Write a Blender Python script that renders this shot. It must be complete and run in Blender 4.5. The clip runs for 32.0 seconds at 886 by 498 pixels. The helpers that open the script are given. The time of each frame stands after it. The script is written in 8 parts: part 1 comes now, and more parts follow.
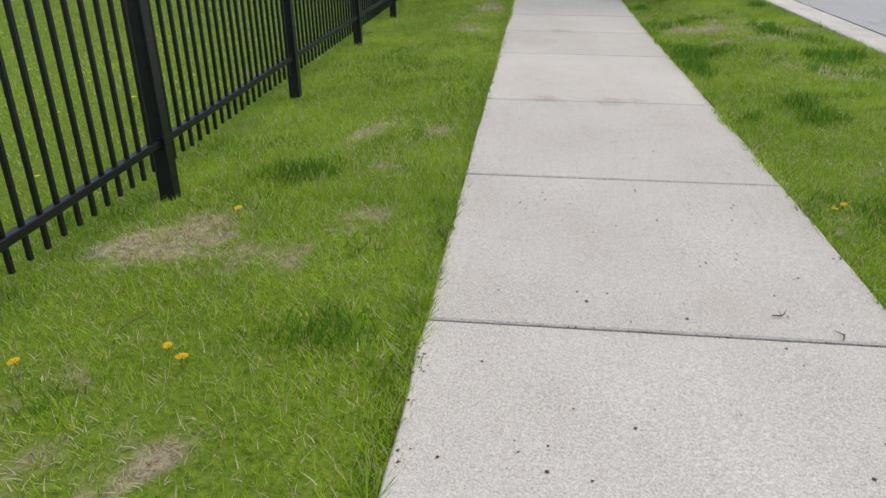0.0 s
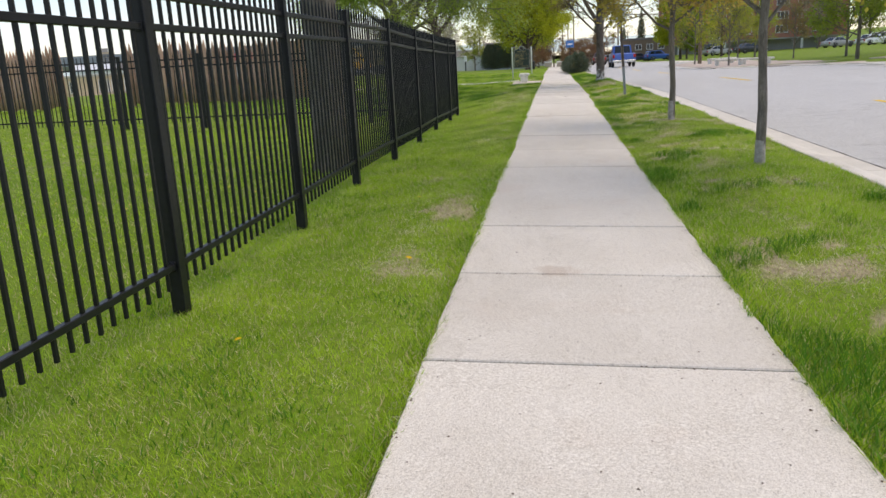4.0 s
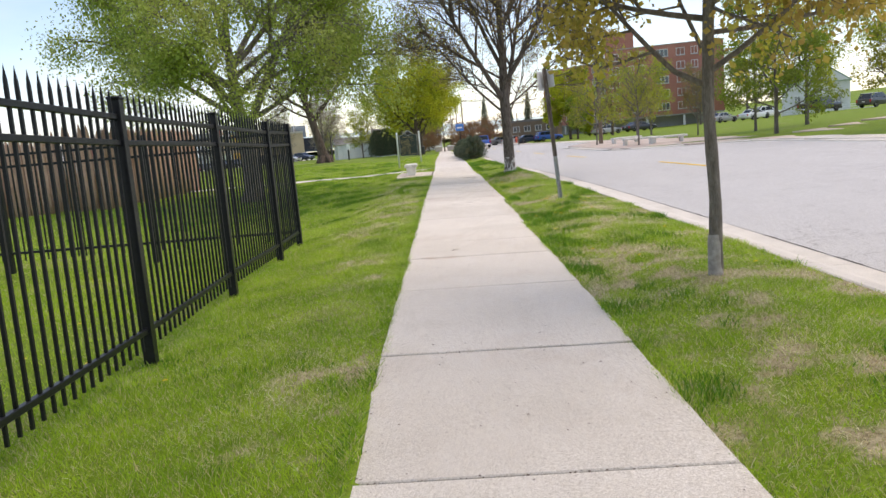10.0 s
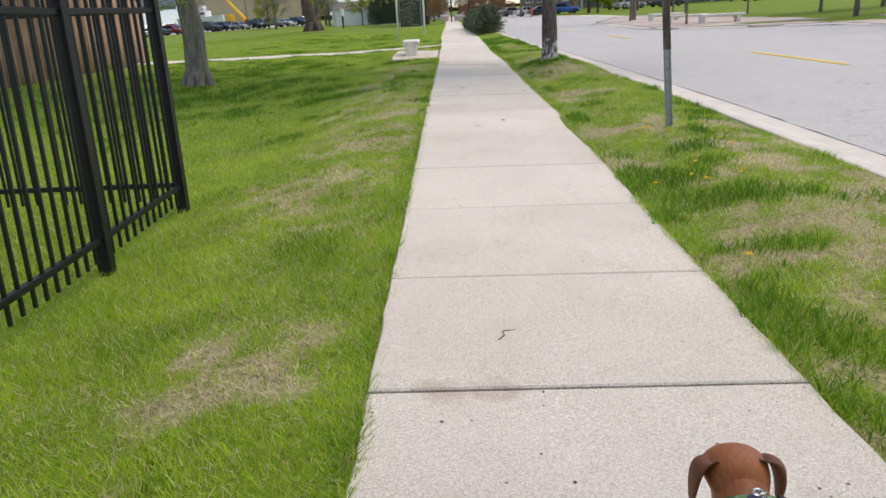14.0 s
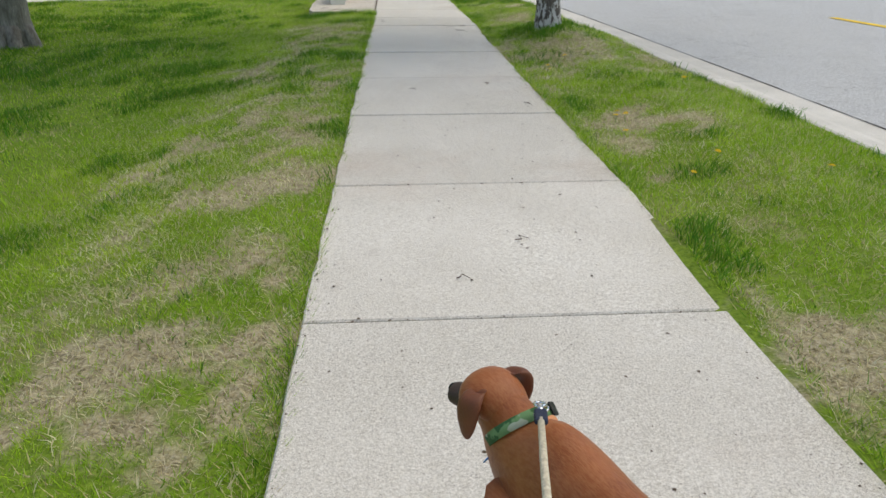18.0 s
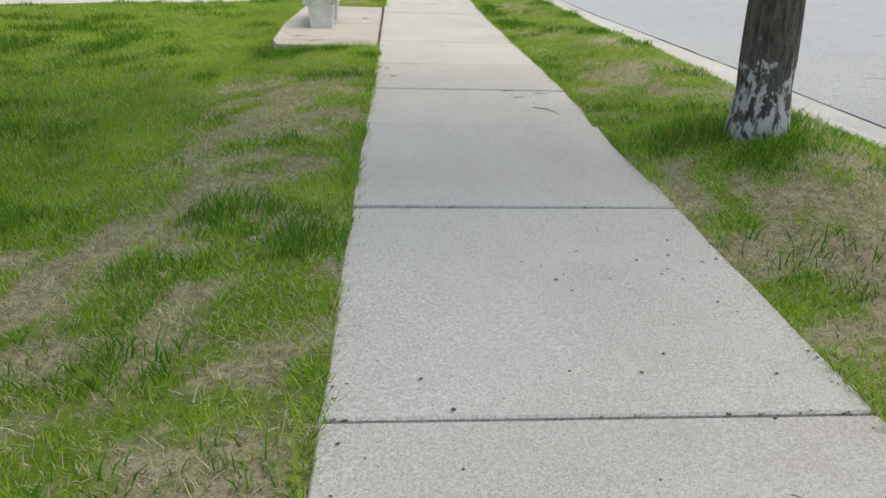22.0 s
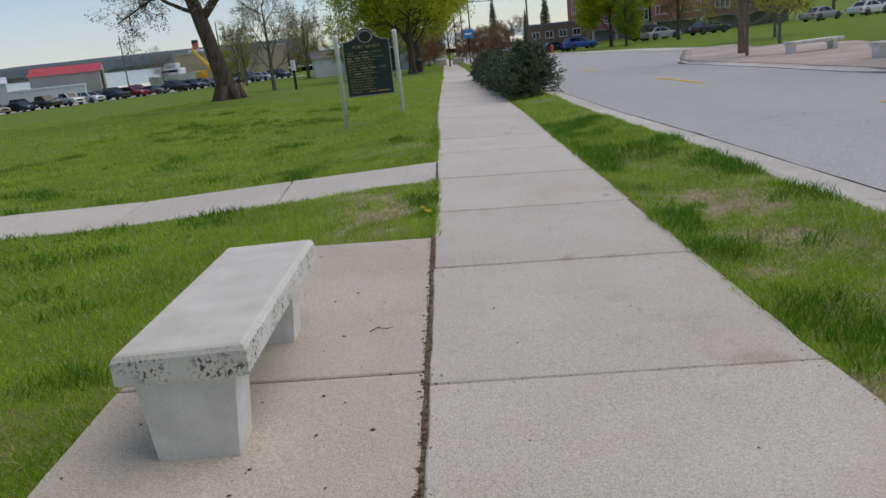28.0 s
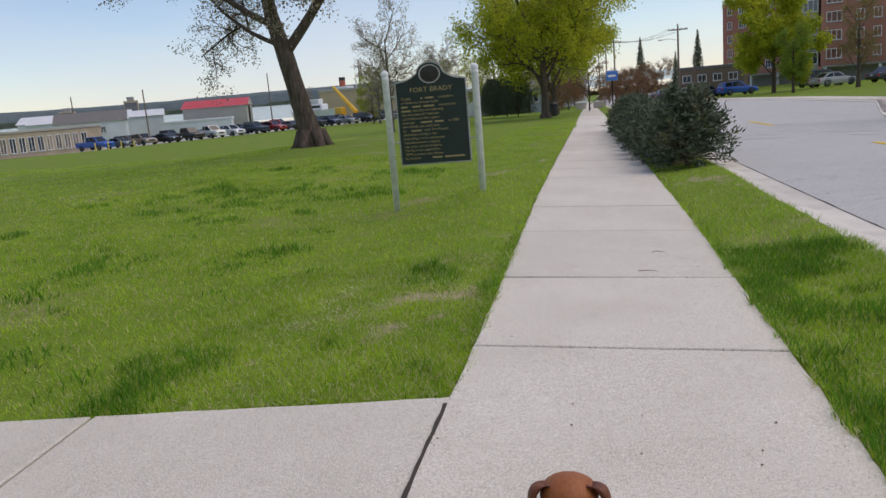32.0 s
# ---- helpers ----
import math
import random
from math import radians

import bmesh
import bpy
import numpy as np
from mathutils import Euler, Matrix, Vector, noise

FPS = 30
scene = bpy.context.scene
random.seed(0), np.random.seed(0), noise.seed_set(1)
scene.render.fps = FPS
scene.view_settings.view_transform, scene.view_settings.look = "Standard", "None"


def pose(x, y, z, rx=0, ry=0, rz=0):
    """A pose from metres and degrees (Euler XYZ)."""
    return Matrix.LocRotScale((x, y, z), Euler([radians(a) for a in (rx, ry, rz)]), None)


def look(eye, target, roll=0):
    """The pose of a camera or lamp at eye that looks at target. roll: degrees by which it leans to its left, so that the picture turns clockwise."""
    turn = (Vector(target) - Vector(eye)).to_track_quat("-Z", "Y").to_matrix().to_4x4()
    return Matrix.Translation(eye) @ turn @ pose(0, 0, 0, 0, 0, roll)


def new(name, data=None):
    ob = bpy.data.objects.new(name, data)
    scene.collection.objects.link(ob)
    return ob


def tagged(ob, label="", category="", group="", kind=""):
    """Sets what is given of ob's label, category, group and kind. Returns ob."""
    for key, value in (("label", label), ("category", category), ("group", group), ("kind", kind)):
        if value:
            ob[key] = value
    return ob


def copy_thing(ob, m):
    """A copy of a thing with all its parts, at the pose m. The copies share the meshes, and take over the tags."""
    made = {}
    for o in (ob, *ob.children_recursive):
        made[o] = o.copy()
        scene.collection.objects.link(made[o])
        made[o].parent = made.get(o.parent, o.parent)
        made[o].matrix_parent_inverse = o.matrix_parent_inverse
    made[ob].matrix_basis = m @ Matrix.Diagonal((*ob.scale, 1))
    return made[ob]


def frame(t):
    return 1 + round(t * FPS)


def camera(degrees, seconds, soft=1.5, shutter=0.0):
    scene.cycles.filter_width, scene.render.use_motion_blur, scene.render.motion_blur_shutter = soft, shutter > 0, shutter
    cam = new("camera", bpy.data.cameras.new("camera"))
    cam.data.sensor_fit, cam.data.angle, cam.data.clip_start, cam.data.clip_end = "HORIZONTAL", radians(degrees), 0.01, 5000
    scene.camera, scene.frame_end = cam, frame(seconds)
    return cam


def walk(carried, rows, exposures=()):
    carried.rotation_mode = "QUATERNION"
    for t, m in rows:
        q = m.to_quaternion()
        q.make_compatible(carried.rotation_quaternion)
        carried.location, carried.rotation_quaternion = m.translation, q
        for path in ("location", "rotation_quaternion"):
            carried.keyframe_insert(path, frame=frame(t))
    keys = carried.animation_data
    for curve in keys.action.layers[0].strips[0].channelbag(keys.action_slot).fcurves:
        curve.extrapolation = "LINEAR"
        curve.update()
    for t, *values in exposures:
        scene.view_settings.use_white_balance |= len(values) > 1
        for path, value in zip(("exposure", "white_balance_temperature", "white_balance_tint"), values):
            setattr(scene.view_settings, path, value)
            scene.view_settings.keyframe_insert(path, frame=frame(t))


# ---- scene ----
cam = camera(59.8, 32.0)
PATH = [
    (0, (-0.461, -0.041, 1.41), (-0.69, 1.767, 0.586), -1.6),
    (0.5, (-0.281, 0.539, 1.446), (-0.486, 2.386, 0.706), -1.6),
    (1, (-0.31, 1.267, 1.469), (-0.633, 3.13, 0.816), -0.7),
    (1.5, (-0.348, 1.915, 1.476), (-0.686, 3.79, 0.869), 0.2),
    (2, (-0.305, 2.587, 1.483), (-0.655, 4.496, 1.001), 0.6),
    (2.5, (-0.315, 3.196, 1.465), (-0.569, 5.125, 1.002), 0.2),
    (4.5, (-0.179, 4.9, 1.38), (-0.488, 6.813, 0.885), -3.8),
    (5, (-0.165, 5.48, 1.393), (-0.482, 7.397, 0.917), -3.6),
    (5.5, (-0.098, 6.123, 1.388), (-0.319, 8.067, 0.973), -3.8),
    (6, (-0.067, 6.766, 1.42), (-0.22, 8.721, 1.025), -3.5),
    (6.5, (-0.049, 7.45, 1.422), (-0.145, 9.414, 1.06), -3.0),
    (7, (-0.031, 8.12, 1.45), (-0.127, 10.092, 1.134), -2.6),
    (7.5, (-0.075, 8.838, 1.442), (-0.164, 10.808, 1.104), -2.2),
    (8, (-0.108, 9.546, 1.444), (-0.179, 11.517, 1.112), -2.7),
    (8.5, (-0.176, 10.263, 1.422), (-0.23, 12.23, 1.061), -2.9),
    (9, (-0.213, 10.983, 1.41), (-0.231, 12.955, 1.078), -3.0),
    (9.5, (-0.297, 11.693, 1.419), (-0.302, 13.674, 1.15), -4.1),
    (10, (-0.301, 12.455, 1.385), (-0.324, 14.432, 1.085), -5.0),
    (10.5, (-0.404, 13.172, 1.361), (-0.5, 15.137, 1.001), -4.1),
    (11, (-0.441, 13.91, 1.392), (-0.552, 15.871, 1.013), -3.4),
    (11.5, (-0.495, 14.643, 1.419), (-0.604, 16.61, 1.071), -3.5),
    (12, (-0.473, 15.401, 1.398), (-0.572, 17.372, 1.076), -3.6),
    (12.5, (-0.468, 16.134, 1.418), (-0.557, 18.107, 1.104), -3.5),
    (13, (-0.463, 16.906, 1.402), (-0.537, 18.878, 1.077), -3.6),
    (13.5, (-0.464, 17.661, 1.399), (-0.535, 19.617, 0.987), -3.0),
    (14, (-0.445, 18.39, 1.357), (-0.487, 20.292, 0.742), -3.0),
    (14.5, (-0.400, 19.104, 1.328), (-0.394, 20.923, 0.495), -2.6),
    (16.5, (-0.367, 21.884, 1.294), (-0.351, 23.666, 0.386), -2.4),
    (17, (-0.405, 22.562, 1.364), (-0.39, 24.367, 0.504), -1.5),
    (17.5, (-0.413, 23.321, 1.332), (-0.360, 25.148, 0.519), -0.5),
    (18, (-0.403, 24.07, 1.33), (-0.305, 25.911, 0.556), -1.3),
    (18.5, (-0.409, 24.741, 1.307), (-0.318, 26.58, 0.528), -1.6),
    (19, (-0.417, 25.476, 1.357), (-0.329, 27.319, 0.586), -2.4),
    (19.5, (-0.432, 26.161, 1.285), (-0.308, 28.005, 0.522), -2.1),
    (20, (-0.458, 26.859, 1.303), (-0.329, 28.685, 0.497), -2.5),
    (20.5, (-0.427, 27.59, 1.284), (-0.303, 29.401, 0.444), -1.9),
    (21, (-0.472, 28.325, 1.269), (-0.368, 30.137, 0.430), -0.7),
    (21.5, (-0.475, 29.05, 1.254), (-0.377, 30.871, 0.431), -0.6),
    (22, (-0.527, 29.779, 1.263), (-0.426, 31.611, 0.467), 0.0),
    (22.5, (-0.513, 30.495, 1.258), (-0.414, 32.338, 0.488), -0.4),
    (23, (-0.479, 31.202, 1.256), (-0.336, 33.053, 0.51), -1.3),
    (23.5, (-0.398, 31.924, 1.218), (-0.186, 33.773, 0.484), -2.2),
    (24, (-0.336, 32.624, 1.208), (-0.029, 34.473, 0.509), -1.0),
    (24.5, (-0.28, 33.316, 1.206), (0.1, 35.167, 0.55), 0.5),
    (26.5, (-0.248, 35.854, 1.198), (0.114, 37.717, 0.568), -0.8),
    (27, (-0.369, 36.452, 1.2), (-0.272, 38.368, 0.635), -2.8),
    (27.5, (-0.518, 37.06, 1.194), (-0.516, 38.981, 0.638), -4.0),
    (28, (-0.569, 37.692, 1.191), (-0.623, 39.623, 0.674), -6.1),
    (28.5, (-0.568, 38.323, 1.201), (-0.587, 40.261, 0.708), -6.6),
    (29, (-0.486, 39.099, 1.162), (-0.427, 41.041, 0.689), -5.5),
    (29.5, (-0.411, 39.785, 1.187), (-0.331, 41.733, 0.742), -4.4),
    (30, (-0.293, 40.509, 1.17), (-0.273, 42.468, 0.768), -3.9),
    (30.5, (-0.242, 41.268, 1.174), (-0.293, 43.225, 0.767), -2.9),
    (31, (-0.189, 42.032, 1.172), (-0.381, 43.987, 0.797), -3.7),
    (31.5, (-0.18, 42.81, 1.166), (-0.5, 44.745, 0.776), -3.8),
    (32, (-0.103, 43.575, 1.159), (-0.492, 45.498, 0.77), -4.8),
]
walk(cam, [(t, look(eye, target, roll)) for t, eye, target, roll in PATH],
     exposures=[(0, 0.2, 7500, 11), (3, 0.37, 7750, 14), (6, 0.45, 7900, 16), (8, 0.62, 7950, 17), (9, 0.58, 7950, 17), (11, 0.64, 7950, 17), (12, 0.58, 7950, 17), (13, 0.47, 7900, 16), (14, 0.48, 7800, 15), (17, 0.29, 7600, 7), (19, 0.27, 7500, 7), (21, 0.34, 7550, 7), (23, 0.50, 7600, 8), (24, 0.26, 7500, 10), (25, 0.08, 7450, 12), (28, -0.36, 7200, 14), (30, -0.13, 7350, 16), (32, -0.1, 7400, 17)])

# exposure, sky and sun
scene.view_settings.exposure = 0.0
world = bpy.data.worlds.new("sky")
scene.world = world
world.use_nodes = True
wn, wl = world.node_tree.nodes, world.node_tree.links
bg = wn["Background"]
sky = wn.new("ShaderNodeTexSky")
sky.sky_type, sky.sun_disc = "NISHITA", False
SUN_EL, SUN_AZ = 60.0, 75.0
sky.sun_elevation, sky.sun_rotation = radians(SUN_EL), radians(SUN_AZ)
sky.air_density, sky.dust_density, sky.ozone_density = 1.0, 0.12, 2.2
# thin high cloud: pale streaks mixed into the sky
tc = wn.new("ShaderNodeTexCoord")
cm = wn.new("ShaderNodeMapping")
cm.inputs["Scale"].default_value = (1.2, 1.2, 4.0)
cn = wn.new("ShaderNodeTexNoise")
cn.inputs["Scale"].default_value, cn.inputs["Detail"].default_value = 2.2, 6
cr = wn.new("ShaderNodeMapRange")
cr.inputs[1].default_value, cr.inputs[2].default_value = 0.36, 0.66
cr.inputs[3].default_value, cr.inputs[4].default_value = 0.02, 0.48
mx = wn.new("ShaderNodeMixRGB")
mx.inputs[2].default_value = (5.2, 5.6, 6.1, 1)
wl.new(tc.outputs["Generated"], cm.inputs[0])
wl.new(cm.outputs[0], cn.inputs["Vector"])
wl.new(cn.outputs["Fac"], cr.inputs[0])
wl.new(cr.outputs[0], mx.inputs[0])
wl.new(sky.outputs[0], mx.inputs[1])
# clear cool air: the whole sky leans to blue
cool = wn.new("ShaderNodeMixRGB")
cool.blend_type = "MULTIPLY"
cool.inputs[0].default_value = 1.0
cool.inputs[2].default_value = (0.91, 0.995, 1.13, 1)
wl.new(mx.outputs[0], cool.inputs[1])
wl.new(cool.outputs[0], bg.inputs[0])
bg.inputs[1].default_value = 0.139
sun = new("sun", bpy.data.lights.new("sun", "SUN"))
sun.data.energy, sun.data.angle, sun.data.color = 1.70, radians(62), (1.0, 0.91, 0.76)
az = radians(SUN_AZ)
sdir = Vector((math.sin(az) * math.cos(radians(SUN_EL)), math.cos(az) * math.cos(radians(SUN_EL)), math.sin(radians(SUN_EL))))
sun.matrix_world = look(sdir * 50, (0, 0, 0))

# ---- mesh helpers ----
class Mesh:
    """Collects vertices and faces of one mesh."""

    def __init__(self):
        self.v, self.f, self.n = [], [], 0

    def add(self, verts, faces):
        k = len(self.v)
        self.v += [tuple(p) for p in verts]
        self.f += [tuple(i + k for i in f) for f in faces]
        return self

    def box(self, x0, x1, y0, y1, z0, z1, c=0.0, m=None):
        """A box with chamfered edges of width c."""
        if c <= 0:
            vs = [(x, y, z) for z in (z0, z1) for y in (y0, y1) for x in (x0, x1)]
            fs = [(0, 2, 3, 1), (4, 5, 7, 6), (0, 1, 5, 4), (2, 6, 7, 3), (0, 4, 6, 2), (1, 3, 7, 5)]
        else:
            vs, fs, idx = [], [], {}
            X, Y, Z = (x0, x1), (y0, y1), (z0, z1)
            for i in (0, 1):
                for j in (0, 1):
                    for k in (0, 1):
                        p = (X[i], Y[j], Z[k])
                        q = (X[i] + (c, -c)[i], Y[j] + (c, -c)[j], Z[k] + (c, -c)[k])
                        for a in range(3):
                            idx[i, j, k, a] = len(vs)
                            vs.append(tuple(p[b] if b == a else q[b] for b in range(3)))
            g = idx.get
            for a in range(3):
                b, d = (a + 1) % 3, (a + 2) % 3
                for s in (0, 1):
                    ring = []
                    for u, w in ((0, 0), (1, 0), (1, 1), (0, 1)):
                        key = [0, 0, 0]
                        key[a], key[b], key[d] = s, u, w
                        ring.append(g((*key, a)))
                    fs.append(tuple(ring if s else ring[::-1]))
                for u in (0, 1):
                    for w in (0, 1):
                        k0, k1 = [0, 0, 0], [0, 0, 0]
                        k0[a], k1[a] = 0, 1
                        k0[b] = k1[b] = u
                        k0[d] = k1[d] = w
                        f = (g((*k0, b)), g((*k1, b)), g((*k1, d)), g((*k0, d)))
                        fs.append(f if u == w else f[::-1])
            for i in (0, 1):
                for j in (0, 1):
                    for k in (0, 1):
                        f = tuple(g((i, j, k, a)) for a in range(3))
                        fs.append(f if (i + j + k) % 2 else f[::-1])
        if m is not None:
            vs = [m @ Vector(p) for p in vs]
        return self.add(vs, fs)

    def tube(self, pts, radii, n=8, caps=True, flat=1.0):
        """A tapered tube along points."""
        pts = [Vector(p) for p in pts]
        k, up = len(self.v), Vector((0.13, 0.21, 0.97))
        for i, p in enumerate(pts):
            d = (pts[min(i + 1, len(pts) - 1)] - pts[max(i - 1, 0)]).normalized()
            a = d.cross(up)
            if a.length < 0.05:
                a = d.cross(Vector((1, 0, 0)))
            a.normalize()
            b = d.cross(a)
            for j in range(n):
                t = 2 * math.pi * j / n
                self.v.append(tuple(p + (a * math.cos(t) + b * math.sin(t) * flat) * radii[i]))
        for i in range(len(pts) - 1):
            for j in range(n):
                a0, a1 = k + i * n + j, k + i * n + (j + 1) % n
                self.f.append((a0, a1, a1 + n, a0 + n))
        if caps:
            self.f.append(tuple(k + j for j in range(n))[::-1])
            self.f.append(tuple(k + (len(pts) - 1) * n + j for j in range(n)))
        return self

    def lathe(self, prof, n=12, at=(0, 0, 0), sx=1.0, sy=1.0):
        """A body of revolution about z from (radius, height) pairs."""
        k = len(self.v)
        for r, z in prof:
            for j in range(n):
                t = 2 * math.pi * j / n
                self.v.append((at[0] + r * sx * math.cos(t), at[1] + r * sy * math.sin(t), at[2] + z))
        for i in range(len(prof) - 1):
            for j in range(n):
                a0, a1 = k + i * n + j, k + i * n + (j + 1) % n
                self.f.append((a0, a1, a1 + n, a0 + n))
        self.f.append(tuple(k + j for j in range(n))[::-1])
        self.f.append(tuple(k + (len(prof) - 1) * n + j for j in range(n)))
        return self

    def prism(self, poly, axis, lo, hi):
        """A polygon (2D, counter-clockwise seen against the axis) drawn out along an axis."""
        k, n = len(self.v), len(poly)
        for h in (lo, hi):
            for p in poly:
                q = list(p)
                q.insert(axis, h)
                self.v.append(tuple(q))
        self.f.append(tuple(range(k, k + n))[::-1])
        self.f.append(tuple(range(k + n, k + 2 * n)))
        for i in range(n):
            j = (i + 1) % n
            self.f.append((k + i, k + j, k + n + j, k + n + i))
        return self

    def data(self, name, mat=None, smooth=False):
        me = bpy.data.meshes.new(name)
        me.from_pydata(self.v, [], self.f)
        if smooth:
            me.polygons.foreach_set("use_smooth", [True] * len(me.polygons))
        if mat:
            me.materials.append(mat)
        me.update()
        return me


def part(name, mesh, mat, parent=None, label="", smooth=False, at=None):
    """Links a Mesh (or mesh data) as one object under a thing."""
    me = mesh.data(name, mat, smooth) if isinstance(mesh, Mesh) else mesh
    ob = new(name, me)
    if parent is not None:
        ob.parent = parent
    if at is not None:
        ob.matrix_basis = at
    return tagged(ob, label)


def thing(name, m, label, category, group=""):
    ob = new(name)
    ob.empty_display_size = 0.2
    ob.matrix_basis = m
    return tagged(ob, label, category, group)


def setting(name, mesh, mat, label, category="", smooth=False):
    return tagged(part(name, mesh, mat, None, "", smooth), label, category or name.split("_")[0], kind="structure")


def fast_mesh(name, verts, tris, mat, smooth=False):
    """A mesh from numpy arrays of vertices and equal-sided faces."""
    me = bpy.data.meshes.new(name)
    k = tris.shape[1]
    me.vertices.add(len(verts))
    me.vertices.foreach_set("co", verts.astype(np.float32).ravel())
    me.loops.add(tris.size)
    me.loops.foreach_set("vertex_index", tris.astype(np.int32).ravel())
    me.polygons.add(len(tris))
    me.polygons.foreach_set("loop_start", np.arange(0, tris.size, k, dtype=np.int32))
    if smooth:
        me.polygons.foreach_set("use_smooth", np.ones(len(tris), dtype=bool))
    me.materials.append(mat)
    me.update(calc_edges=True)
    me.validate()
    return me

# ---- materials ----
class Mat:
    """A small builder for node materials in object or world space."""

    def __init__(self, name, rough=0.8, metal=0.0, spec=0.5):
        self.m = bpy.data.materials.new(name)
        self.m.use_nodes = True
        self.n, self.l = self.m.node_tree.nodes, self.m.node_tree.links
        self.b = self.n["Principled BSDF"]
        self.b.inputs["Roughness"].default_value = rough
        self.b.inputs["Metallic"].default_value = metal
        self.b.inputs["Specular IOR Level"].default_value = spec
        geo = self.n.new("ShaderNodeNewGeometry")
        self.pos, self.island = geo.outputs["Position"], geo.outputs["Random Per Island"]
        self.norm = geo.outputs["Normal"]
        self.obj = self.n.new("ShaderNodeTexCoord").outputs["Object"]
        self.rnd = self.n.new("ShaderNodeObjectInfo").outputs["Random"]
        self.height = None

    def noise(self, scale, detail=4, rough=0.55, vec=None, stretch=None, warp=0.0):
        t = self.n.new("ShaderNodeTexNoise")
        t.inputs["Scale"].default_value, t.inputs["Detail"].default_value = scale, detail
        t.inputs["Roughness"].default_value, t.inputs["Distortion"].default_value = rough, warp
        v = vec or self.pos
        if stretch:
            mp = self.n.new("ShaderNodeMapping")
            mp.inputs["Scale"].default_value = stretch
            self.l.new(v, mp.inputs[0])
            v = mp.outputs[0]
        self.l.new(v, t.inputs["Vector"])
        return t.outputs["Fac"]

    def cells(self, scale, vec=None, out="Distance", stretch=None):
        t = self.n.new("ShaderNodeTexVoronoi")
        t.inputs["Scale"].default_value = scale
        v = vec or self.pos
        if stretch:
            mp = self.n.new("ShaderNodeMapping")
            mp.inputs["Scale"].default_value = stretch
            self.l.new(v, mp.inputs[0])
            v = mp.outputs[0]
        self.l.new(v, t.inputs["Vector"])
        return t.outputs[out]

    def ramp(self, fac, a, b, lo=0.0, hi=1.0):
        t = self.n.new("ShaderNodeMapRange")
        t.inputs[1].default_value, t.inputs[2].default_value = a, b
        t.inputs[3].default_value, t.inputs[4].default_value = lo, hi
        self.l.new(fac, t.inputs[0])
        return t.outputs[0]

    def math(self, op, a, b):
        t = self.n.new("ShaderNodeMath")
        t.operation = op
        for i, x in enumerate((a, b)):
            if isinstance(x, (int, float)):
                t.inputs[i].default_value = x
            else:
                self.l.new(x, t.inputs[i])
        return t.outputs[0]

    def mix(self, fac, a, b, mode="MIX"):
        t = self.n.new("ShaderNodeMixRGB")
        t.blend_type = mode
        for i, x in enumerate((fac, a, b)):
            if isinstance(x, (int, float)):
                t.inputs[i].default_value = x if i == 0 else (x, x, x, 1)
            elif isinstance(x, tuple):
                t.inputs[i].default_value = (*x, 1)
            else:
                self.l.new(x, t.inputs[i])
        return t.outputs[0]

    def axis(self, which, vec=None):
        t = self.n.new("ShaderNodeSeparateXYZ")
        self.l.new(vec or self.pos, t.inputs[0])
        return t.outputs[which]

    def color(self, c):
        if isinstance(c, tuple):
            self.b.inputs["Base Color"].default_value = (*c, 1)
        else:
            self.l.new(c, self.b.inputs["Base Color"])
        return self

    def rough(self, f):
        self.l.new(f, self.b.inputs["Roughness"])
        return self

    def bump(self, h, strength=0.3, dist=0.01):
        t = self.n.new("ShaderNodeBump")
        t.inputs["Strength"].default_value, t.inputs["Distance"].default_value = strength, dist
        self.l.new(h, t.inputs["Height"])
        self.l.new(t.outputs[0], self.b.inputs["Normal"])
        return self


def plain(name, c, rough=0.6, metal=0.0, vary=0.12, scale=6.0, bump=0.0, spec=0.5, speck=0.0):
    """A painted or moulded surface with soft mottling, fine grain and some wear."""
    m = Mat(name, rough, metal, spec)
    a = m.noise(scale, 5, vec=m.obj)
    b = m.noise(scale * 14, 3, vec=m.obj)
    f = m.math("ADD", m.ramp(a, 0.25, 0.75, 1 - vary, 1 + vary), m.ramp(b, 0.3, 0.7, -vary * 0.4, vary * 0.4))
    c1 = m.mix(1.0, c, f, "MULTIPLY")
    if speck:
        c1 = m.mix(m.ramp(m.noise(scale * 6, 2, vec=m.obj), 0.62, 0.68, 0, speck), c1, tuple(x * 0.45 for x in c))
    m.color(c1)
    m.rough(m.ramp(a, 0.3, 0.7, max(rough - 0.08, 0.02), min(rough + 0.1, 1)))
    if bump:
        m.bump(b, bump, 0.005)
    return m.m

# ---- ground, walk, road ----
def smooth(a, b, t):
    t = np.clip((t - a) / (b - a), 0, 1)
    return t * t * (3 - 2 * t)


def drop(y):
    """How far the street falls: level at first, then gently downhill."""
    y = np.asarray(y, float)
    return np.select([y <= 27, y <= 38, y <= 98, y <= 140.8], [0.0 * y, 0.0135 * (y - 27) ** 2 / 22, 0.07425 + 0.0135 * (y - 38), 0.88425 + 0.02097 * (y - 98)], 1.439 + 0.008 * (y - 98))


def slope_deg(y):
    return math.degrees(math.atan(float(drop(y - 1) - drop(y + 1)) / 2))


def cross_fall(y):
    """The walk falls a little towards the street, in degrees."""
    return np.interp(y, [0, 10, 20, 24, 30, 40, 50], [1.5, 1.8, 1.2, 1.0, 1.3, 1.8, 2.4])


def walk_z(x, y):
    """Height of the walk's surface."""
    return float(-drop(y) - x * math.tan(radians(float(cross_fall(y)))))


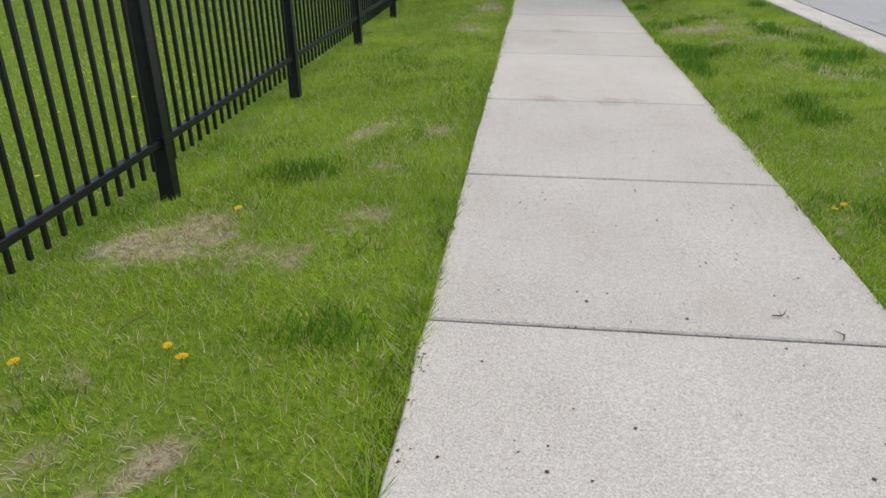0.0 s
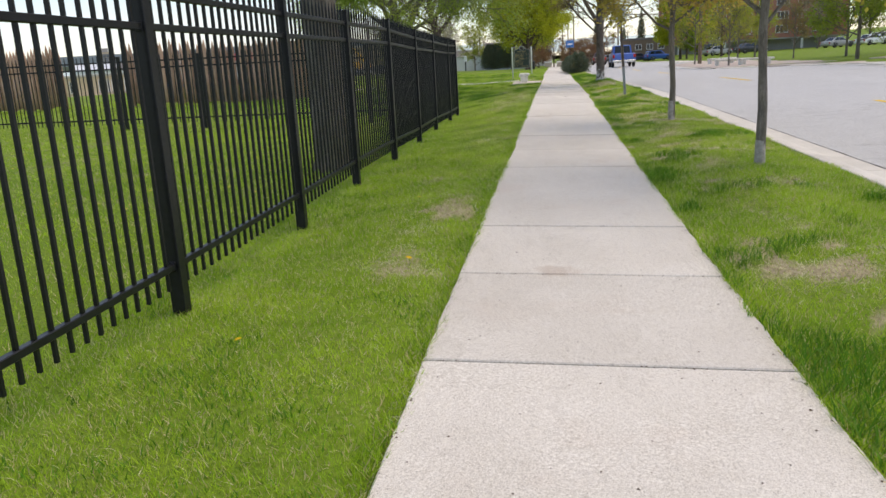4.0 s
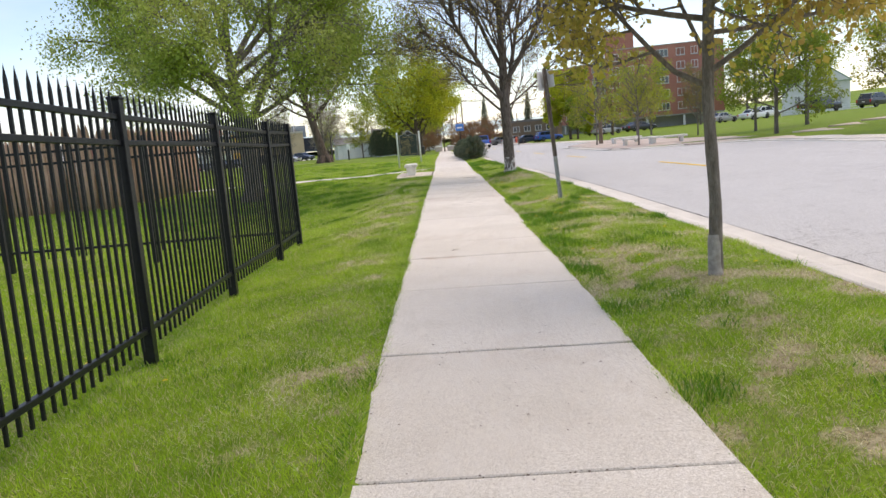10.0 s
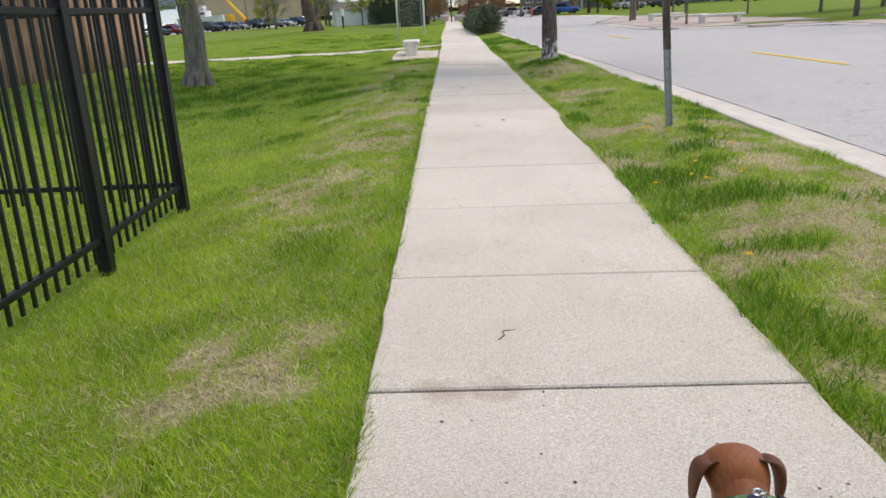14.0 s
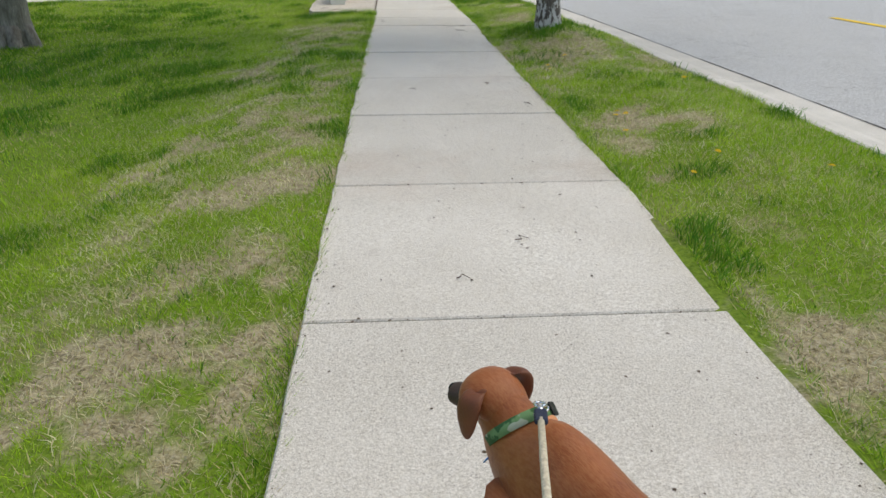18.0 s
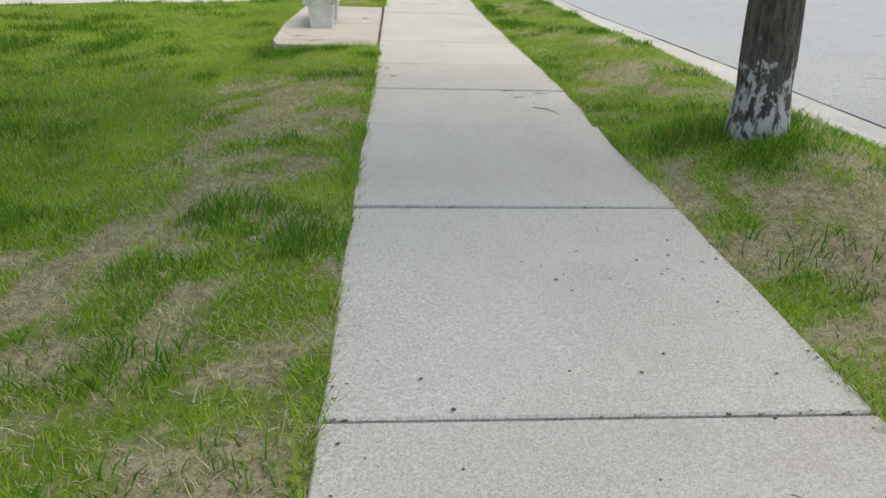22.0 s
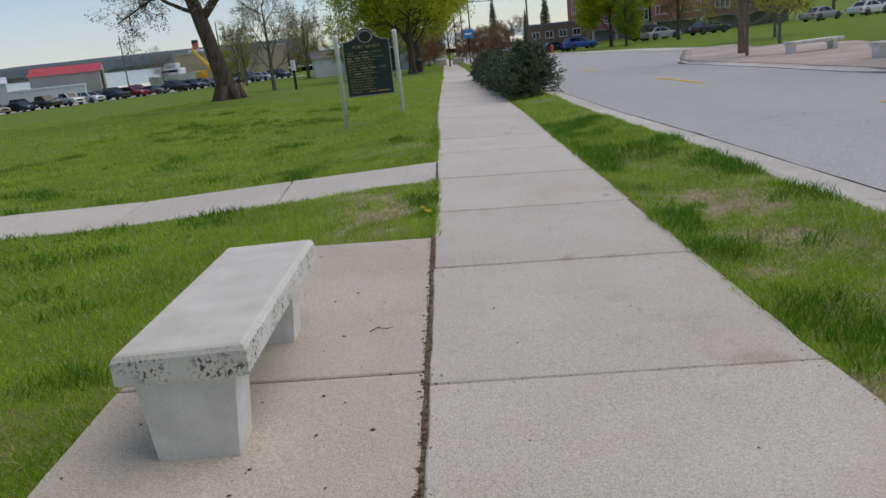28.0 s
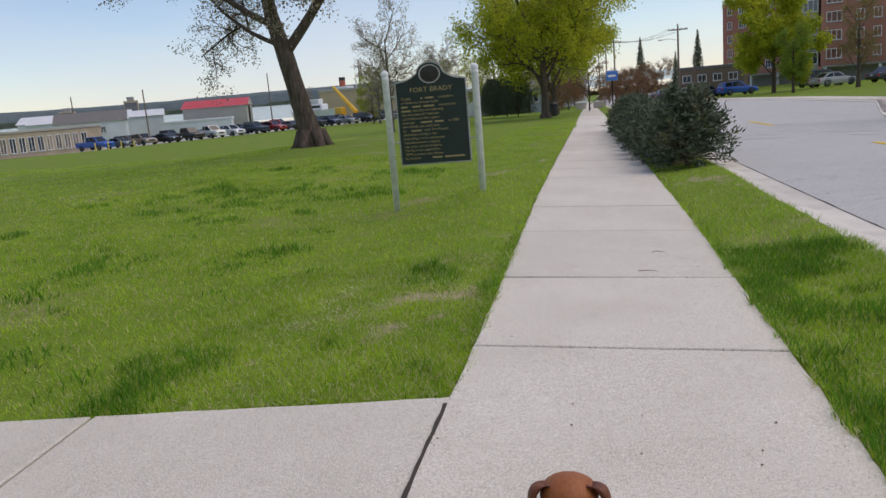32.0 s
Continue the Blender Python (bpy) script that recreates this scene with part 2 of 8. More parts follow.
def kerb_x(y):
    """The lawn's edge at the kerb; the street swings a little towards the walk."""
    return np.interp(np.asarray(y, float), [10, 16, 23, 28, 30.5, 36, 38.7, 42, 47.5, 51, 60], [2.78, 2.72, 2.63, 2.53, 2.44, 2.26, 2.19, 2.04, 2.0, 1.87, 1.85])


def ground_z(x, y):
    """Height of the lawn."""
    x, y = np.asarray(x, float), np.asarray(y, float)
    z = -0.012 + 0.0 * x
    left = np.clip(-x - 0.8, 0, None)
    z = z - 0.04 * smooth(0.0, 2.0, left)
    # beside the walk the lawn follows its fall
    z = z - np.clip(x, -0.85, 0.85) * np.tan(np.radians(cross_fall(y))) * (1 - smooth(1.2, 2.3, np.abs(x)))
    # a shallow hollow beyond the end of the railings
    z = z - 0.34 * np.exp(-(((x + 6.0) / 2.6) ** 2) - ((y - 32.0) / 8.0) ** 2)
    # the lawn swells at the old tree and along the walk, then falls away to the shore
    z = z + 0.48 * np.exp(-(((x + 8) / 6.0) ** 2) - ((y - 68) / 11.0) ** 2)
    z = z + 0.13 * np.exp(-(((x + 1.55) / 0.5) ** 2) - ((y - 54.0) / 3.0) ** 2) * smooth(0.85, 1.3, -x)
    # the lawn dips away from the walk where the railings end
    z = z - 0.13 * smooth(14, 22, y) * (1 - smooth(28, 37, y)) * smooth(0.3, 2.0, left)
    # the verge is slightly crowned
    z = z + 0.06 * np.exp(-(((x - 1.75) / 0.45) ** 2))
    z = z - 0.9 * smooth(25, 100, left)
    z = z - 14 * smooth(150, 260, left)
    # the rise behind the far side of the street
    z = z + 0.5 * smooth(14, 30, x) + 0.5 * smooth(30, 60, x) + 9 * smooth(120, 300, x)
    # a mound round the foot of the larger street tree
    z = z + 0.13 * np.exp(-(((x - 1.5) / 0.55) ** 2) - ((y - 34.0) / 1.1) ** 2)
    z = z + 0.02 * np.sin(x * 1.7 + y * 0.6) * np.sin(y * 0.9 - x * 0.4)
    z = z - drop(y)
    return z


def grid_axis(*spans):
    """Coordinates from (start, end, step) spans."""
    out = []
    for a, b, s in spans:
        out += list(np.arange(a, b - 1e-6, s))
    out.append(spans[-1][1])
    return np.array(out)


gx = grid_axis((-900, -300, 60), (-300, -60, 12), (-60, -20, 4), (-20, -8, 1), (-8, -2.9, 0.3), (-2.9, -0.8, 0.14), (-0.8, 0.8, 0.4), (0.8, 2.1, 0.13), (2.1, 3.0, 0.1), (3, 7.8, 0.8), (7.8, 15.6, 0.3), (15.6, 60, 3.7), (60, 300, 20), (300, 900, 60))
gy = grid_axis((-300, -40, 20), (-40, -6, 4), (-6, 54, 0.2), (54, 60, 0.4), (60, 120, 2), (120, 300, 10), (300, 1500, 60))
GX, GY = np.meshgrid(gx, gy)
GZ = ground_z(GX, GY)
KX = kerb_x(GY)
GZ = np.where((np.abs(GX) < np.where((GY < 14) | ((GY > 44) & (GY < 75)), 0.83, 0.75)) & (GY < 190), -0.14 - drop(GY), GZ)
FK = np.interp(GY, [-40, 40, 46, 49, 50.5, 52, 54, 56, 60, 68, 71.5, 82, 330], [13.8, 13.9, 14.3, 14.2, 12.3, 8.9, 8.3, 8.25, 8.4, 8.3, 9.3, 12.6, 12.6])
GZ = np.where((GX > KX + 0.02) & (GX < FK + 0.4) & (GY < 330), -0.40 - drop(GY), GZ)
GZ = np.where((GX > -1.97) & (GX < -0.6) & (GY > 38.5) & (GY < 43.0), GZ - 0.09, GZ)
GZ = np.where((GX < -0.7) & (GX > -12) & (np.abs(GY - 46.08 + 0.075 * np.clip(-GX - 0.8, 0, None)) < 0.62), GZ - 0.08, GZ)
gv = np.stack([GX, GY, GZ], -1).reshape(-1, 3)
nx, ny = len(gx), len(gy)
ii = (np.arange(ny - 1)[:, None] * nx + np.arange(nx - 1)[None]).ravel()
gf = np.stack([ii, ii + 1, ii + nx + 1, ii + nx], -1)
G = Mat("lawn_soil", 0.95, spec=0.2)
patch = G.noise(0.5, 6, 0.65)
fine = G.noise(38, 3, 0.6)
green = G.mix(G.ramp(fine, 0.3, 0.7), (0.10, 0.17, 0.016), (0.22, 0.32, 0.035))
dry = G.mix(G.ramp(G.noise(70, 2), 0.35, 0.65), (0.20, 0.15, 0.09), (0.42, 0.35, 0.22))
soil = G.mix(G.ramp(G.noise(22, 4, 0.7), 0.38, 0.62), (0.20, 0.165, 0.09), (0.47, 0.41, 0.25))
soil = G.mix(G.ramp(G.noise(90, 2), 0.5, 0.62, 0, 0.8), soil, (0.50, 0.43, 0.31))
bare_at = G.n.new("ShaderNodeAttribute")
bare_at.attribute_name = "bare"
lawnc = G.mix(G.ramp(patch, 0.58, 0.70, 0, 0.7), green, dry)
G.color(G.mix(G.ramp(G.math("ADD", bare_at.outputs["Fac"], G.ramp(G.noise(7, 4), 0.3, 0.7, -0.3, 0.3)), 0.25, 0.75), lawnc, soil))
G.bump(fine, 0.6, 0.03)
ground = tagged(new("ground", fast_mesh("ground", gv, gf, G.m, True)), "spring lawn ground, green with worn straw-coloured patches", "lawn", kind="structure")

C = Mat("concrete", 0.88, spec=0.25)
tone = C.ramp(C.rnd, 0, 1, 0.95, 1.04)
spk = C.noise(120, 3, 0.75)
blot = C.noise(1.7, 6, 0.6)
base = C.mix(C.ramp(blot, 0.3, 0.7), (0.52, 0.475, 0.405), (0.63, 0.585, 0.515))
base = C.mix(C.ramp(spk, 0.40, 0.66, 0.0, 0.95), base, (0.84, 0.795, 0.715))
base = C.mix(C.ramp(C.noise(150, 2, 0.8), 0.57, 0.66, 0, 0.9), base, (0.25, 0.215, 0.175))
# pale scoured aggregate in patches
agg = C.math("MULTIPLY", C.ramp(C.noise(0.9, 3), 0.40, 0.62), C.ramp(C.noise(75, 2, 0.7), 0.52, 0.64))
base = C.mix(C.math("MULTIPLY", agg, 0.8), base, (0.90, 0.86, 0.79))
base = C.mix(C.ramp(C.noise(0.55, 4, 0.7), 0.56, 0.75, 0, 0.35), base, (0.52, 0.38, 0.29))
base = C.mix(C.ramp(C.noise(3.1, 5, 0.7), 0.62, 0.76, 0, 0.35), base, (0.33, 0.29, 0.25))
# rusty stains on a few seams
for px, py, r in ((-0.4, 5.86, 0.13), (0.1, 5.84, 0.15), (0.3, 5.86, 0.1), (-0.2, 9.22, 0.16), (-0.52, 20.87, 0.12), (-0.32, 20.88, 0.1), (0.55, 40.5, 0.13), (0.3, 42.15, 0.07), (0.05, 42.16, 0.06), (0.5, 42.13, 0.07)):
    vd = C.n.new("ShaderNodeVectorMath")
    vd.operation = "DISTANCE"
    vd.inputs[1].default_value = (px, py, -0.12 if py > 38 else 0)
    C.l.new(C.pos, vd.inputs[0])
    away = C.math("ADD", vd.outputs["Value"], C.ramp(C.noise(9, 4), 0.25, 0.75, -r * 0.6, r * 0.6))
    base = C.mix(C.ramp(away, r * 0.3, r * 1.1, 0.4, 0), base, (0.36, 0.22, 0.13))
# bright sand grains and dark pinholes
base = C.mix(C.ramp(C.noise(330, 2, 0.8), 0.56, 0.64, 0, 0.85), base, (0.95, 0.92, 0.86))
base = C.mix(C.ramp(C.noise(260, 2, 0.8, stretch=(1, 1.1, 1)), 0.58, 0.65, 0, 0.75), base, (0.22, 0.19, 0.16))
C.color(C.mix(1.0, base, tone, "MULTIPLY"))
C.bump(spk, 0.6, 0.006)
CONCRETE = C.m
JOINT = plain("joint_dirt", (0.06, 0.047, 0.036), 0.95, scale=30)

EDGE_Y = [0, 5, 15, 28, 37.4, 38.9, 43, 44.5, 45.4, 46.9, 48, 50, 54, 60, 80]
EDGE_X = [-0.84, -0.835, -0.815, -0.785, -0.75, -0.75, -0.763, -0.76, -0.765, -0.775, -0.78, -0.80, -0.84, -0.83, -0.76]


def edge_l(y):
    return float(np.interp(y, EDGE_Y, EDGE_X))


RIGHT_Y = [0, 5, 10, 15, 23, 28, 32, 36, 41, 44, 48, 52, 60, 80]
RIGHT_X = [0.87, 0.855, 0.80, 0.785, 0.795, 0.84, 0.80, 0.83, 0.775, 0.815, 0.84, 0.89, 0.88, 0.81]


def edge_r(y):
    return float(np.interp(y, RIGHT_Y, RIGHT_X))


JOINTS = [-2.7, -1.0, 0.72, 2.39, 4.03, 5.80, 7.72, 9.16, 10.53, 12.01, 13.73, 15.38, 17.18, 19.17, 20.89, 22.08, 23.45, 24.79, 26.57, 28.17, 29.92, 31.53, 33.24, 34.84, 36.09, 37.31, 38.88, 40.45, 42.13, 43.79, 45.48, 47.51, 49.13, 51.10, 52.80]
while JOINTS[-1] < 190:
    JOINTS.append(JOINTS[-1] + 1.66 + 0.1 * math.sin(len(JOINTS) * 2.3))
bed = Mesh()
for y in JOINTS:
    bed.v += [(-0.70, y, walk_z(-0.70, y) - 0.045), (0.70, y, walk_z(0.70, y) - 0.045)]
bed.f = [(2 * i, 2 * i + 1, 2 * i + 3, 2 * i + 2) for i in range(len(JOINTS) - 1)]
walkway = setting("sidewalk", bed, JOINT, "long straight pale concrete sidewalk between lawns", "sidewalk")


def slab_mesh(l0, r0, l1, r1, length, c=0.007, drop=0.12, gap=0.010):
    """A concrete slab whose edges wander a little, with worn upper edges."""
    s, n = Mesh(), 9
    ts = [i / (n - 1) for i in range(n)]
    jl = [0.0] + [random.uniform(-0.007, 0.007) for _ in ts[1:-1]] + [0.0]
    jr = [0.0] + [random.uniform(-0.007, 0.007) for _ in ts[1:-1]] + [0.0]
    for i, t in enumerate(ts):
        y = gap + t * (length - 2 * gap)
        yi = min(max(y, gap + c), length - gap - c)
        l, r = l0 + (l1 - l0) * t + jl[i], r0 + (r1 - r0) * t + jr[i]
        s.v += [(l, y, -drop), (l, y, -c), (l + c, yi, 0), (r - c, yi, 0), (r, y, -c), (r, y, -drop)]
    for i in range(n - 1):
        for j in range(5):
            a = i * 6 + j
            s.f.append((a, a + 6, a + 7, a + 1)[::-1])
    k = (n - 1) * 6
    s.f += [(0, 1, 4, 5)[::-1], (1, 2, 3, 4)[::-1], (k, k + 1, k + 4, k + 5), (k + 1, k + 2, k + 3, k + 4)]
    return s


for a, b in zip(JOINTS, JOINTS[1:]):
    part("concrete_slab", slab_mesh(edge_l(a), edge_r(a), edge_l(b), edge_r(b), b - a), CONCRETE, walkway,
         at=pose(0, a, random.uniform(-0.005, 0.003) - float(drop(a)), math.degrees(math.atan(float(drop(a) - drop(b)) / (b - a))) + random.uniform(-0.1, 0.1), float(cross_fall(a)) + random.uniform(-0.12, 0.12), 0))

A = Mat("asphalt", 0.9, spec=0.3)
ag = A.noise(160, 2, 0.7)
ab = A.noise(0.35, 6, 0.6, stretch=(2.5, 0.25, 1))
ac = A.mix(A.ramp(ag, 0.3, 0.7), (0.37, 0.37, 0.36), (0.64, 0.64, 0.625))
ac = A.mix(A.ramp(ab, 0.35, 0.7, 0, 0.5), ac, (0.44, 0.435, 0.43))
# coarse stones, worn blotches, and thin tarred cracks
ac = A.mix(A.ramp(A.noise(34, 3, 0.7), 0.52, 0.64, 0, 0.55), ac, (0.66, 0.655, 0.64))
ac = A.mix(A.ramp(A.noise(27, 3, 0.7), 0.56, 0.66, 0, 0.4), ac, (0.24, 0.235, 0.23))
ac = A.mix(A.ramp(A.noise(1.1, 5, 0.65), 0.52, 0.72, 0, 0.2), ac, (0.30, 0.295, 0.29))
crack = A.math("ABSOLUTE", A.math("SUBTRACT", A.noise(0.16, 5, 0.6, stretch=(1, 2.2, 1)), 0.5), 0.0)
ac = A.mix(A.ramp(crack, 0.001, 0.003, 0.4, 0.0), ac, (0.12, 0.118, 0.115))
ac = A.mix(A.ramp(A.noise(70, 2, 0.75), 0.53, 0.62, 0, 0.7), ac, (0.74, 0.745, 0.75))
ac = A.mix(A.ramp(A.noise(60, 2, 0.75), 0.56, 0.64, 0, 0.6), ac, (0.17, 0.17, 0.175))
A.color(ac)
A.bump(A.noise(70, 2, 0.75), 0.5, 0.008)
ASPHALT = A.m
ys = np.concatenate([np.arange(-40, 120, 2.0), np.arange(120, 330, 10.0)])


def far_kerb(y):
    """The far edge of the asphalt, with a paved bulge into the street at the plaza."""
    return float(np.interp(y, [-40, 40, 46, 49, 50.5, 52, 54, 56, 60, 68, 71.5, 82, 330], [13.8, 13.9, 14.3, 14.2, 12.3, 8.9, 8.3, 8.25, 8.4, 8.3, 9.3, 12.6, 12.6]))


road = Mesh()
for y in ys:
    k, fk = float(kerb_x(y)), far_kerb(y)
    d = float(drop(y))
    road.v += [(k + 0.45, y, -0.048 - d), (k + 1.8, y, -0.03 - d), (k + 3.2, y, -0.01 - d), (fk, y, -0.07 - d)]
for i in range(len(ys) - 1):
    for j in range(3):
        a = i * 4 + j
        road.f.append((a, a + 1, a + 5, a + 4))
road_ob = setting("road", road, ASPHALT, "weathered grey asphalt street with worn lane markings", "street", True)


def road_z(x, y):
    k, fk = float(kerb_x(y)), far_kerb(y)
    return float(np.interp(x, [k + 0.45, k + 1.8, k + 3.2, fk], [-0.048, -0.03, -0.01, -0.07]) - drop(y))


YELLOW = plain("yellow_road_paint", (0.80, 0.54, 0.04), 0.8, vary=0.2, scale=9)
WHITE_RP = plain("worn_white_road_paint", (0.62, 0.62, 0.61), 0.85, vary=0.25, scale=7)


def stripe(name, x0, y0, x1, y1, w, mat):
    """A painted line on the street between two points."""
    d = Vector((x1 - x0, y1 - y0, 0))
    nrm = Vector((-d.y, d.x, 0)).normalized() * w / 2
    s, n = Mesh(), max(2, int(d.length / 1.2))
    for i in range(n + 1):
        p = Vector((x0, y0, 0)) + d * i / n
        for q in (p - nrm, p + nrm):
            s.v.append((q.x, q.y, road_z(q.x, q.y) + 0.006))
    for i in range(n):
        s.f.append((2 * i, 2 * i + 1, 2 * i + 3, 2 * i + 2)[::-1])
    return part(name, s, mat, road_ob)


def centre_x(y):
    """The street's middle, which swings with the kerb."""
    return float(np.interp(y, [20, 33, 46.4, 57.6, 69.5, 120], [6.3, 6.25, 5.45, 5.2, 5.13, 5.0]))


for y0, y1 in ((4.6, 8.4), (17.7, 21.5), (31.8, 35.6), (44.7, 48.5), (55.7, 59.6), (67.8, 71.2), (80.1, 83.7), (92.4, 96.0), (104.7, 108.3), (117.0, 120.6)):
    stripe("yellow_dash", centre_x(y0), y0, centre_x(y1), y1, 0.15, YELLOW)
for y in (26.6, 29.4, 32.2, 35.0, 37.8, 40.6, 43.4, 46.2, 49.0, 51.0):
    stripe("white_bay_line", 10.4, y - 1.6, 13.6, y + 0.2, 0.10, WHITE_RP)
stripe("white_crossing_line", 2.8, 64.95, 8.1, 62.35, 0.13, WHITE_RP)
stripe("white_crossing_line", 2.8, 63.35, 8.1, 60.85, 0.13, WHITE_RP)
for y in (84.0, 87.0):
    stripe("white_bay_line", 8.4, y, 11.8, y + 0.6, 0.1, WHITE_RP)

# the near kerb and its gutter, cast in lengths
KERB = Mat("kerb_concrete", 0.9, spec=0.25)
kb = KERB.mix(KERB.ramp(KERB.noise(2.2, 5), 0.3, 0.7), (0.62, 0.59, 0.53), (0.78, 0.74, 0.67))
kb = KERB.mix(KERB.ramp(KERB.noise(150, 2), 0.45, 0.75, 0, 0.45), kb, (0.30, 0.28, 0.25))
KERB.color(KERB.mix(1.0, kb, KERB.ramp(KERB.rnd, 0, 1, 0.92, 1.05), "MULTIPLY"))
KERB.bump(KERB.noise(120, 3), 0.3, 0.004)
KERB = KERB.m
kerb = setting("kerb", Mesh().box(-0.05, 0.05, 0, 0.5, -0.4, -0.2, m=pose(2.8, -38, 0)), KERB, "pale concrete kerb with gutter along the street", "kerb")


def kerb_piece(x0, y0, x1, y1, flip=1):
    """A length of kerb with rounded nose and a gutter pan; x is the lawn side."""
    prof = [(0, -0.35), (0, -0.005), (0.02, 0.004), (0.12, 0.0), (0.17, -0.012), (0.22, -0.03), (0.27, -0.04), (0.48, -0.044), (0.48, -0.35)]
    s = Mesh()
    for yy, xx in ((y0 + 0.005, x0), (y1 - 0.005, x1)):
        s.v += [(xx + px * flip, yy, pz - float(drop(yy))) for px, pz in prof]
    n = len(prof)
    for i in range(n):
        j = (i + 1) % n
        f = (i, j, n + j, n + i)
        s.f.append(f if flip < 0 else f[::-1])
    s.f += [tuple(range(n))[::-flip], tuple(range(n, 2 * n))[::flip]]
    return s


y = -38.0
while y < 180:
    ln = 3.0 if y < 90 else 8.0
    part("kerb_length", kerb_piece(float(kerb_x(y)), y, float(kerb_x(y + ln)), y + ln), KERB, kerb)
    y += ln
kerb2 = setting("far_kerb", Mesh().box(-0.05, 0.05, 0, 0.5, -0.4, -0.2, m=pose(12.9, -38, 0)), KERB, "pale concrete kerb on the far side of the street", "kerb")
y = -38.0
while y < 180:
    ln = 3.0 if 45 < y < 90 else 6.0
    part("kerb_length", kerb_piece(far_kerb(y) + 0.46, y, far_kerb(y + ln) + 0.46, y + ln, -1), KERB, kerb2)
    y += ln

# a dark open seam where the asphalt meets the gutter
seam = Mesh()
sy = np.arange(-38, 150, 0.25)
sw = np.random.RandomState(9).uniform(0.008, 0.030, len(sy))
for yy, w in zip(sy, sw):
    xx = float(kerb_x(yy)) + 0.482
    seam.v += [(xx, yy, -0.0415 - float(drop(yy))), (xx + w, yy, -0.0425 - float(drop(yy)))]
seam.f = [(2 * i, 2 * i + 1, 2 * i + 3, 2 * i + 2) for i in range(len(sy) - 1)]
setting("gutter_seam", seam, JOINT, "dark open seam between gutter and asphalt", "seam")

# ---- black railings round the green ----
BLACK = Mat("black_fence_paint", 0.38, spec=0.35)
bn = BLACK.noise(30, 4, vec=BLACK.obj)
BLACK.color(BLACK.mix(BLACK.ramp(bn, 0.3, 0.75), (0.004, 0.004, 0.006), (0.010, 0.011, 0.014)))
BLACK.rough(BLACK.ramp(bn, 0.3, 0.7, 0.30, 0.5))
BLACK = BLACK.m


def picket_mesh():
    s, h = Mesh(), 0.0095
    s.box(-h, h, -h, h, 0.07, 1.82)
    s.f.pop(1)
    k = len(s.v)
    s.v += [(-h * 0.9, -h * 0.9, 1.86), (h * 0.9, -h * 0.9, 1.86), (h * 0.9, h * 0.9, 1.86), (-h * 0.9, h * 0.9, 1.86), (0, 0, 1.945)]
    s.f += [(k, k + 1, k + 4), (k + 1, k + 2, k + 4), (k + 2, k + 3, k + 4), (k + 3, k, k + 4),
            (4, 5, k + 1, k), (5, 7, k + 2, k + 1), (7, 6, k + 3, k + 2), (6, 4, k, k + 3)]
    return s.data("picket", BLACK)


PICKET = picket_mesh()
POST = Mesh().box(-0.042, 0.042, -0.042, 0.042, -0.12, 1.86, 0.004).box(-0.048, 0.048, -0.048, 0.048, 1.86, 1.885, 0.008).data("post", BLACK)
JAW = Mesh().box(-0.022, 0.022, -0.006, 0.006, -0.03, 0.03, 0.003).data("rail_bracket", BLACK)


def rail_mesh(length):
    return Mesh().box(-0.02, 0.02, 0.03, length - 0.03, -0.02, 0.02, 0.004).data("rail", BLACK)


def fence_panel(fence, m, length, post_too):
    """A bay of a fence running along its own y, with a post at its start."""
    if post_too:
        part("post", POST, None, fence, at=m)
    rl = rail_mesh(length)
    for z in (0.20, 1.56, 1.74):
        part("rail", rl, None, fence, at=m @ pose(0, 0, z))
        for yy in (0.046, length - 0.046):
            part("rail_bracket", JAW, None, fence, at=m @ pose(0, yy, z))
    n = round(length / 0.121)
    for i in range(1, n):
        part("picket", PICKET, None, fence, at=m @ pose(0, i * length / n, random.uniform(-0.004, 0.004), random.uniform(-0.25, 0.25), 0, 0))


POSTS = [-1.1, 1.3, 3.7, 6.08, 8.58, 10.95, 13.13, 15.38, 17.93, 20.50, 22.98, 24.47]


def fence_x(y):
    """The railing stands a little further from the walk towards its end."""
    return float(np.interp(y, [0, 6, 11, 13, 15.3, 18, 21, 24.5], [-2.42, -2.42, -2.46, -2.50, -2.50, -2.57, -2.67, -2.68]))


def fence_drop(y):
    return float(np.interp(y, [0, 6, 9, 13, 15.3, 18, 20.5, 23, 24.5], [0.09, 0.09, 0.06, 0.04, 0.02, -0.06, -0.10, -0.16, -0.17]))


fence = thing("railing_fence", pose(0, 0, 0), "black steel railing fence with spear-topped pickets beside the lawn", "fence", "black railing fences")
for a, b in zip(POSTS, POSTS[1:]):
    xa, xb, za, zb = fence_x(a), fence_x(b), fence_drop(a), fence_drop(b)
    run = math.hypot(b - a, xb - xa)
    fence_panel(fence, pose(xa, a, za, math.degrees(math.atan2(zb - za, run)), 0, math.degrees(math.atan2(xa - xb, b - a))), run, True)
# the corner post and the return that runs away from the walk
CORNER = (fence_x(POSTS[-1]), POSTS[-1], fence_drop(POSTS[-1]))
part("post", POST, None, fence, "square corner post", at=pose(*CORNER))
fence = thing("railing_fence", pose(0, 0, 0), "black steel railing fence at the back of the green", "fence", "black railing fences")
for i in range(12):
    fence_panel(fence, pose(CORNER[0] - i * 2.3, CORNER[1] + 0.04, CORNER[2] + 0.02 * i, 0.5, 0, 90), 2.3, i > 0)

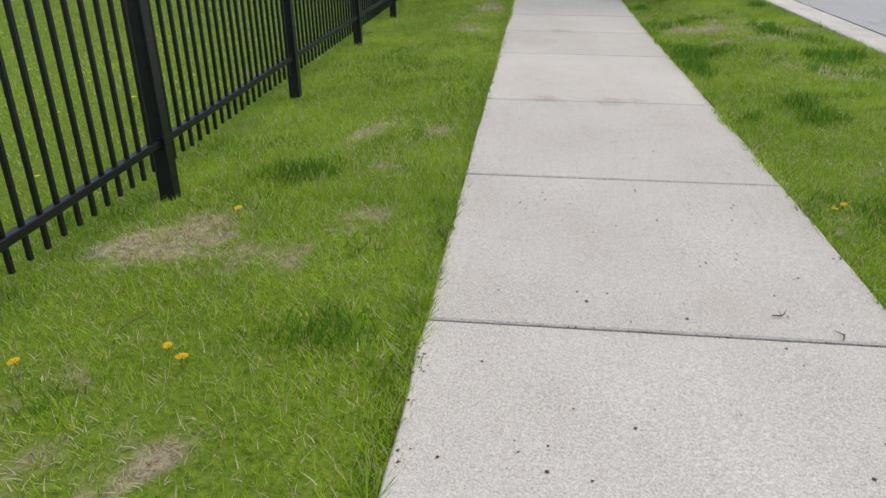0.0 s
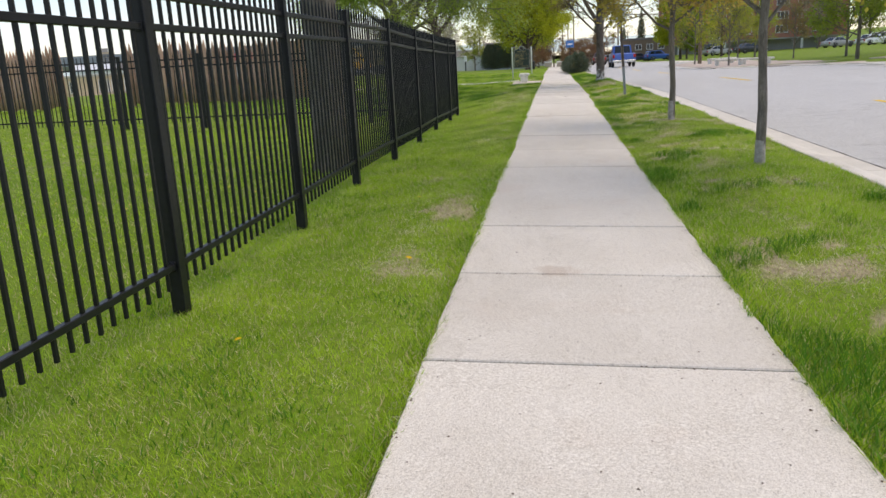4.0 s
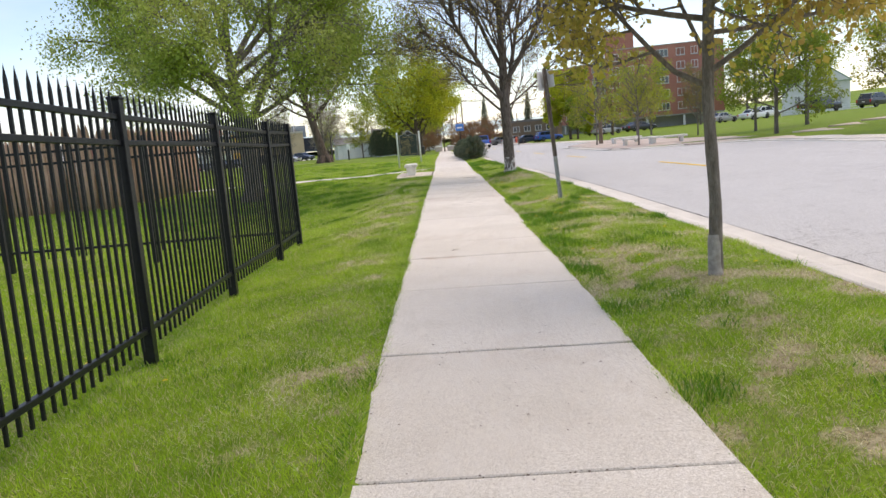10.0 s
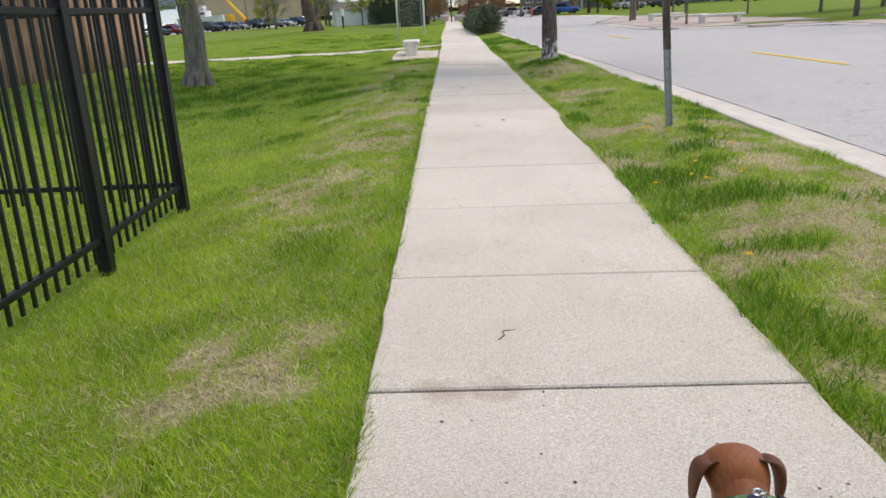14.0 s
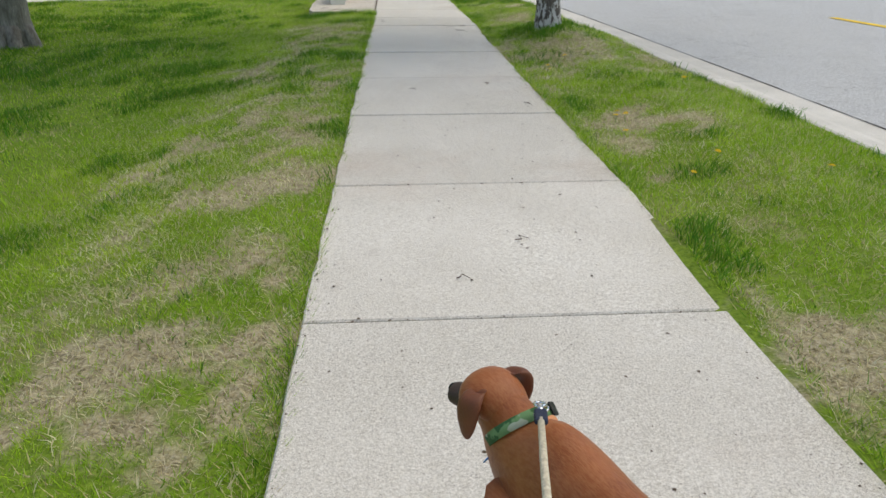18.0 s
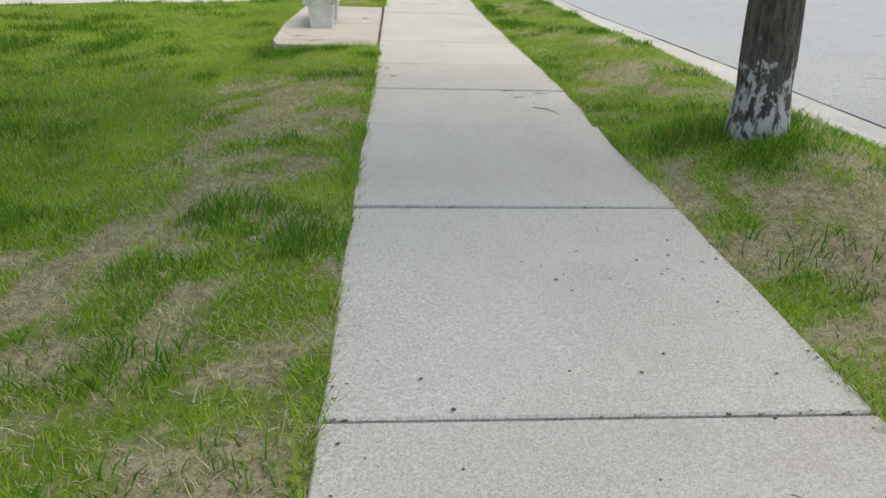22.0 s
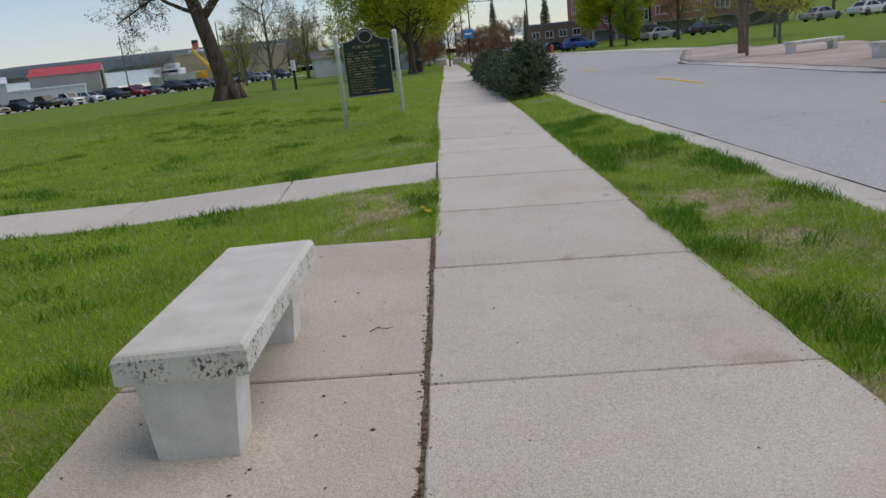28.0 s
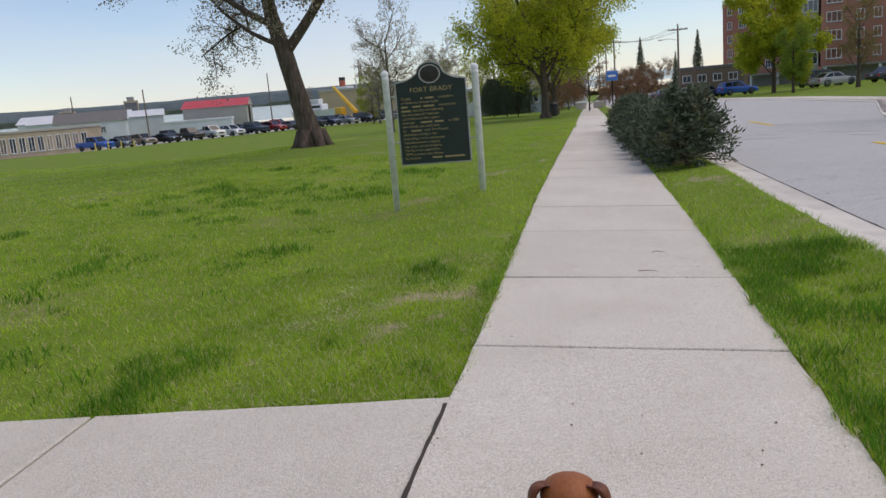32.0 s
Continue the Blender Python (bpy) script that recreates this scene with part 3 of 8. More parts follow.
# ---- grass ----
def vnoise(x, y, scale, seed):
    """Smooth value noise on the plan, 0 to 1."""
    rng = np.random.RandomState(seed)
    tab = rng.rand(256, 256)
    u, v = np.asarray(x) / scale + 1000.5, np.asarray(y) / scale + 1000.5
    i, j = np.floor(u).astype(int), np.floor(v).astype(int)
    fu, fv = u - i, v - j
    fu, fv = fu * fu * (3 - 2 * fu), fv * fv * (3 - 2 * fv)
    g = lambda a, b: tab[a % 256, b % 256]
    return (g(i, j) * (1 - fu) + g(i + 1, j) * fu) * (1 - fv) + (g(i, j + 1) * (1 - fu) + g(i + 1, j + 1) * fu) * fv


# worn places on the lawn: across, along, radius, strength
WORN = [(-1.19, 10.90, 0.3, 1), (-1.31, 10.54, 0.25, 0.9), (-1.18, 11.87, 0.22, 0.9), (-1.32, 17.53, 0.5, 0.6), (1.62, 15.16, 0.6, 0.8), (2.06, 12.22, 0.35, 0.8), (1.49, 15.68, 0.6, 1), (1.98, 16.11, 0.5, 1), (-1.10, 17.26, 0.5, 0.8), (-1.24, 21.37, 0.35, 0.8), (-1.64, 24.66, 0.6, 0.9), (-1.09, 20.21, 0.2, 0.8), (1.20, 22.80, 0.5, 1), (1.72, 22.49, 0.5, 1), (-1.33, 25.31, 0.35, 1), (-1.08, 26.48, 0.45, 0.9), (-1.08, 25.02, 0.3, 1), (1.10, 26.06, 0.3, 1), (-1.41, 29.16, 0.45, 0.9), (-1.10, 28.39, 0.35, 0.9), (-1.23, 27.81, 0.25, 0.7), (1.39, 29.26, 0.35, 1), (1.44, 31.60, 0.5, 0.9)]
WORN += [(-2.3, 2.3, 0.3, 1), (-2.1, 3.3, 0.3, 1), (1.5, 17.6, 0.5, 0.9), (1.7, 19.2, 0.45, 0.9), (1.5, 9.5, 0.4, 0.8), (1.9, 7.0, 0.4, 0.8), (-1.69, 36.02, 0.6, 1), (-1.17, 34.34, 0.45, 1), (-1.40, 33.93, 0.35, 1), (-0.79, 33.12, 0.2, 0.9), (1.82, 36.68, 0.35, 0.9), (0.99, 33.39, 0.2, 1), (-1.45, 44.52, 0.35, 1), (-1.19, 48.51, 0.3, 0.9), (1.13, 47.09, 0.15, 0.9), (-1.66, 57.02, 0.5, 0.8), (-2.41, 2.76, 0.3, 1), (-1.47, 1.58, 0.12, 0.9), (1.26, 20.38, 0.35, 1), (1.34, 21.22, 0.35, 0.8), (-1.53, 44.69, 0.35, 1), (-1.24, 44.76, 0.3, 1), (-1.07, 44.18, 0.35, 1), (-0.87, 44.25, 0.15, 1), (-1.3, 43.81, 0.4, 1), (-1.25, 48.6, 0.3, 1), (-0.95, 45.0, 0.2, 1), (1.95, 31.6, 0.45, 1), (2.0, 32.4, 0.35, 1), (2.1, 34.3, 0.3, 0.9), (1.75, 33.1, 0.3, 0.9), (-2.2, 2.0, 0.4, 1), (-2.35, 3.1, 0.35, 1), (1.9, 38.6, 0.35, 1), (1.35, 43.0, 0.3, 0.8), (-2.0, 33.0, 0.5, 1), (-2.3, 31.0, 0.5, 0.9)]


def worn(x, y):
    """How bare the lawn is, 0 (lush) to 1 (straw and soil): worn most along the walk."""
    x, y = np.asarray(x, float), np.asarray(y, float)
    n = 0.5 * vnoise(x, y, 0.9, 3) + 0.3 * vnoise(x, y, 0.3, 4) + 0.2 * vnoise(x, y, 0.09, 5)
    off = np.abs(x) - 0.8
    band = np.exp(-((off - 0.5) / 0.5) ** 2)
    verge = np.where(x > 0, 0.07 + 0.12 * smooth(12, 20, y) - 0.15 * smooth(36, 42, y), 0.0)
    side = np.where((x < 0) & (y > 14), 0.12 * smooth(15, 24, y) * (1 - smooth(45.4, 46.4, y)) * band + 0.17 * smooth(24, 27, y) * (1 - smooth(36.5, 38.3, y)) * np.exp(-((off - 0.75) / 0.8) ** 2), 0.0)
    far = -0.26 * smooth(1.6, 3.0, -x)
    spot = 0.0
    for px, py, r, k in WORN:
        spot = np.maximum(spot, k * np.exp(-(((x - px) / r) ** 2 + ((y - py) / (r * 1.5)) ** 2)))
    w = (n - 0.60 + 0.05 * band + verge + side + far + 0.36 * spot) * 3.4
    w = np.where((x > 3.2) | (x < -7), 0.0, w)
    clump = np.clip((0.5 * vnoise(x, y, 0.24, 6) + 0.3 * vnoise(x, y, 0.1, 7) + 0.2 * vnoise(x, y, 0.045, 8) - 0.40) * 6.0, 0.06, 1)
    return np.clip(w * clump, 0, 0.85)


bare_layer = ground.data.attributes.new("bare", "FLOAT", "POINT")
bare_layer.data.foreach_set("value", worn(gv[:, 0], gv[:, 1]).astype(np.float32))


CLUMPS = [(-1.38, 31.88, 0.22), (-1.49, 32.6, 0.2), (1.73, 30.4, 0.13), (1.4, 34.1, 0.3), (1.75, 34.1, 0.35), (-1.2, 38.35, 0.16), (-1.6, 38.3, 0.18), (-0.93, 36.6, 0.2), (1.64, 20.7, 0.2), (2.0, 20.9, 0.2), (2.2, 23.2, 0.2), (1.9, 15.9, 0.25), (1.3, 28.2, 0.15), (-1.95, 31.95, 0.28), (-2.4, 32.1, 0.3), (1.25, 32.6, 0.2), (1.15, 31.9, 0.16), (1.2, 34.3, 0.3), (1.5, 33.6, 0.3), (2.2, 26.6, 0.22), (2.35, 27.2, 0.22), (1.6, 24.4, 0.2), (-1.20, 2.30, 0.2), (-1.82, 4.03, 0.2)]


def lush(x, y):
    """Tall dark tufts, 0 to 1; left of the walk they also imitate tree shade."""
    n = 0.6 * vnoise(x, y, 0.55, 11) + 0.4 * vnoise(x, y, 0.22, 12)
    spot = 0.0
    for px, py, r in CLUMPS:
        spot = np.maximum(spot, np.exp(-(((x - px) / (r * 1.4)) ** 2 + ((y - py) / r) ** 2)))
    # the second term darkens the lawn where the park tree's shade falls
    rich = 0.16 * smooth(38, 43, y) * smooth(0.6, 1.0, x) + 0.12 * smooth(-2.4, -3.6, x) * smooth(26, 32, y) * (1 - smooth(40, 50, y)) + 0.07 * smooth(0.0, 0.35, 0.35 - np.abs(np.abs(x) - 0.95))
    few = np.where(x < 0, 0.35 + 0.65 * smooth(26, 31, y), 1.0)
    return np.clip(few * np.clip((n - 0.60 + rich) * 5.0, 0, 1) + 1.5 * np.clip(spot - 0.25, 0, 1), 0, 1)


def blade_mat(name, dark, light, dry):
    m = Mat(name, 0.62, spec=0.25)
    c = m.mix(m.ramp(m.noise(1.3, 4), 0.35, 0.65), dark, light)
    c = m.mix(m.ramp(m.island, 0.0, 1.0, 0.0, 0.55), c, tuple(min(1, v * 1.6) for v in light))
    c = m.mix(m.ramp(m.noise(7, 3), 0.5, 0.66, 0, 0.4), c, tuple(v * 0.6 for v in dark))
    c = m.mix(m.ramp(m.island, 0.80, 0.84), c, dry)
    m.color(c)
    tr = m.n.new("ShaderNodeBsdfTranslucent")
    m.l.new(c, tr.inputs[0])
    mxs = m.n.new("ShaderNodeMixShader")
    mxs.inputs[0].default_value = 0.42
    m.l.new(m.b.outputs[0], mxs.inputs[1])
    m.l.new(tr.outputs[0], mxs.inputs[2])
    m.l.new(mxs.outputs[0], m.n["Material Output"].inputs[0])
    return m.m


GRASS = blade_mat("grass_blade", (0.15, 0.33, 0.016), (0.43, 0.60, 0.05), (0.70, 0.60, 0.33))
TUFT = blade_mat("tuft_blade", (0.05, 0.17, 0.012), (0.125, 0.30, 0.025), (0.24, 0.34, 0.06))
STRAW = blade_mat("straw_blade", (0.56, 0.47, 0.27), (0.82, 0.74, 0.48), (0.30, 0.24, 0.14))


def blades(name, x, y, h, w, lean, mat, label, seed, slim=False):
    """Blades of grass as slim triangles with a bend."""
    rng = np.random.RandomState(seed)
    n = len(x)
    z = ground_z(x, y) - 0.01
    a = rng.rand(n) * 2 * np.pi
    b = rng.rand(n) * 2 * np.pi
    dx, dy = np.cos(a) * w / 2, np.sin(a) * w / 2
    lx, ly = np.cos(b) * lean * h, np.sin(b) * lean * h
    if slim:
        v = np.stack([np.stack([x - dx, y - dy, z], -1), np.stack([x + dx, y + dy, z], -1), np.stack([x + lx, y + ly, z + h], -1)], 1)
        ob = new(name, fast_mesh(name, v.reshape(-1, 3), np.arange(n * 3).reshape(-1, 3), mat))
        return tagged(ob, label, "grass", kind="stuff")
    v = np.empty((n, 5, 3), np.float32)
    v[:, 0] = np.stack([x - dx, y - dy, z], -1)
    v[:, 1] = np.stack([x + dx, y + dy, z], -1)
    v[:, 2] = np.stack([x + dx * 0.8 + lx * 0.35, y + dy * 0.8 + ly * 0.35, z + h * 0.6], -1)
    v[:, 3] = np.stack([x - dx * 0.8 + lx * 0.35, y - dy * 0.8 + ly * 0.35, z + h * 0.6], -1)
    v[:, 4] = np.stack([x + lx, y + ly, z + h], -1)
    k = np.arange(n)[:, None] * 5
    tri = np.concatenate([k + [[0, 1, 2]], k + [[0, 2, 3]], k + [[3, 2, 4]]], 0)
    ob = new(name, fast_mesh(name, v.reshape(-1, 3), tri, mat))
    return tagged(ob, label, "grass", kind="stuff")


def on_lawn(x, y):
    """True where grass grows: off the walk, slabs, cross path and street."""
    l = np.interp(y, EDGE_Y, EDGE_X)
    r = np.interp(y, RIGHT_Y, RIGHT_X)
    wob = 0.05 * (vnoise(x, y, 0.3, 21) - 0.55) + 0.045 * (vnoise(x, y, 0.07, 23) - 0.5)
    ok = (x < l + wob + 0.015) | (x > r - wob - 0.015)
    ok &= x < kerb_x(y) - 0.01 + 0.10 * np.clip(vnoise(x, y, 0.5, 22) - 0.45, 0, 1)
    ok &= ~((x < -0.7) & (x > pad_left(y)) & (y > 38.42 + wob) & (y < 42.97 - wob))
    c = cross_y(x)
    ok &= ~((x < -0.7) & (y > c - 0.72 + wob) & (y < c + 0.72 - wob))
    return ok


def pad_left(y):
    """Left edge of the concrete pad under the bench."""
    return np.interp(y, [38.4, 38.9, 39.3, 40.2, 42.97], [-1.86, -1.97, -2.03, -2.05, -2.03])


def cross_y(x):
    """Middle of the path that leaves the walk across the lawn."""
    return 46.08 - 0.075 * np.clip(-x - 0.8, 0, None)


def sow(x0, x1, y0, y1, per_m2, seed):
    rng = np.random.RandomState(seed)
    n = int((x1 - x0) * (y1 - y0) * per_m2)
    x, y = x0 + rng.rand(n) * (x1 - x0), y0 + rng.rand(n) * (y1 - y0)
    k = on_lawn(x, y)
    return x[k], y[k], rng


def lawn(x0, x1, y0, y1, dense, seed, wide=1.0, label="short spring grass on the lawn, mixed green blades"):
    x, y, rng = sow(x0, x1, y0, y1, dense, seed)
    bare, rich = worn(x, y), lush(x, y)
    keep = rng.rand(len(x)) > bare * 0.80
    x, y, rich, bare = x[keep], y[keep], rich[keep], bare[keep]
    h = (0.026 + 0.030 * rng.rand(len(x))) * (1 - 0.4 * bare) * (0.65 + 0.4 * vnoise(x, y, 2.5, 31) + 0.45 * vnoise(x, y, 0.35, 32))
    blades("grass", x, y, h, (0.0040 + 0.003 * rng.rand(len(x))) * wide, 0.3 + 0.8 * rng.rand(len(x)), GRASS, label, seed, True)


def tufts(x0, x1, y0, y1, dense, seed, wide=1.0):
    x, y, rng = sow(x0, x1, y0, y1, dense, seed)
    rich = lush(x, y)
    k = rng.rand(len(x)) < rich * (1 - worn(x, y))
    x, y, rich = x[k], y[k], rich[k]
    h = (0.05 + 0.07 * rng.rand(len(x))) * (0.4 + 0.6 * rich)
    blades("grass_tufts", x, y, h, (0.005 + 0.003 * rng.rand(len(x))) * wide, 0.3 + 0.6 * rng.rand(len(x)), TUFT, "taller dark green tufts of grass in the lawn", seed)


def straw(x0, x1, y0, y1, dense, seed, wide=1.0):
    x, y, rng = sow(x0, x1, y0, y1, dense, seed)
    bare = worn(x, y)
    dryish = np.exp(-((np.abs(x) - 1.45) / 0.7) ** 2) * smooth(12, 18, y) * (1 - 0.6 * smooth(45.5, 47, y)) * np.clip(2.6 * vnoise(x, y, 0.5, 9) - 0.8, 0, 1)
    k = rng.rand(len(x)) < 0.12 + 0.80 * bare + 0.62 * dryish
    x, y = x[k], y[k]
    n = len(x)
    blades("dry_grass", x, y, 0.012 + 0.026 * rng.rand(n) ** 1.5, (0.003 + 0.0025 * rng.rand(n)) * wide, 0.9 + 1.6 * rng.rand(n), STRAW, "dead straw-coloured grass lying in worn patches", seed)


for x0, x1, k in ((-2.9, -0.72, 0), (0.72, 2.95, 1)):
    lawn(x0, x1, 0.2, 26, 6200, 40 + k)
    lawn(x0, x1, 26, 50, 5600, 50 + k)
    lawn(x0, x1, 50, 80, 700, 60 + k, 1.7)
    tufts(x0, x1, 0.2, 50, 2600, 70 + k)
    straw(x0, x1, 0.2, 50, 5600, 80 + k)
lawn(-9, -2.9, 20, 62, 1300, 90, 1.6)
lawn(-9, -2.9, -1, 23.3, 900, 91, 1.6, "mown spring grass behind the railings")
lawn(-26, -9, 2, 75, 260, 92, 2.6, "mown spring grass further out on the lawn")
straw(-6, -2.9, 22, 60, 250, 93, 1.6)
# dark tufts thickened near the park tree to paint in its shade
tufts(-9, -2.9, 27, 60, 700, 94, 1.6)



def fringe(seed):
    """Longer grass that stands at the edges of the walk and leans over them."""
    rng = np.random.RandomState(seed)
    n = 62000
    y = 0.2 + 51.8 * rng.rand(n)
    left = rng.rand(n) < 0.5
    l, r = np.interp(y, EDGE_Y, EDGE_X), np.interp(y, RIGHT_Y, RIGHT_X)
    off = np.abs(rng.normal(0, 0.05, n)) - 0.004
    x = np.where(left, l - off, r + off)
    thick = np.clip(2.4 * vnoise(x * 0.2, y, 0.55, 51) - 0.45, 0.08, 1)
    k = (rng.rand(n) < thick) & ~(left & (y > 38.5) & (y < 42.97)) & ~(left & (np.abs(y - 46.08) < 0.7))
    front = 900
    x = np.concatenate([x[k], -1.95 + 1.15 * rng.rand(front)])
    y = np.concatenate([y[k], 38.47 - np.abs(rng.normal(0, 0.04, front))])
    h = (0.03 + 0.045 * rng.rand(len(x))) * (0.6 + 0.8 * vnoise(x * 0.2, y, 0.4, 52))
    h[-front:] *= 1.7
    cut = rng.rand(len(x))
    blades("grass_fringe", x[cut < 0.62], y[cut < 0.62], h[cut < 0.62], 0.004 + 0.002 * rng.rand(int((cut < 0.62).sum())), 0.5 + 0.7 * rng.rand(int((cut < 0.62).sum())), GRASS, "longer green grass leaning over the edges of the walk", seed + 1, True)
    blades("grass_fringe", x[cut >= 0.62], y[cut >= 0.62], h[cut >= 0.62], 0.004 + 0.002 * rng.rand(int((cut >= 0.62).sum())), 0.5 + 0.7 * rng.rand(int((cut >= 0.62).sum())), TUFT, "dark green grass at the edges of the walk", seed + 2, True)


fringe(95)

# dandelions: a flower head of petals on a thin stalk
DANDELION = plain("dandelion_yellow", (0.85, 0.58, 0.01), 0.6, scale=60)
STALK = plain("dandelion_stalk", (0.16, 0.25, 0.06), 0.6)


def dandelion_mesh():
    s = Mesh()
    for ring, (r, z, n) in enumerate(((0.016, 0.0, 12), (0.011, 0.004, 9), (0.005, 0.006, 6))):
        for i in range(n):
            a = 2 * math.pi * (i + ring * 0.4) / n
            ca, sa = math.cos(a), math.sin(a)
            k = len(s.v)
            s.v += [(0, 0, z), (r * math.cos(a - 0.22), r * math.sin(a - 0.22), z + 0.003), (r * 1.25 * ca, r * 1.25 * sa, z + 0.001), (r * math.cos(a + 0.22), r * math.sin(a + 0.22), z + 0.003)]
            s.f.append((k, k + 1, k + 2, k + 3))
    return s.data("flower_head", DANDELION)


FLOWER = dandelion_mesh()
STEM = Mesh().tube([(0, 0, 0), (0.006, 0, 0.03), (0, 0, 0.06)], [0.0018, 0.0016, 0.0014], 5).data("stalk", STALK)


def dandelion(x, y, size=1.0):
    th = thing("dandelion", pose(x, y, float(ground_z(x, y)) - 0.005, 0, 0, random.uniform(0, 360)), "yellow dandelion flower open in the grass", "flower", "dandelions in the verge")
    th.scale = (size, size, random.uniform(0.8, 1.1) * size)
    part("stalk", STEM, None, th)
    part("flower_head", FLOWER, None, th, at=pose(0, 0, 0.06, random.uniform(-14, 14), random.uniform(-14, 14), 0))


for x, y in ((-1.72, 2.15), (-1.62, 2.05), (-2.2, 2.0), (-1.92, 3.4), (0.98, 3.6), (1.04, 3.66), (1.02, 22.1), (1.42, 24.3), (1.50, 24.6), (1.30, 24.0), (1.36, 23.85),
             (1.75, 24.2), (1.9, 24.9), (2.1, 25.6), (1.45, 25.9), (1.16, 29.5), (1.19, 29.58), (1.22, 29.46), (1.22, 28.1), (1.95, 28.0), (2.05, 30.6), (1.10, 31.8), (1.35, 32.2),
             (1.1, 31.7), (-0.84, 43.70), (-0.81, 43.65), (-0.87, 43.72), (1.2, 20.6), (2.2, 21.4), (1.5, 19.8), (2.3, 19.0), (-1.5, 11.6), (-1.2, 9.4), (-2.2, 17.2), (-1.8, 7.9),
             (1.63, 23.92), (1.67, 23.98), (1.85, 23.98), (0.98, 23.78), (1.41, 25.9), (1.75, 25.81), (1.12, 29.1), (2.04, 26.16), (1.87, 25.11), (1.50, 26.2), (1.34, 25.92), (1.46, 28.37)):
    dandelion(x, y, random.uniform(0.9, 1.25))
rng = np.random.RandomState(5)
n = 900
fx, fy = -24 + 21.2 * rng.rand(n), 0.5 + 22.5 * rng.rand(n)
keep = rng.rand(n) < np.clip(vnoise(fx, fy, 3.0, 77) * 1.6 - 0.35 + 0.4 * smooth(12, 22, fy), 0, 1)
fx, fy = fx[keep], fy[keep]
n = len(fx)
ang = np.arange(6) / 6 * 2 * np.pi
r = 0.016 + 0.012 * rng.rand(n)
v = np.stack([fx[:, None] + r[:, None] * np.cos(ang), fy[:, None] + r[:, None] * np.sin(ang), np.repeat((ground_z(fx, fy) + 0.06)[:, None], 6, 1)], -1)
f = np.arange(n)[:, None] * 6 + np.arange(6)[None]
tagged(new("dandelions", fast_mesh("dandelions", v.reshape(-1, 3), f, DANDELION)), "scattered yellow dandelions in the fenced green", "flowers", kind="stuff")

# ---- trees ----
def bark(name, dark, light, scale=7.0, ridge=0.8, scar=None):
    m = Mat(name, 0.95, spec=0.15)
    n1 = m.noise(scale, 6, 0.65, stretch=(1.6, 1.6, 0.32))
    n2 = m.noise(scale * 5, 3, 0.6, stretch=(1.3, 1.3, 0.4))
    c = m.mix(m.ramp(n1, 0.34, 0.66), dark, light)
    c = m.mix(m.ramp(n2, 0.35, 0.7, 0.0, 0.45), c, tuple(v * 0.45 for v in dark))
    if scar:
        # bark scuffed pale low on the trunk
        low = m.ramp(m.math("ADD", m.axis("Z", m.obj), m.ramp(m.noise(9, 4), 0.3, 0.7, -0.3, 0.3)), 0.28, 0.36, 1.0, 0.0)
        c = m.mix(m.math("MULTIPLY", low, m.ramp(m.noise(26, 3, 0.6, stretch=(1.3, 1.3, 0.5)), 0.42, 0.52, 0.0, 0.85)), c, scar)
    m.color(c)
    m.bump(m.math("ADD", n1, m.math("MULTIPLY", n2, 0.4)), ridge, 0.03)
    return m.m


def leaf_mat(name, a, b, c=None, odd=0.12):
    m = Mat(name, 0.6, spec=0.25)
    col = m.mix(m.ramp(m.island, 0, 1), a, b)
    if c:
        col = m.mix(m.ramp(m.noise(0.7, 3), 0.45, 0.62, 0.0, 0.9), col, c)
    m.color(m.mix(m.ramp(m.island, 1 - odd, 1.0 - odd * 0.6), col, tuple(v * 0.5 for v in a)))
    # thin leaves let some light through
    tr = m.n.new("ShaderNodeBsdfTranslucent")
    m.l.new(col, tr.inputs[0])
    mxs = m.n.new("ShaderNodeMixShader")
    mxs.inputs[0].default_value = 0.45
    m.l.new(m.b.outputs[0], mxs.inputs[1])
    m.l.new(tr.outputs[0], mxs.inputs[2])
    m.l.new(mxs.outputs[0], m.n["Material Output"].inputs[0])
    return m.m


BARK_GREY = bark("grey_bark", (0.10, 0.085, 0.07), (0.26, 0.23, 0.20))
BARK_BROWN = bark("brown_bark", (0.075, 0.055, 0.042), (0.19, 0.145, 0.115))
BARK_PALE = bark("pale_bark", (0.17, 0.15, 0.125), (0.36, 0.33, 0.29))
BARK_WORN = bark("worn_grey_white_bark", (0.065, 0.05, 0.04), (0.24, 0.205, 0.175), 20, 1.0, (0.66, 0.64, 0.61))
BARK_YOUNG = bark("young_bark", (0.14, 0.12, 0.10), (0.30, 0.265, 0.225), 14, 0.5)


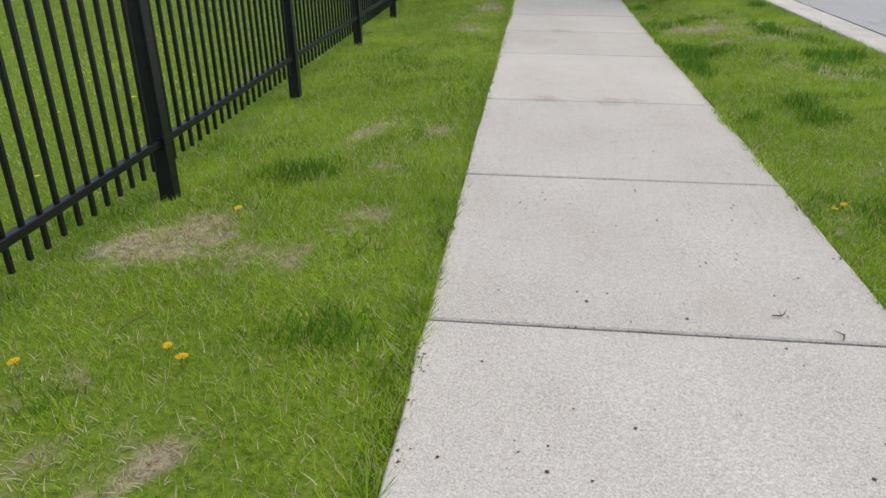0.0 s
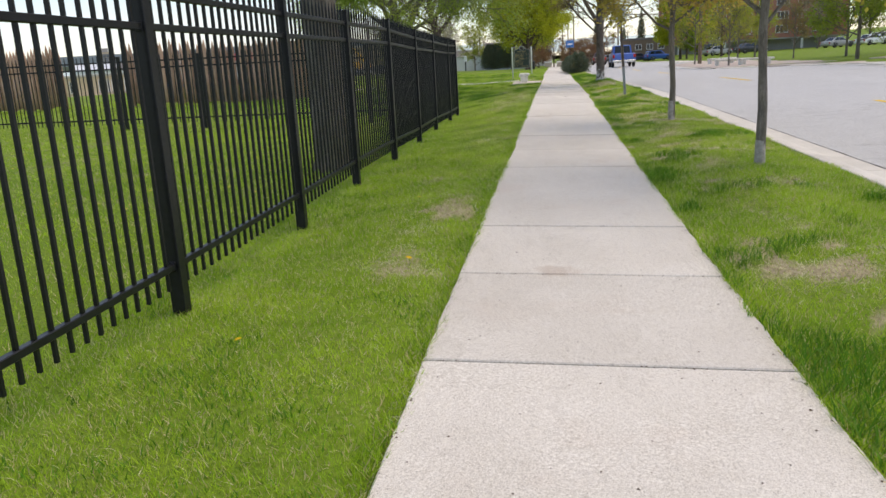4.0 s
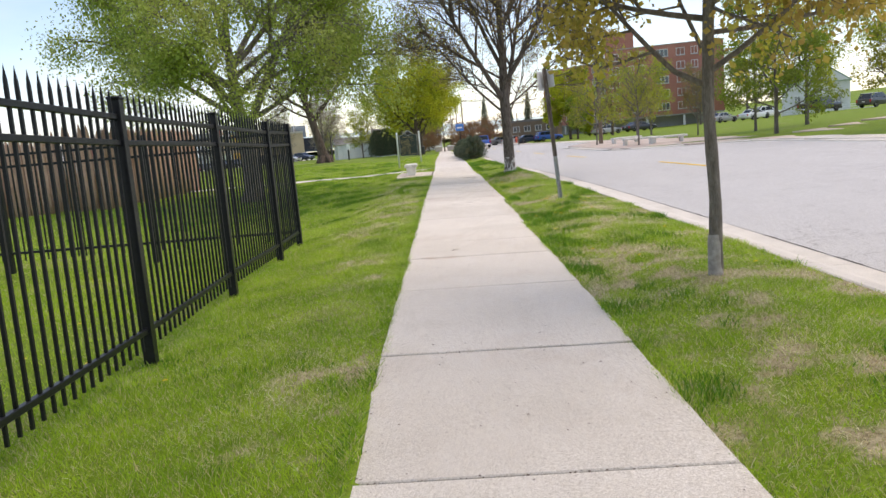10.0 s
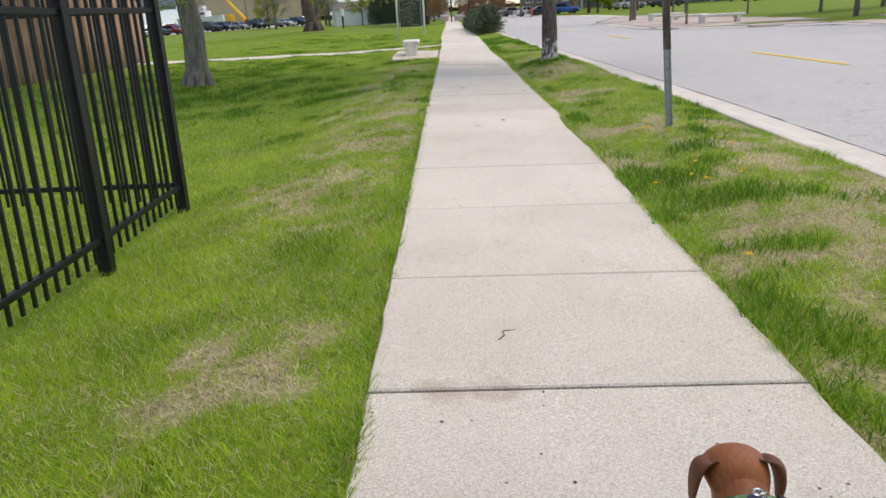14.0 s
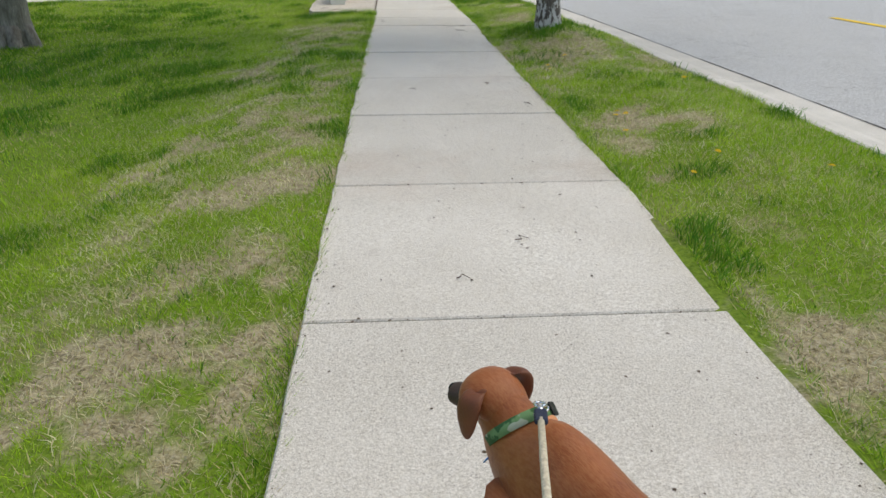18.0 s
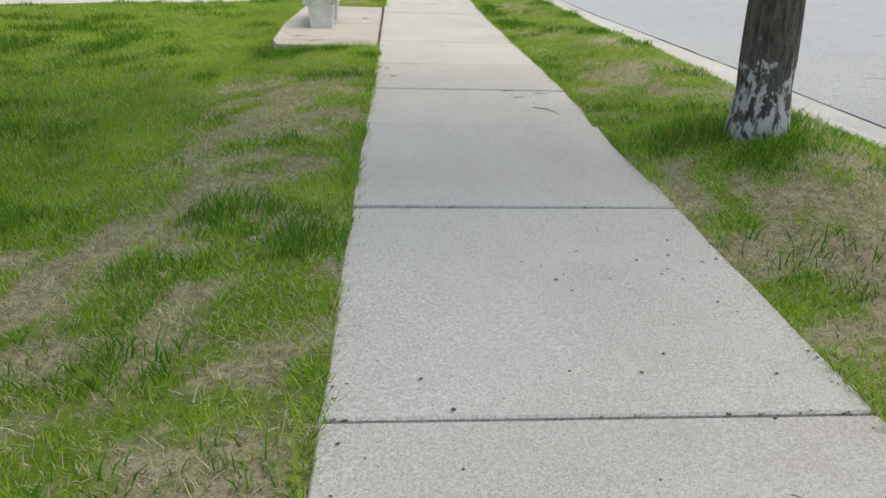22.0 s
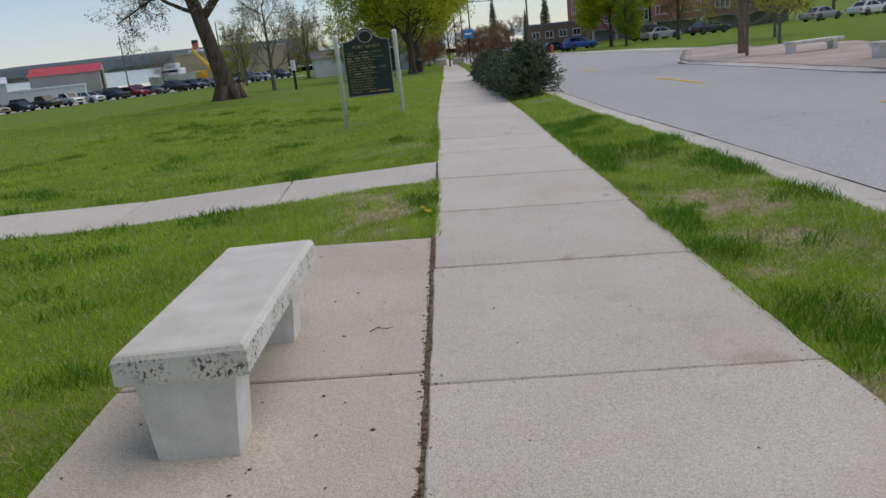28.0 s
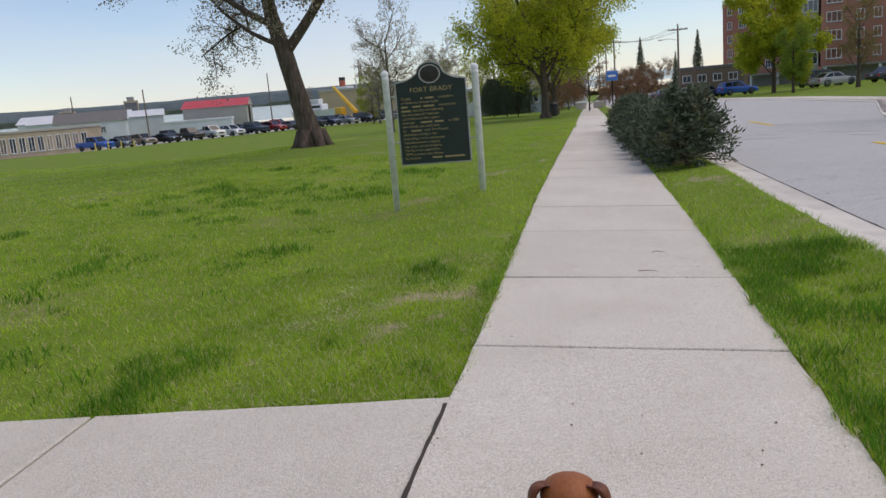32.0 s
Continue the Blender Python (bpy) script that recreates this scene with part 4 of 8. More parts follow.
def grow(rng, start, aim, length, radius, level, spec, wood, tips):
    """Grows one limb with its side limbs; fills wood (tube runs) and tips (twig runs for leaves)."""
    n = 5 if level < 2 else 4
    p, d = Vector(start), Vector(aim).normalized()
    pts, rad = [p.copy()], [radius]
    for i in range(n):
        wig = spec["wiggle"] * (0.6 + 0.5 * level)
        d = (d + Vector((rng.uniform(-wig, wig), rng.uniform(-wig, wig), rng.uniform(-wig, wig) + spec["rise"][min(level, len(spec["rise"]) - 1)]))).normalized()
        if p.z < spec.get("floor", 0):
            d = (d + Vector((0, 0, 0.45))).normalized()
        out = math.hypot(p.x, p.y)
        if out > spec.get("reach", 1e9):
            d = (d + Vector((-p.x / out, -p.y / out, 0.5)) * 0.8).normalized()
        p = p + d * length / n
        pts.append(p.copy())
        rad.append(radius * (1 - (i + 1) / n * (0.55 if level < spec["levels"] - 1 else 0.75)))
    wood.append((level, pts, rad))
    if level >= spec["levels"] - spec.get("leaf_levels", 2):
        tips.append((pts, level))
    if level + 1 >= spec["levels"]:
        return
    kids = spec["kids"][min(level, len(spec["kids"]) - 1)]
    for j in range(kids):
        t = 0.25 + 0.75 * (j + rng.random()) / kids if level else 0.35 + 0.65 * (j + rng.random()) / kids
        i = min(int(t * n), n - 1)
        q = pts[i].lerp(pts[i + 1], t * n - i)
        r = rad[i] * 0.62
        dd = (pts[i + 1] - pts[i]).normalized()
        side = Vector((rng.gauss(0, 1), rng.gauss(0, 1), rng.gauss(0, 0.6)))
        side = (side - dd * side.dot(dd)).normalized()
        s = spec["spread"][min(level, len(spec["spread"]) - 1)]
        grow(rng, q, dd * (1 - s) + side * s, length * spec["shrink"] * rng.uniform(0.75, 1.15) * (1.1 - 0.35 * t), max(r, 0.003), level + 1, spec, wood, tips)


def leaf_cloud(rng, tips, count, size, droop, jitter, mat, name="crown"):
    """Leaves scattered along the twigs as small kites."""
    seg = np.array([[*a, *b] for pts, _ in tips for a, b in zip(pts[1:], pts[2:])])
    g = np.random.RandomState(rng.randint(0, 10 ** 6))
    i = g.randint(0, len(seg), count)
    t = g.rand(count, 1)
    c = seg[i, :3] * (1 - t) + seg[i, 3:] * t + g.normal(0, jitter, (count, 3))
    u = g.normal(0, 1, (count, 3))
    u[:, 2] -= droop
    u /= np.linalg.norm(u, axis=1, keepdims=True)
    w = np.cross(u, g.normal(0, 1, (count, 3)))
    w /= np.linalg.norm(w, axis=1, keepdims=True)
    s = (size * (0.6 + 0.8 * g.rand(count)))[:, None]
    v = np.stack([c, c + u * s * 0.5 + w * s * 0.36, c + u * s, c + u * s * 0.5 - w * s * 0.36], 1)
    f = np.arange(count)[:, None] * 4 + np.arange(4)[None]
    return fast_mesh(name, v.reshape(-1, 3), f, mat)


def tree(name, m, label, seed, spec, trunk, bark_mat, leaf, group="", white_foot=0.0, fork=None):
    """A tree: trunk (points and radii), limbs from its upper part, twigs and leaves."""
    rng = random.Random(seed)
    th = thing(name, m, label, "tree", group)
    wood, tips = [], []
    pts, rad = trunk
    tr = Mesh()
    dense_p, dense_r = [], []
    for i in range(len(pts) - 1):
        for k in range(4):
            t = k / 4
            dense_p.append(Vector(pts[i]).lerp(Vector(pts[i + 1]), t))
            dense_r.append((rad[i] + (rad[i + 1] - rad[i]) * t) * rng.uniform(0.96, 1.05))
    dense_p.append(Vector(pts[-1]))
    dense_r.append(rad[-1])
    tr.tube(dense_p, dense_r, 12)
    # roots that flare into the ground
    if rad[0] > 0.1 and spec.get("roots", True):
        for k in range(6):
            a = k * 1.05 + rng.uniform(-0.3, 0.3)
            o = Vector(pts[0])
            tr.tube([o + Vector((math.cos(a) * rad[0] * 0.55, math.sin(a) * rad[0] * 0.55, rad[0] * 1.3)), o + Vector((math.cos(a) * rad[0] * 1.0, math.sin(a) * rad[0] * 1.0, rad[0] * 0.35)), o + Vector((math.cos(a) * rad[0] * 1.7, math.sin(a) * rad[0] * 1.7, -0.05))], [rad[0] * 0.4, rad[0] * 0.33, rad[0] * 0.12], 6)
    part("trunk", tr, bark_mat, th, smooth=True)
    for (t0, aim, ln, r) in spec["limbs"]:
        s = t0 * (len(pts) - 1)
        i = min(int(s), len(pts) - 2)
        grow(rng, Vector(pts[i]).lerp(Vector(pts[i + 1]), s - i), aim, ln, r, 0, spec, wood, tips)
    limbs, twigs = Mesh(), Mesh()
    for level, p, r in wood:
        (limbs if level < 2 else twigs).tube(p, r, (8, 6, 4, 3, 3)[min(level, 4)], caps=False)
    part("branch_frame", limbs, bark_mat, th, smooth=True)
    part("twig_spray", twigs, spec.get("twig_mat", bark_mat), th, smooth=True)
    for k, (mat, count, size, droop, jit) in enumerate(leaf):
        if count:
            part("crown", leaf_cloud(rng, tips, count, size, droop, jit, mat), None, th)
    return th


def ring_limbs(rng, n, t0, t1, up, length, r):
    """Limbs set round the upper trunk."""
    out = []
    for i in range(n):
        a = 2 * math.pi * (i * 0.382 + rng.uniform(-0.06, 0.06))
        u = rng.uniform(*up)
        out.append((t0 + (t1 - t0) * i / max(n - 1, 1), (math.cos(a), math.sin(a), u), length * rng.uniform(0.8, 1.15), r * rng.uniform(0.8, 1.1)))
    return out


LEAF_BRONZE = leaf_mat("bronze_leaf", (0.38, 0.36, 0.05), (0.62, 0.57, 0.09), (0.54, 0.36, 0.11))
LEAF_YELLOW = leaf_mat("yellow_green_leaf", (0.40, 0.44, 0.03), (0.62, 0.62, 0.05), (0.30, 0.38, 0.03))
LEAF_SPRING = leaf_mat("spring_leaf", (0.25, 0.37, 0.06), (0.44, 0.55, 0.12), (0.52, 0.56, 0.18))
LEAF_BUD = leaf_mat("bud", (0.26, 0.16, 0.10), (0.40, 0.28, 0.17), (0.30, 0.27, 0.12))
LEAF_GREEN = leaf_mat("fresh_leaf", (0.16, 0.26, 0.03), (0.28, 0.38, 0.05), (0.30, 0.34, 0.06))
LEAF_DUSTY = leaf_mat("pinkish_bud", (0.30, 0.25, 0.20), (0.44, 0.38, 0.30), (0.36, 0.36, 0.22))

def gz0(x, y):
    return float(ground_z(x, y))


R = random.Random(12)
young = dict(floor=1.75, reach=1.15, levels=4, kids=(7, 5, 4), spread=(0.62, 0.6, 0.6), shrink=0.58, wiggle=0.10, rise=(0.06, 0.03, 0.0), leaf_levels=3)
young["limbs"] = ring_limbs(R, 22, 0.41, 0.97, (-0.05, 0.8), 1.55, 0.024)
t1 = tree("street_tree", pose(1.97, 13.1, 0.03, 0, 0, 20), "young street tree with bronze-green new leaves and pale trunk foot", 5, young,
          ([(0, 0, -0.1), (0.01, 0, 0.6), (-0.02, 0.01, 1.4), (0.02, 0, 2.3), (0.0, 0.04, 3.3), (0.03, 0, 5.0)], [0.055, 0.047, 0.042, 0.040, 0.031, 0.014]), BARK_YOUNG,
          [(LEAF_BRONZE, 42000, 0.052, 0.8, 0.09)], "street trees on the verge")
young["limbs"] = ring_limbs(random.Random(31), 22, 0.43, 0.97, (-0.05, 0.8), 1.55, 0.024)
t2 = tree("street_tree", pose(1.85, 18.7, 0.04, 0, 0, 200), "young street tree with bronze-green new leaves and pale trunk foot", 8, young,
          ([(0, 0, -0.1), (-0.02, 0, 0.6), (0.03, 0.01, 1.4), (0.0, 0.02, 2.2), (0.04, 0.04, 3.2), (0.0, 0, 4.8)], [0.058, 0.050, 0.046, 0.044, 0.033, 0.014]), BARK_YOUNG,
          [(LEAF_BRONZE, 40000, 0.052, 0.8, 0.09)], "street trees on the verge")
FOOT = plain("pale_trunk_wrap", (0.37, 0.34, 0.305), 0.9, vary=0.4, scale=18, bump=0.3)
for t, r in ((t1, 0.057), (t2, 0.060)):
    part("pale_foot", Mesh().tube([(0.0, 0, -0.06), (0.002, 0, 0.08), (0.003, 0, 0.18), (0.004, 0, 0.27), (0.005, 0, 0.33)], [r * 1.06, r * 0.99, r * 0.95, r * 0.92, r * 0.83], 12, caps=False), FOOT, t, "pale grey weathered trunk foot", True)

vase = dict(roots=False, levels=5, kids=(8, 6, 4, 3), spread=(0.42, 0.45, 0.5, 0.55), shrink=0.60, wiggle=0.07, rise=(0.05, 0.03, 0.02, 0.0), leaf_levels=2)
vase["limbs"] = ring_limbs(random.Random(3), 8, 0.55, 0.98, (1.0, 2.4), 4.0, 0.075) + ring_limbs(random.Random(4), 16, 0.50, 0.99, (0.35, 1.6), 2.4, 0.034)
tree("street_tree", pose(1.51, 34.0, gz0(1.51, 34.0) - 0.02, 0, 0, 75), "larger street tree with brown bare branches and opening buds", 21, vase,
     ([(0, 0, -0.1), (0.0, 0, 0.25), (0.01, 0.01, 1.0), (0.0, 0.02, 1.9), (0.05, 0.0, 3.2), (0.02, 0.05, 5.4)], [0.185, 0.152, 0.138, 0.14, 0.10, 0.04]), BARK_WORN,
     [(LEAF_BUD, 34000, 0.040, 0.2, 0.05), (LEAF_BRONZE, 9000, 0.05, 0.3, 0.08)], "street trees on the verge")

old = dict(levels=5, kids=(5, 5, 4, 4), spread=(0.5, 0.55, 0.55, 0.6), shrink=0.60, wiggle=0.12, rise=(0.08, 0.03, 0.0, -0.02), leaf_levels=2)
old["limbs"] = [(0.98, (0.5, 0.3, 1.0), 5.0, 0.19), (0.98, (-0.5, -0.1, 1.1), 5.0, 0.18), (0.9, (-0.1, 0.6, 1.0), 4.6, 0.15), (0.96, (0.1, -0.6, 1.1), 4.4, 0.14)]
tree("old_tree", pose(-3.2, 14.55, -0.08), "old tree with thick furrowed grey trunk behind the railings", 33, old,
     ([(0, 0, -0.15), (0.01, 0, 0.3), (0.02, 0.02, 1.2), (0.0, 0.0, 2.2), (0.04, 0.05, 2.9), (0.05, 0.05, 3.6)], [0.24, 0.23, 0.22, 0.23, 0.29, 0.28]), BARK_GREY,
     [(LEAF_SPRING, 4500, 0.09, 0.6, 0.08)])

soft = dict(levels=5, kids=(6, 5, 5, 4), spread=(0.5, 0.5, 0.55, 0.6), shrink=0.58, wiggle=0.12, rise=(0.05, 0.01, -0.04, -0.06), leaf_levels=3)
soft["limbs"] = [(0.55, (0.55, -0.2, 1.0), 5.2, 0.15), (0.98, (-0.35, 0.3, 1.0), 4.6, 0.13), (0.8, (-0.9, -0.2, 0.7), 4.2, 0.11), (0.9, (0.3, 0.8, 0.9), 4.2, 0.11), (0.98, (0.2, -0.6, 1.3), 4.0, 0.11),
                 (0.7, (-0.3, -0.9, 0.55), 3.8, 0.09), (0.85, (0.9, 0.1, 0.6), 4.0, 0.09), (0.98, (-0.6, -0.7, 0.9), 4.0, 0.1),
                 (0.62, (1.0, -0.3, 0.35), 4.4, 0.09), (0.75, (0.8, -0.7, 0.4), 4.2, 0.09), (0.6, (0.1, -1.0, 0.35), 3.6, 0.08), (0.66, (-1.0, 0.2, 0.45), 4.6, 0.09), (0.9, (0.7, 0.5, 0.8), 4.4, 0.1)]
tree("park_tree", pose(-6.5, 37.2, float(ground_z(-6.5, 37.2))), "spreading park tree with pale forked trunk and fresh light-green leaves", 41, soft,
     ([(0, 0, -0.15), (0.0, 0, 0.4), (0.02, 0.02, 1.3), (-0.1, 0.02, 2.3), (-0.2, 0.05, 3.6), (-0.25, 0.05, 4.8)], [0.34, 0.27, 0.25, 0.20, 0.17, 0.13]), BARK_PALE,
     [(LEAF_SPRING, 105000, 0.078, 0.7, 0.30)])

lean = dict(levels=5, kids=(6, 5, 5, 4), spread=(0.5, 0.55, 0.55, 0.6), shrink=0.62, wiggle=0.13, rise=(0.04, 0.02, 0.0, -0.02), leaf_levels=2)
lean["limbs"] = [(0.62, (0.75, 0.1, 0.8), 5.5, 0.17), (0.98, (-0.35, 0.1, 1.0), 5.0, 0.20), (0.75, (-0.95, -0.1, 0.55), 5.0, 0.11), (0.85, (0.2, 0.6, 1.0), 4.6, 0.13), (0.98, (0.25, -0.4, 1.1), 4.6, 0.14),
                 (0.7, (0.3, -0.9, 0.5), 4.2, 0.10), (0.8, (-0.5, 0.8, 0.6), 4.2, 0.1), (0.66, (-0.8, 0.5, 0.35), 4.0, 0.08)]
tree("leaning_tree", pose(-8.6, 66.6, float(ground_z(-8.6, 66.6))), "old leaning tree with dark brown trunk and sparse pinkish buds", 52, lean,
     ([(0, 0, -0.2), (-0.05, 0, 0.35), (-0.24, 0.0, 1.3), (-0.56, 0.05, 2.7), (-0.90, 0.1, 4.0), (-1.05, 0.1, 5.2)], [0.50, 0.37, 0.29, 0.265, 0.23, 0.17]), BARK_BROWN,
     [(LEAF_DUSTY, 44000, 0.07, 0.3, 0.12)])

maple = dict(levels=5, kids=(6, 5, 5, 4), spread=(0.5, 0.55, 0.6, 0.6), shrink=0.60, wiggle=0.10, rise=(0.05, 0.02, 0.0, -0.03), leaf_levels=3)
maple["limbs"] = ring_limbs(random.Random(6), 12, 0.42, 0.98, (0.1, 1.6), 4.7, 0.11)
mp1 = tree("maple_tree", pose(-3.1, 98.0, gz0(-3.1, 98.0)), "round maple with dense yellow-green spring leaves beside the walk", 61, maple,
           ([(0, 0, -0.15), (0.0, 0, 0.4), (0.02, 0.02, 1.4), (-0.05, 0.0, 2.4), (0.05, 0.0, 4.0), (0.0, 0.05, 6.0)], [0.36, 0.28, 0.25, 0.24, 0.17, 0.08]), BARK_BROWN,
           [(LEAF_YELLOW, 52000, 0.15, 0.5, 0.25)], "yellow-green maples beside the walk")
copy_thing(mp1, pose(-3.1, 113.0, gz0(-3.1, 113), 0, 0, 130))

# ---- bench, pad, cross path, marker, sign pole, hedge, stockade ----
def gz(x, y):
    return float(ground_z(x, y))


def dz(y):
    return -float(drop(y))


# the pad is an older, browner pour than the walk
OLD_CONCRETE = CONCRETE.copy()
OLD_CONCRETE.name = "stained_old_concrete"
on, ol = OLD_CONCRETE.node_tree.nodes, OLD_CONCRETE.node_tree.links
pb = next(n for n in on if n.type == "BSDF_PRINCIPLED")
om = on.new("ShaderNodeMixRGB")
om.blend_type = "MULTIPLY"
om.inputs[0].default_value = 1.0
om.inputs[2].default_value = (0.93, 0.895, 0.865, 1)
ol.new(pb.inputs["Base Color"].links[0].from_socket, om.inputs[1])
ol.new(om.outputs[0], pb.inputs["Base Color"])
pad = setting("bench_pad", Mesh().box(-1.85, -0.85, 38.8, 42.8, -1.0, -0.9), JOINT, "stained concrete pad beside the walk under the bench", "pad")
for a, b in ((38.5, 38.88), (38.88, 40.60), (40.60, 42.96)):
    part("concrete_slab", slab_mesh(float(pad_left(a)), edge_l(a) - 0.022, float(pad_left(b)), edge_l(b) - 0.022, b - a), OLD_CONCRETE, pad, at=pose(0, a, -0.010 + dz(a), slope_deg(a + 1), 1.8, 0))
path = setting("cross_path", Mesh().box(-1.2, -1.0, 45.8, 46.2, -1.2, -1.1), JOINT, "narrow concrete path leaving the walk across the lawn", "path")
xs = [-0.70, -2.45, -4.15, -5.75, -7.4, -9.0, -10.7, -12.4]
for i, (a, b) in enumerate(zip(xs, xs[1:])):
    ya, yb = float(cross_y(a)), float(cross_y(b))
    ang = math.degrees(math.atan2(yb - ya, b - a)) + 90
    za, zb, run = gz(a, ya) + 0.006 if i else walk_z(-0.7, ya) - 0.010, gz(b, yb) + 0.006, math.hypot(b - a, yb - ya)
    part("concrete_slab", slab_mesh(-0.70, 0.70, -0.70, 0.70, run), CONCRETE, path, at=pose(a, ya, za, math.degrees(math.atan((zb - za) / run)), 0, ang - 180))

# soil that fills the joint between pad and walk
SOIL = plain("packed_brown_soil", (0.26, 0.19, 0.13), 0.95, vary=0.4, scale=35, bump=0.5)
fill = Mesh()
for yy in np.arange(38.5, 43.01, 0.25):
    fill.v += [(-0.82, yy, walk_z(-0.80, yy) - 0.030), (edge_l(yy) - 0.012, yy, walk_z(-0.77, yy) - 0.010), (-0.735, yy, walk_z(-0.75, yy) - 0.012)]
fill.f = [(3 * i + k, 3 * i + k + 1, 3 * i + k + 4, 3 * i + k + 3) for i in range(len(fill.v) // 3 - 1) for k in (0, 1)]
setting("joint_soil", fill, SOIL, "brown soil packed into the joint beside the pad", "soil", True)

# a thin dark joint where the cross path meets the walk
fill = Mesh()
for yy in np.arange(45.40, 46.80, 0.1):
    xx = edge_l(yy)
    fill.v += [(xx - 0.016 - 0.006 * math.sin(yy * 31), yy, walk_z(-0.79, yy) - 0.0035), (xx + 0.004, yy, walk_z(-0.78, yy) - 0.0025)]
fill.f = [(2 * i, 2 * i + 1, 2 * i + 3, 2 * i + 2) for i in range(len(fill.v) // 2 - 1)]
setting("joint_soil", fill, JOINT, "dark soil in the joint at the cross path", "soil", True)

# soil and leaf crumbs in the joint between pad and walk
CRUMB = plain("dark_soil_crumb", (0.11, 0.08, 0.055), 0.95, vary=0.3, scale=40)
TWIGM = plain("dead_twig", (0.14, 0.10, 0.07), 0.9, vary=0.25, scale=40)
PEBBLE = plain("pale_pebble", (0.55, 0.53, 0.50), 0.9, vary=0.2, scale=40)


def crumbs(name, spots, size, mat, label, seed):
    """Flat crumbs of dirt: small irregular tetrahedra."""
    g = np.random.RandomState(seed)
    n = len(spots)
    c = np.array(spots, float)
    v = np.empty((n, 5, 3))
    a0 = g.rand(n) * 6.28
    s = size * (0.4 + g.rand(n) ** 2 * 1.5)
    for k in range(4):
        a = a0 + k * 1.57 + g.uniform(-0.3, 0.3, n)
        r = s * g.uniform(0.5, 1.2, n)
        v[:, k] = np.stack([c[:, 0] + r * np.cos(a), c[:, 1] + r * np.sin(a), c[:, 2]], -1)
    v[:, 4] = np.stack([c[:, 0], c[:, 1], c[:, 2] + s * 0.5], -1)
    k = np.arange(n)[:, None] * 5
    f = np.concatenate([k + [[0, 1, 4]], k + [[1, 2, 4]], k + [[2, 3, 4]], k + [[3, 0, 4]]], 0)
    return tagged(new(name, fast_mesh(name, v.reshape(-1, 3), f, mat)), label, "debris", kind="stuff")


g = np.random.RandomState(4)
sp = [(edge_l(y) - 0.012 + g.normal(0, 0.012), y, walk_z(-0.77, y) - 0.008) for y in 38.6 + 4.3 * g.rand(1100)]
crumbs("joint_dirt", sp, 0.006, CRUMB, "dark soil and leaf crumbs in the joint beside the pad", 1)
sp = []
for _ in range(2600):
    y = 0.3 + 60 * g.rand()
    side = g.choice([-1, 1])
    e = edge_l(y) if side < 0 else edge_r(y)
    e -= side * abs(g.normal(0, 0.03))
    sp.append((e, y, walk_z(e, y) + 0.001))
crumbs("edge_dirt", sp, 0.0045, CRUMB, "soil crumbs along the edges of the walk", 2)
sp = [(x, y, walk_z(x, y) + 0.001) for x, y in ((g.uniform(-0.78, 0.78), y) for y in np.concatenate([0.3 + 37 * g.rand(1700), 37 + 15 * g.rand(160)]))]
crumbs("walk_bits", sp, 0.0052, CRUMB, "small dark seed bits scattered on the concrete walk", 3)
sp = []
for j in JOINTS[:40]:
    for _ in range(50):
        x = g.uniform(-0.8, 0.8)
        sp.append((x, j + g.normal(0, 0.006), walk_z(x, j) - 0.006))
crumbs("seam_dirt", sp, 0.005, CRUMB, "dirt caught in the seams of the walk", 7)
sp = [(x, y, dz(y) - 0.008 - 0.0314 * x) for x, y in ((g.uniform(-1.95, -0.9), y) for y in 38.7 + 4.1 * g.rand(150))]
crumbs("pad_bits", sp, 0.007, CRUMB, "leaf bits lying on the bench pad", 8)


def twig(x, y, ln, rot, z=None):
    rr = random.Random(int(x * 1000 + y * 77))
    z = (walk_z(x, y) if x > -0.85 else dz(y) - 0.0314 * x - 0.01) + 0.006 if z is None else z
    th = thing("twig", pose(x, y, z, 0, 0, rot), "dry brown twig lying on the ground", "twig", "twigs on the walk")
    pts = [(0, 0, 0), (ln * 0.35, rr.uniform(-0.02, 0.02), 0.004), (ln * 0.7, rr.uniform(-0.03, 0.03), 0.002), (ln, rr.uniform(-0.03, 0.03), 0)]
    part("stem", Mesh().tube(pts, [0.0028, 0.0025, 0.002, 0.0012], 5).tube([pts[1], (ln * 0.5, ln * 0.18, 0.006)], [0.0016, 0.001], 4), TWIGM, th)


for x, y, ln, r in ((0.42, 2.55, 0.07, 20), (0.62, 2.4, 0.05, 70), (0.45, 35.4, 0.26, -50), (0.36, 35.75, 0.08, 10), (0.55, 35.95, 0.10, -30), (0.30, 36.0, 0.07, -20), (-0.62, 36.6, 0.06, 5), (-0.66, 36.95, 0.05, 20),
                    (-1.55, 38.75, 0.20, 10), (-1.75, 39.1, 0.16, 40), (-1.05, 41.1, 0.12, 20), (0.2, 49.3, 0.14, -20), (0.35, 50.0, 0.1, 10), (-0.3, 21.3, 0.12, 60), (0.62, 30.3, 0.14, -70), (0.1, 27.3, 0.06, 30), (0.63, 44.0, 0.06, -40),
                    (-0.2, 26.9, 0.05, 20), (0.4, 31.1, 0.09, 80), (-0.25, 30.9, 0.06, 150)):
    twig(x, y, ln, r)
for x, y in ((-1.98, 2.3), (-2.2, 1.4), (-1.35, 18.3), (-1.0, 24.9), (-1.9, 39.4), (-2.1, 40.9)):
    twig(x, y, 0.16, random.uniform(0, 180), gz(x, y) + 0.02)

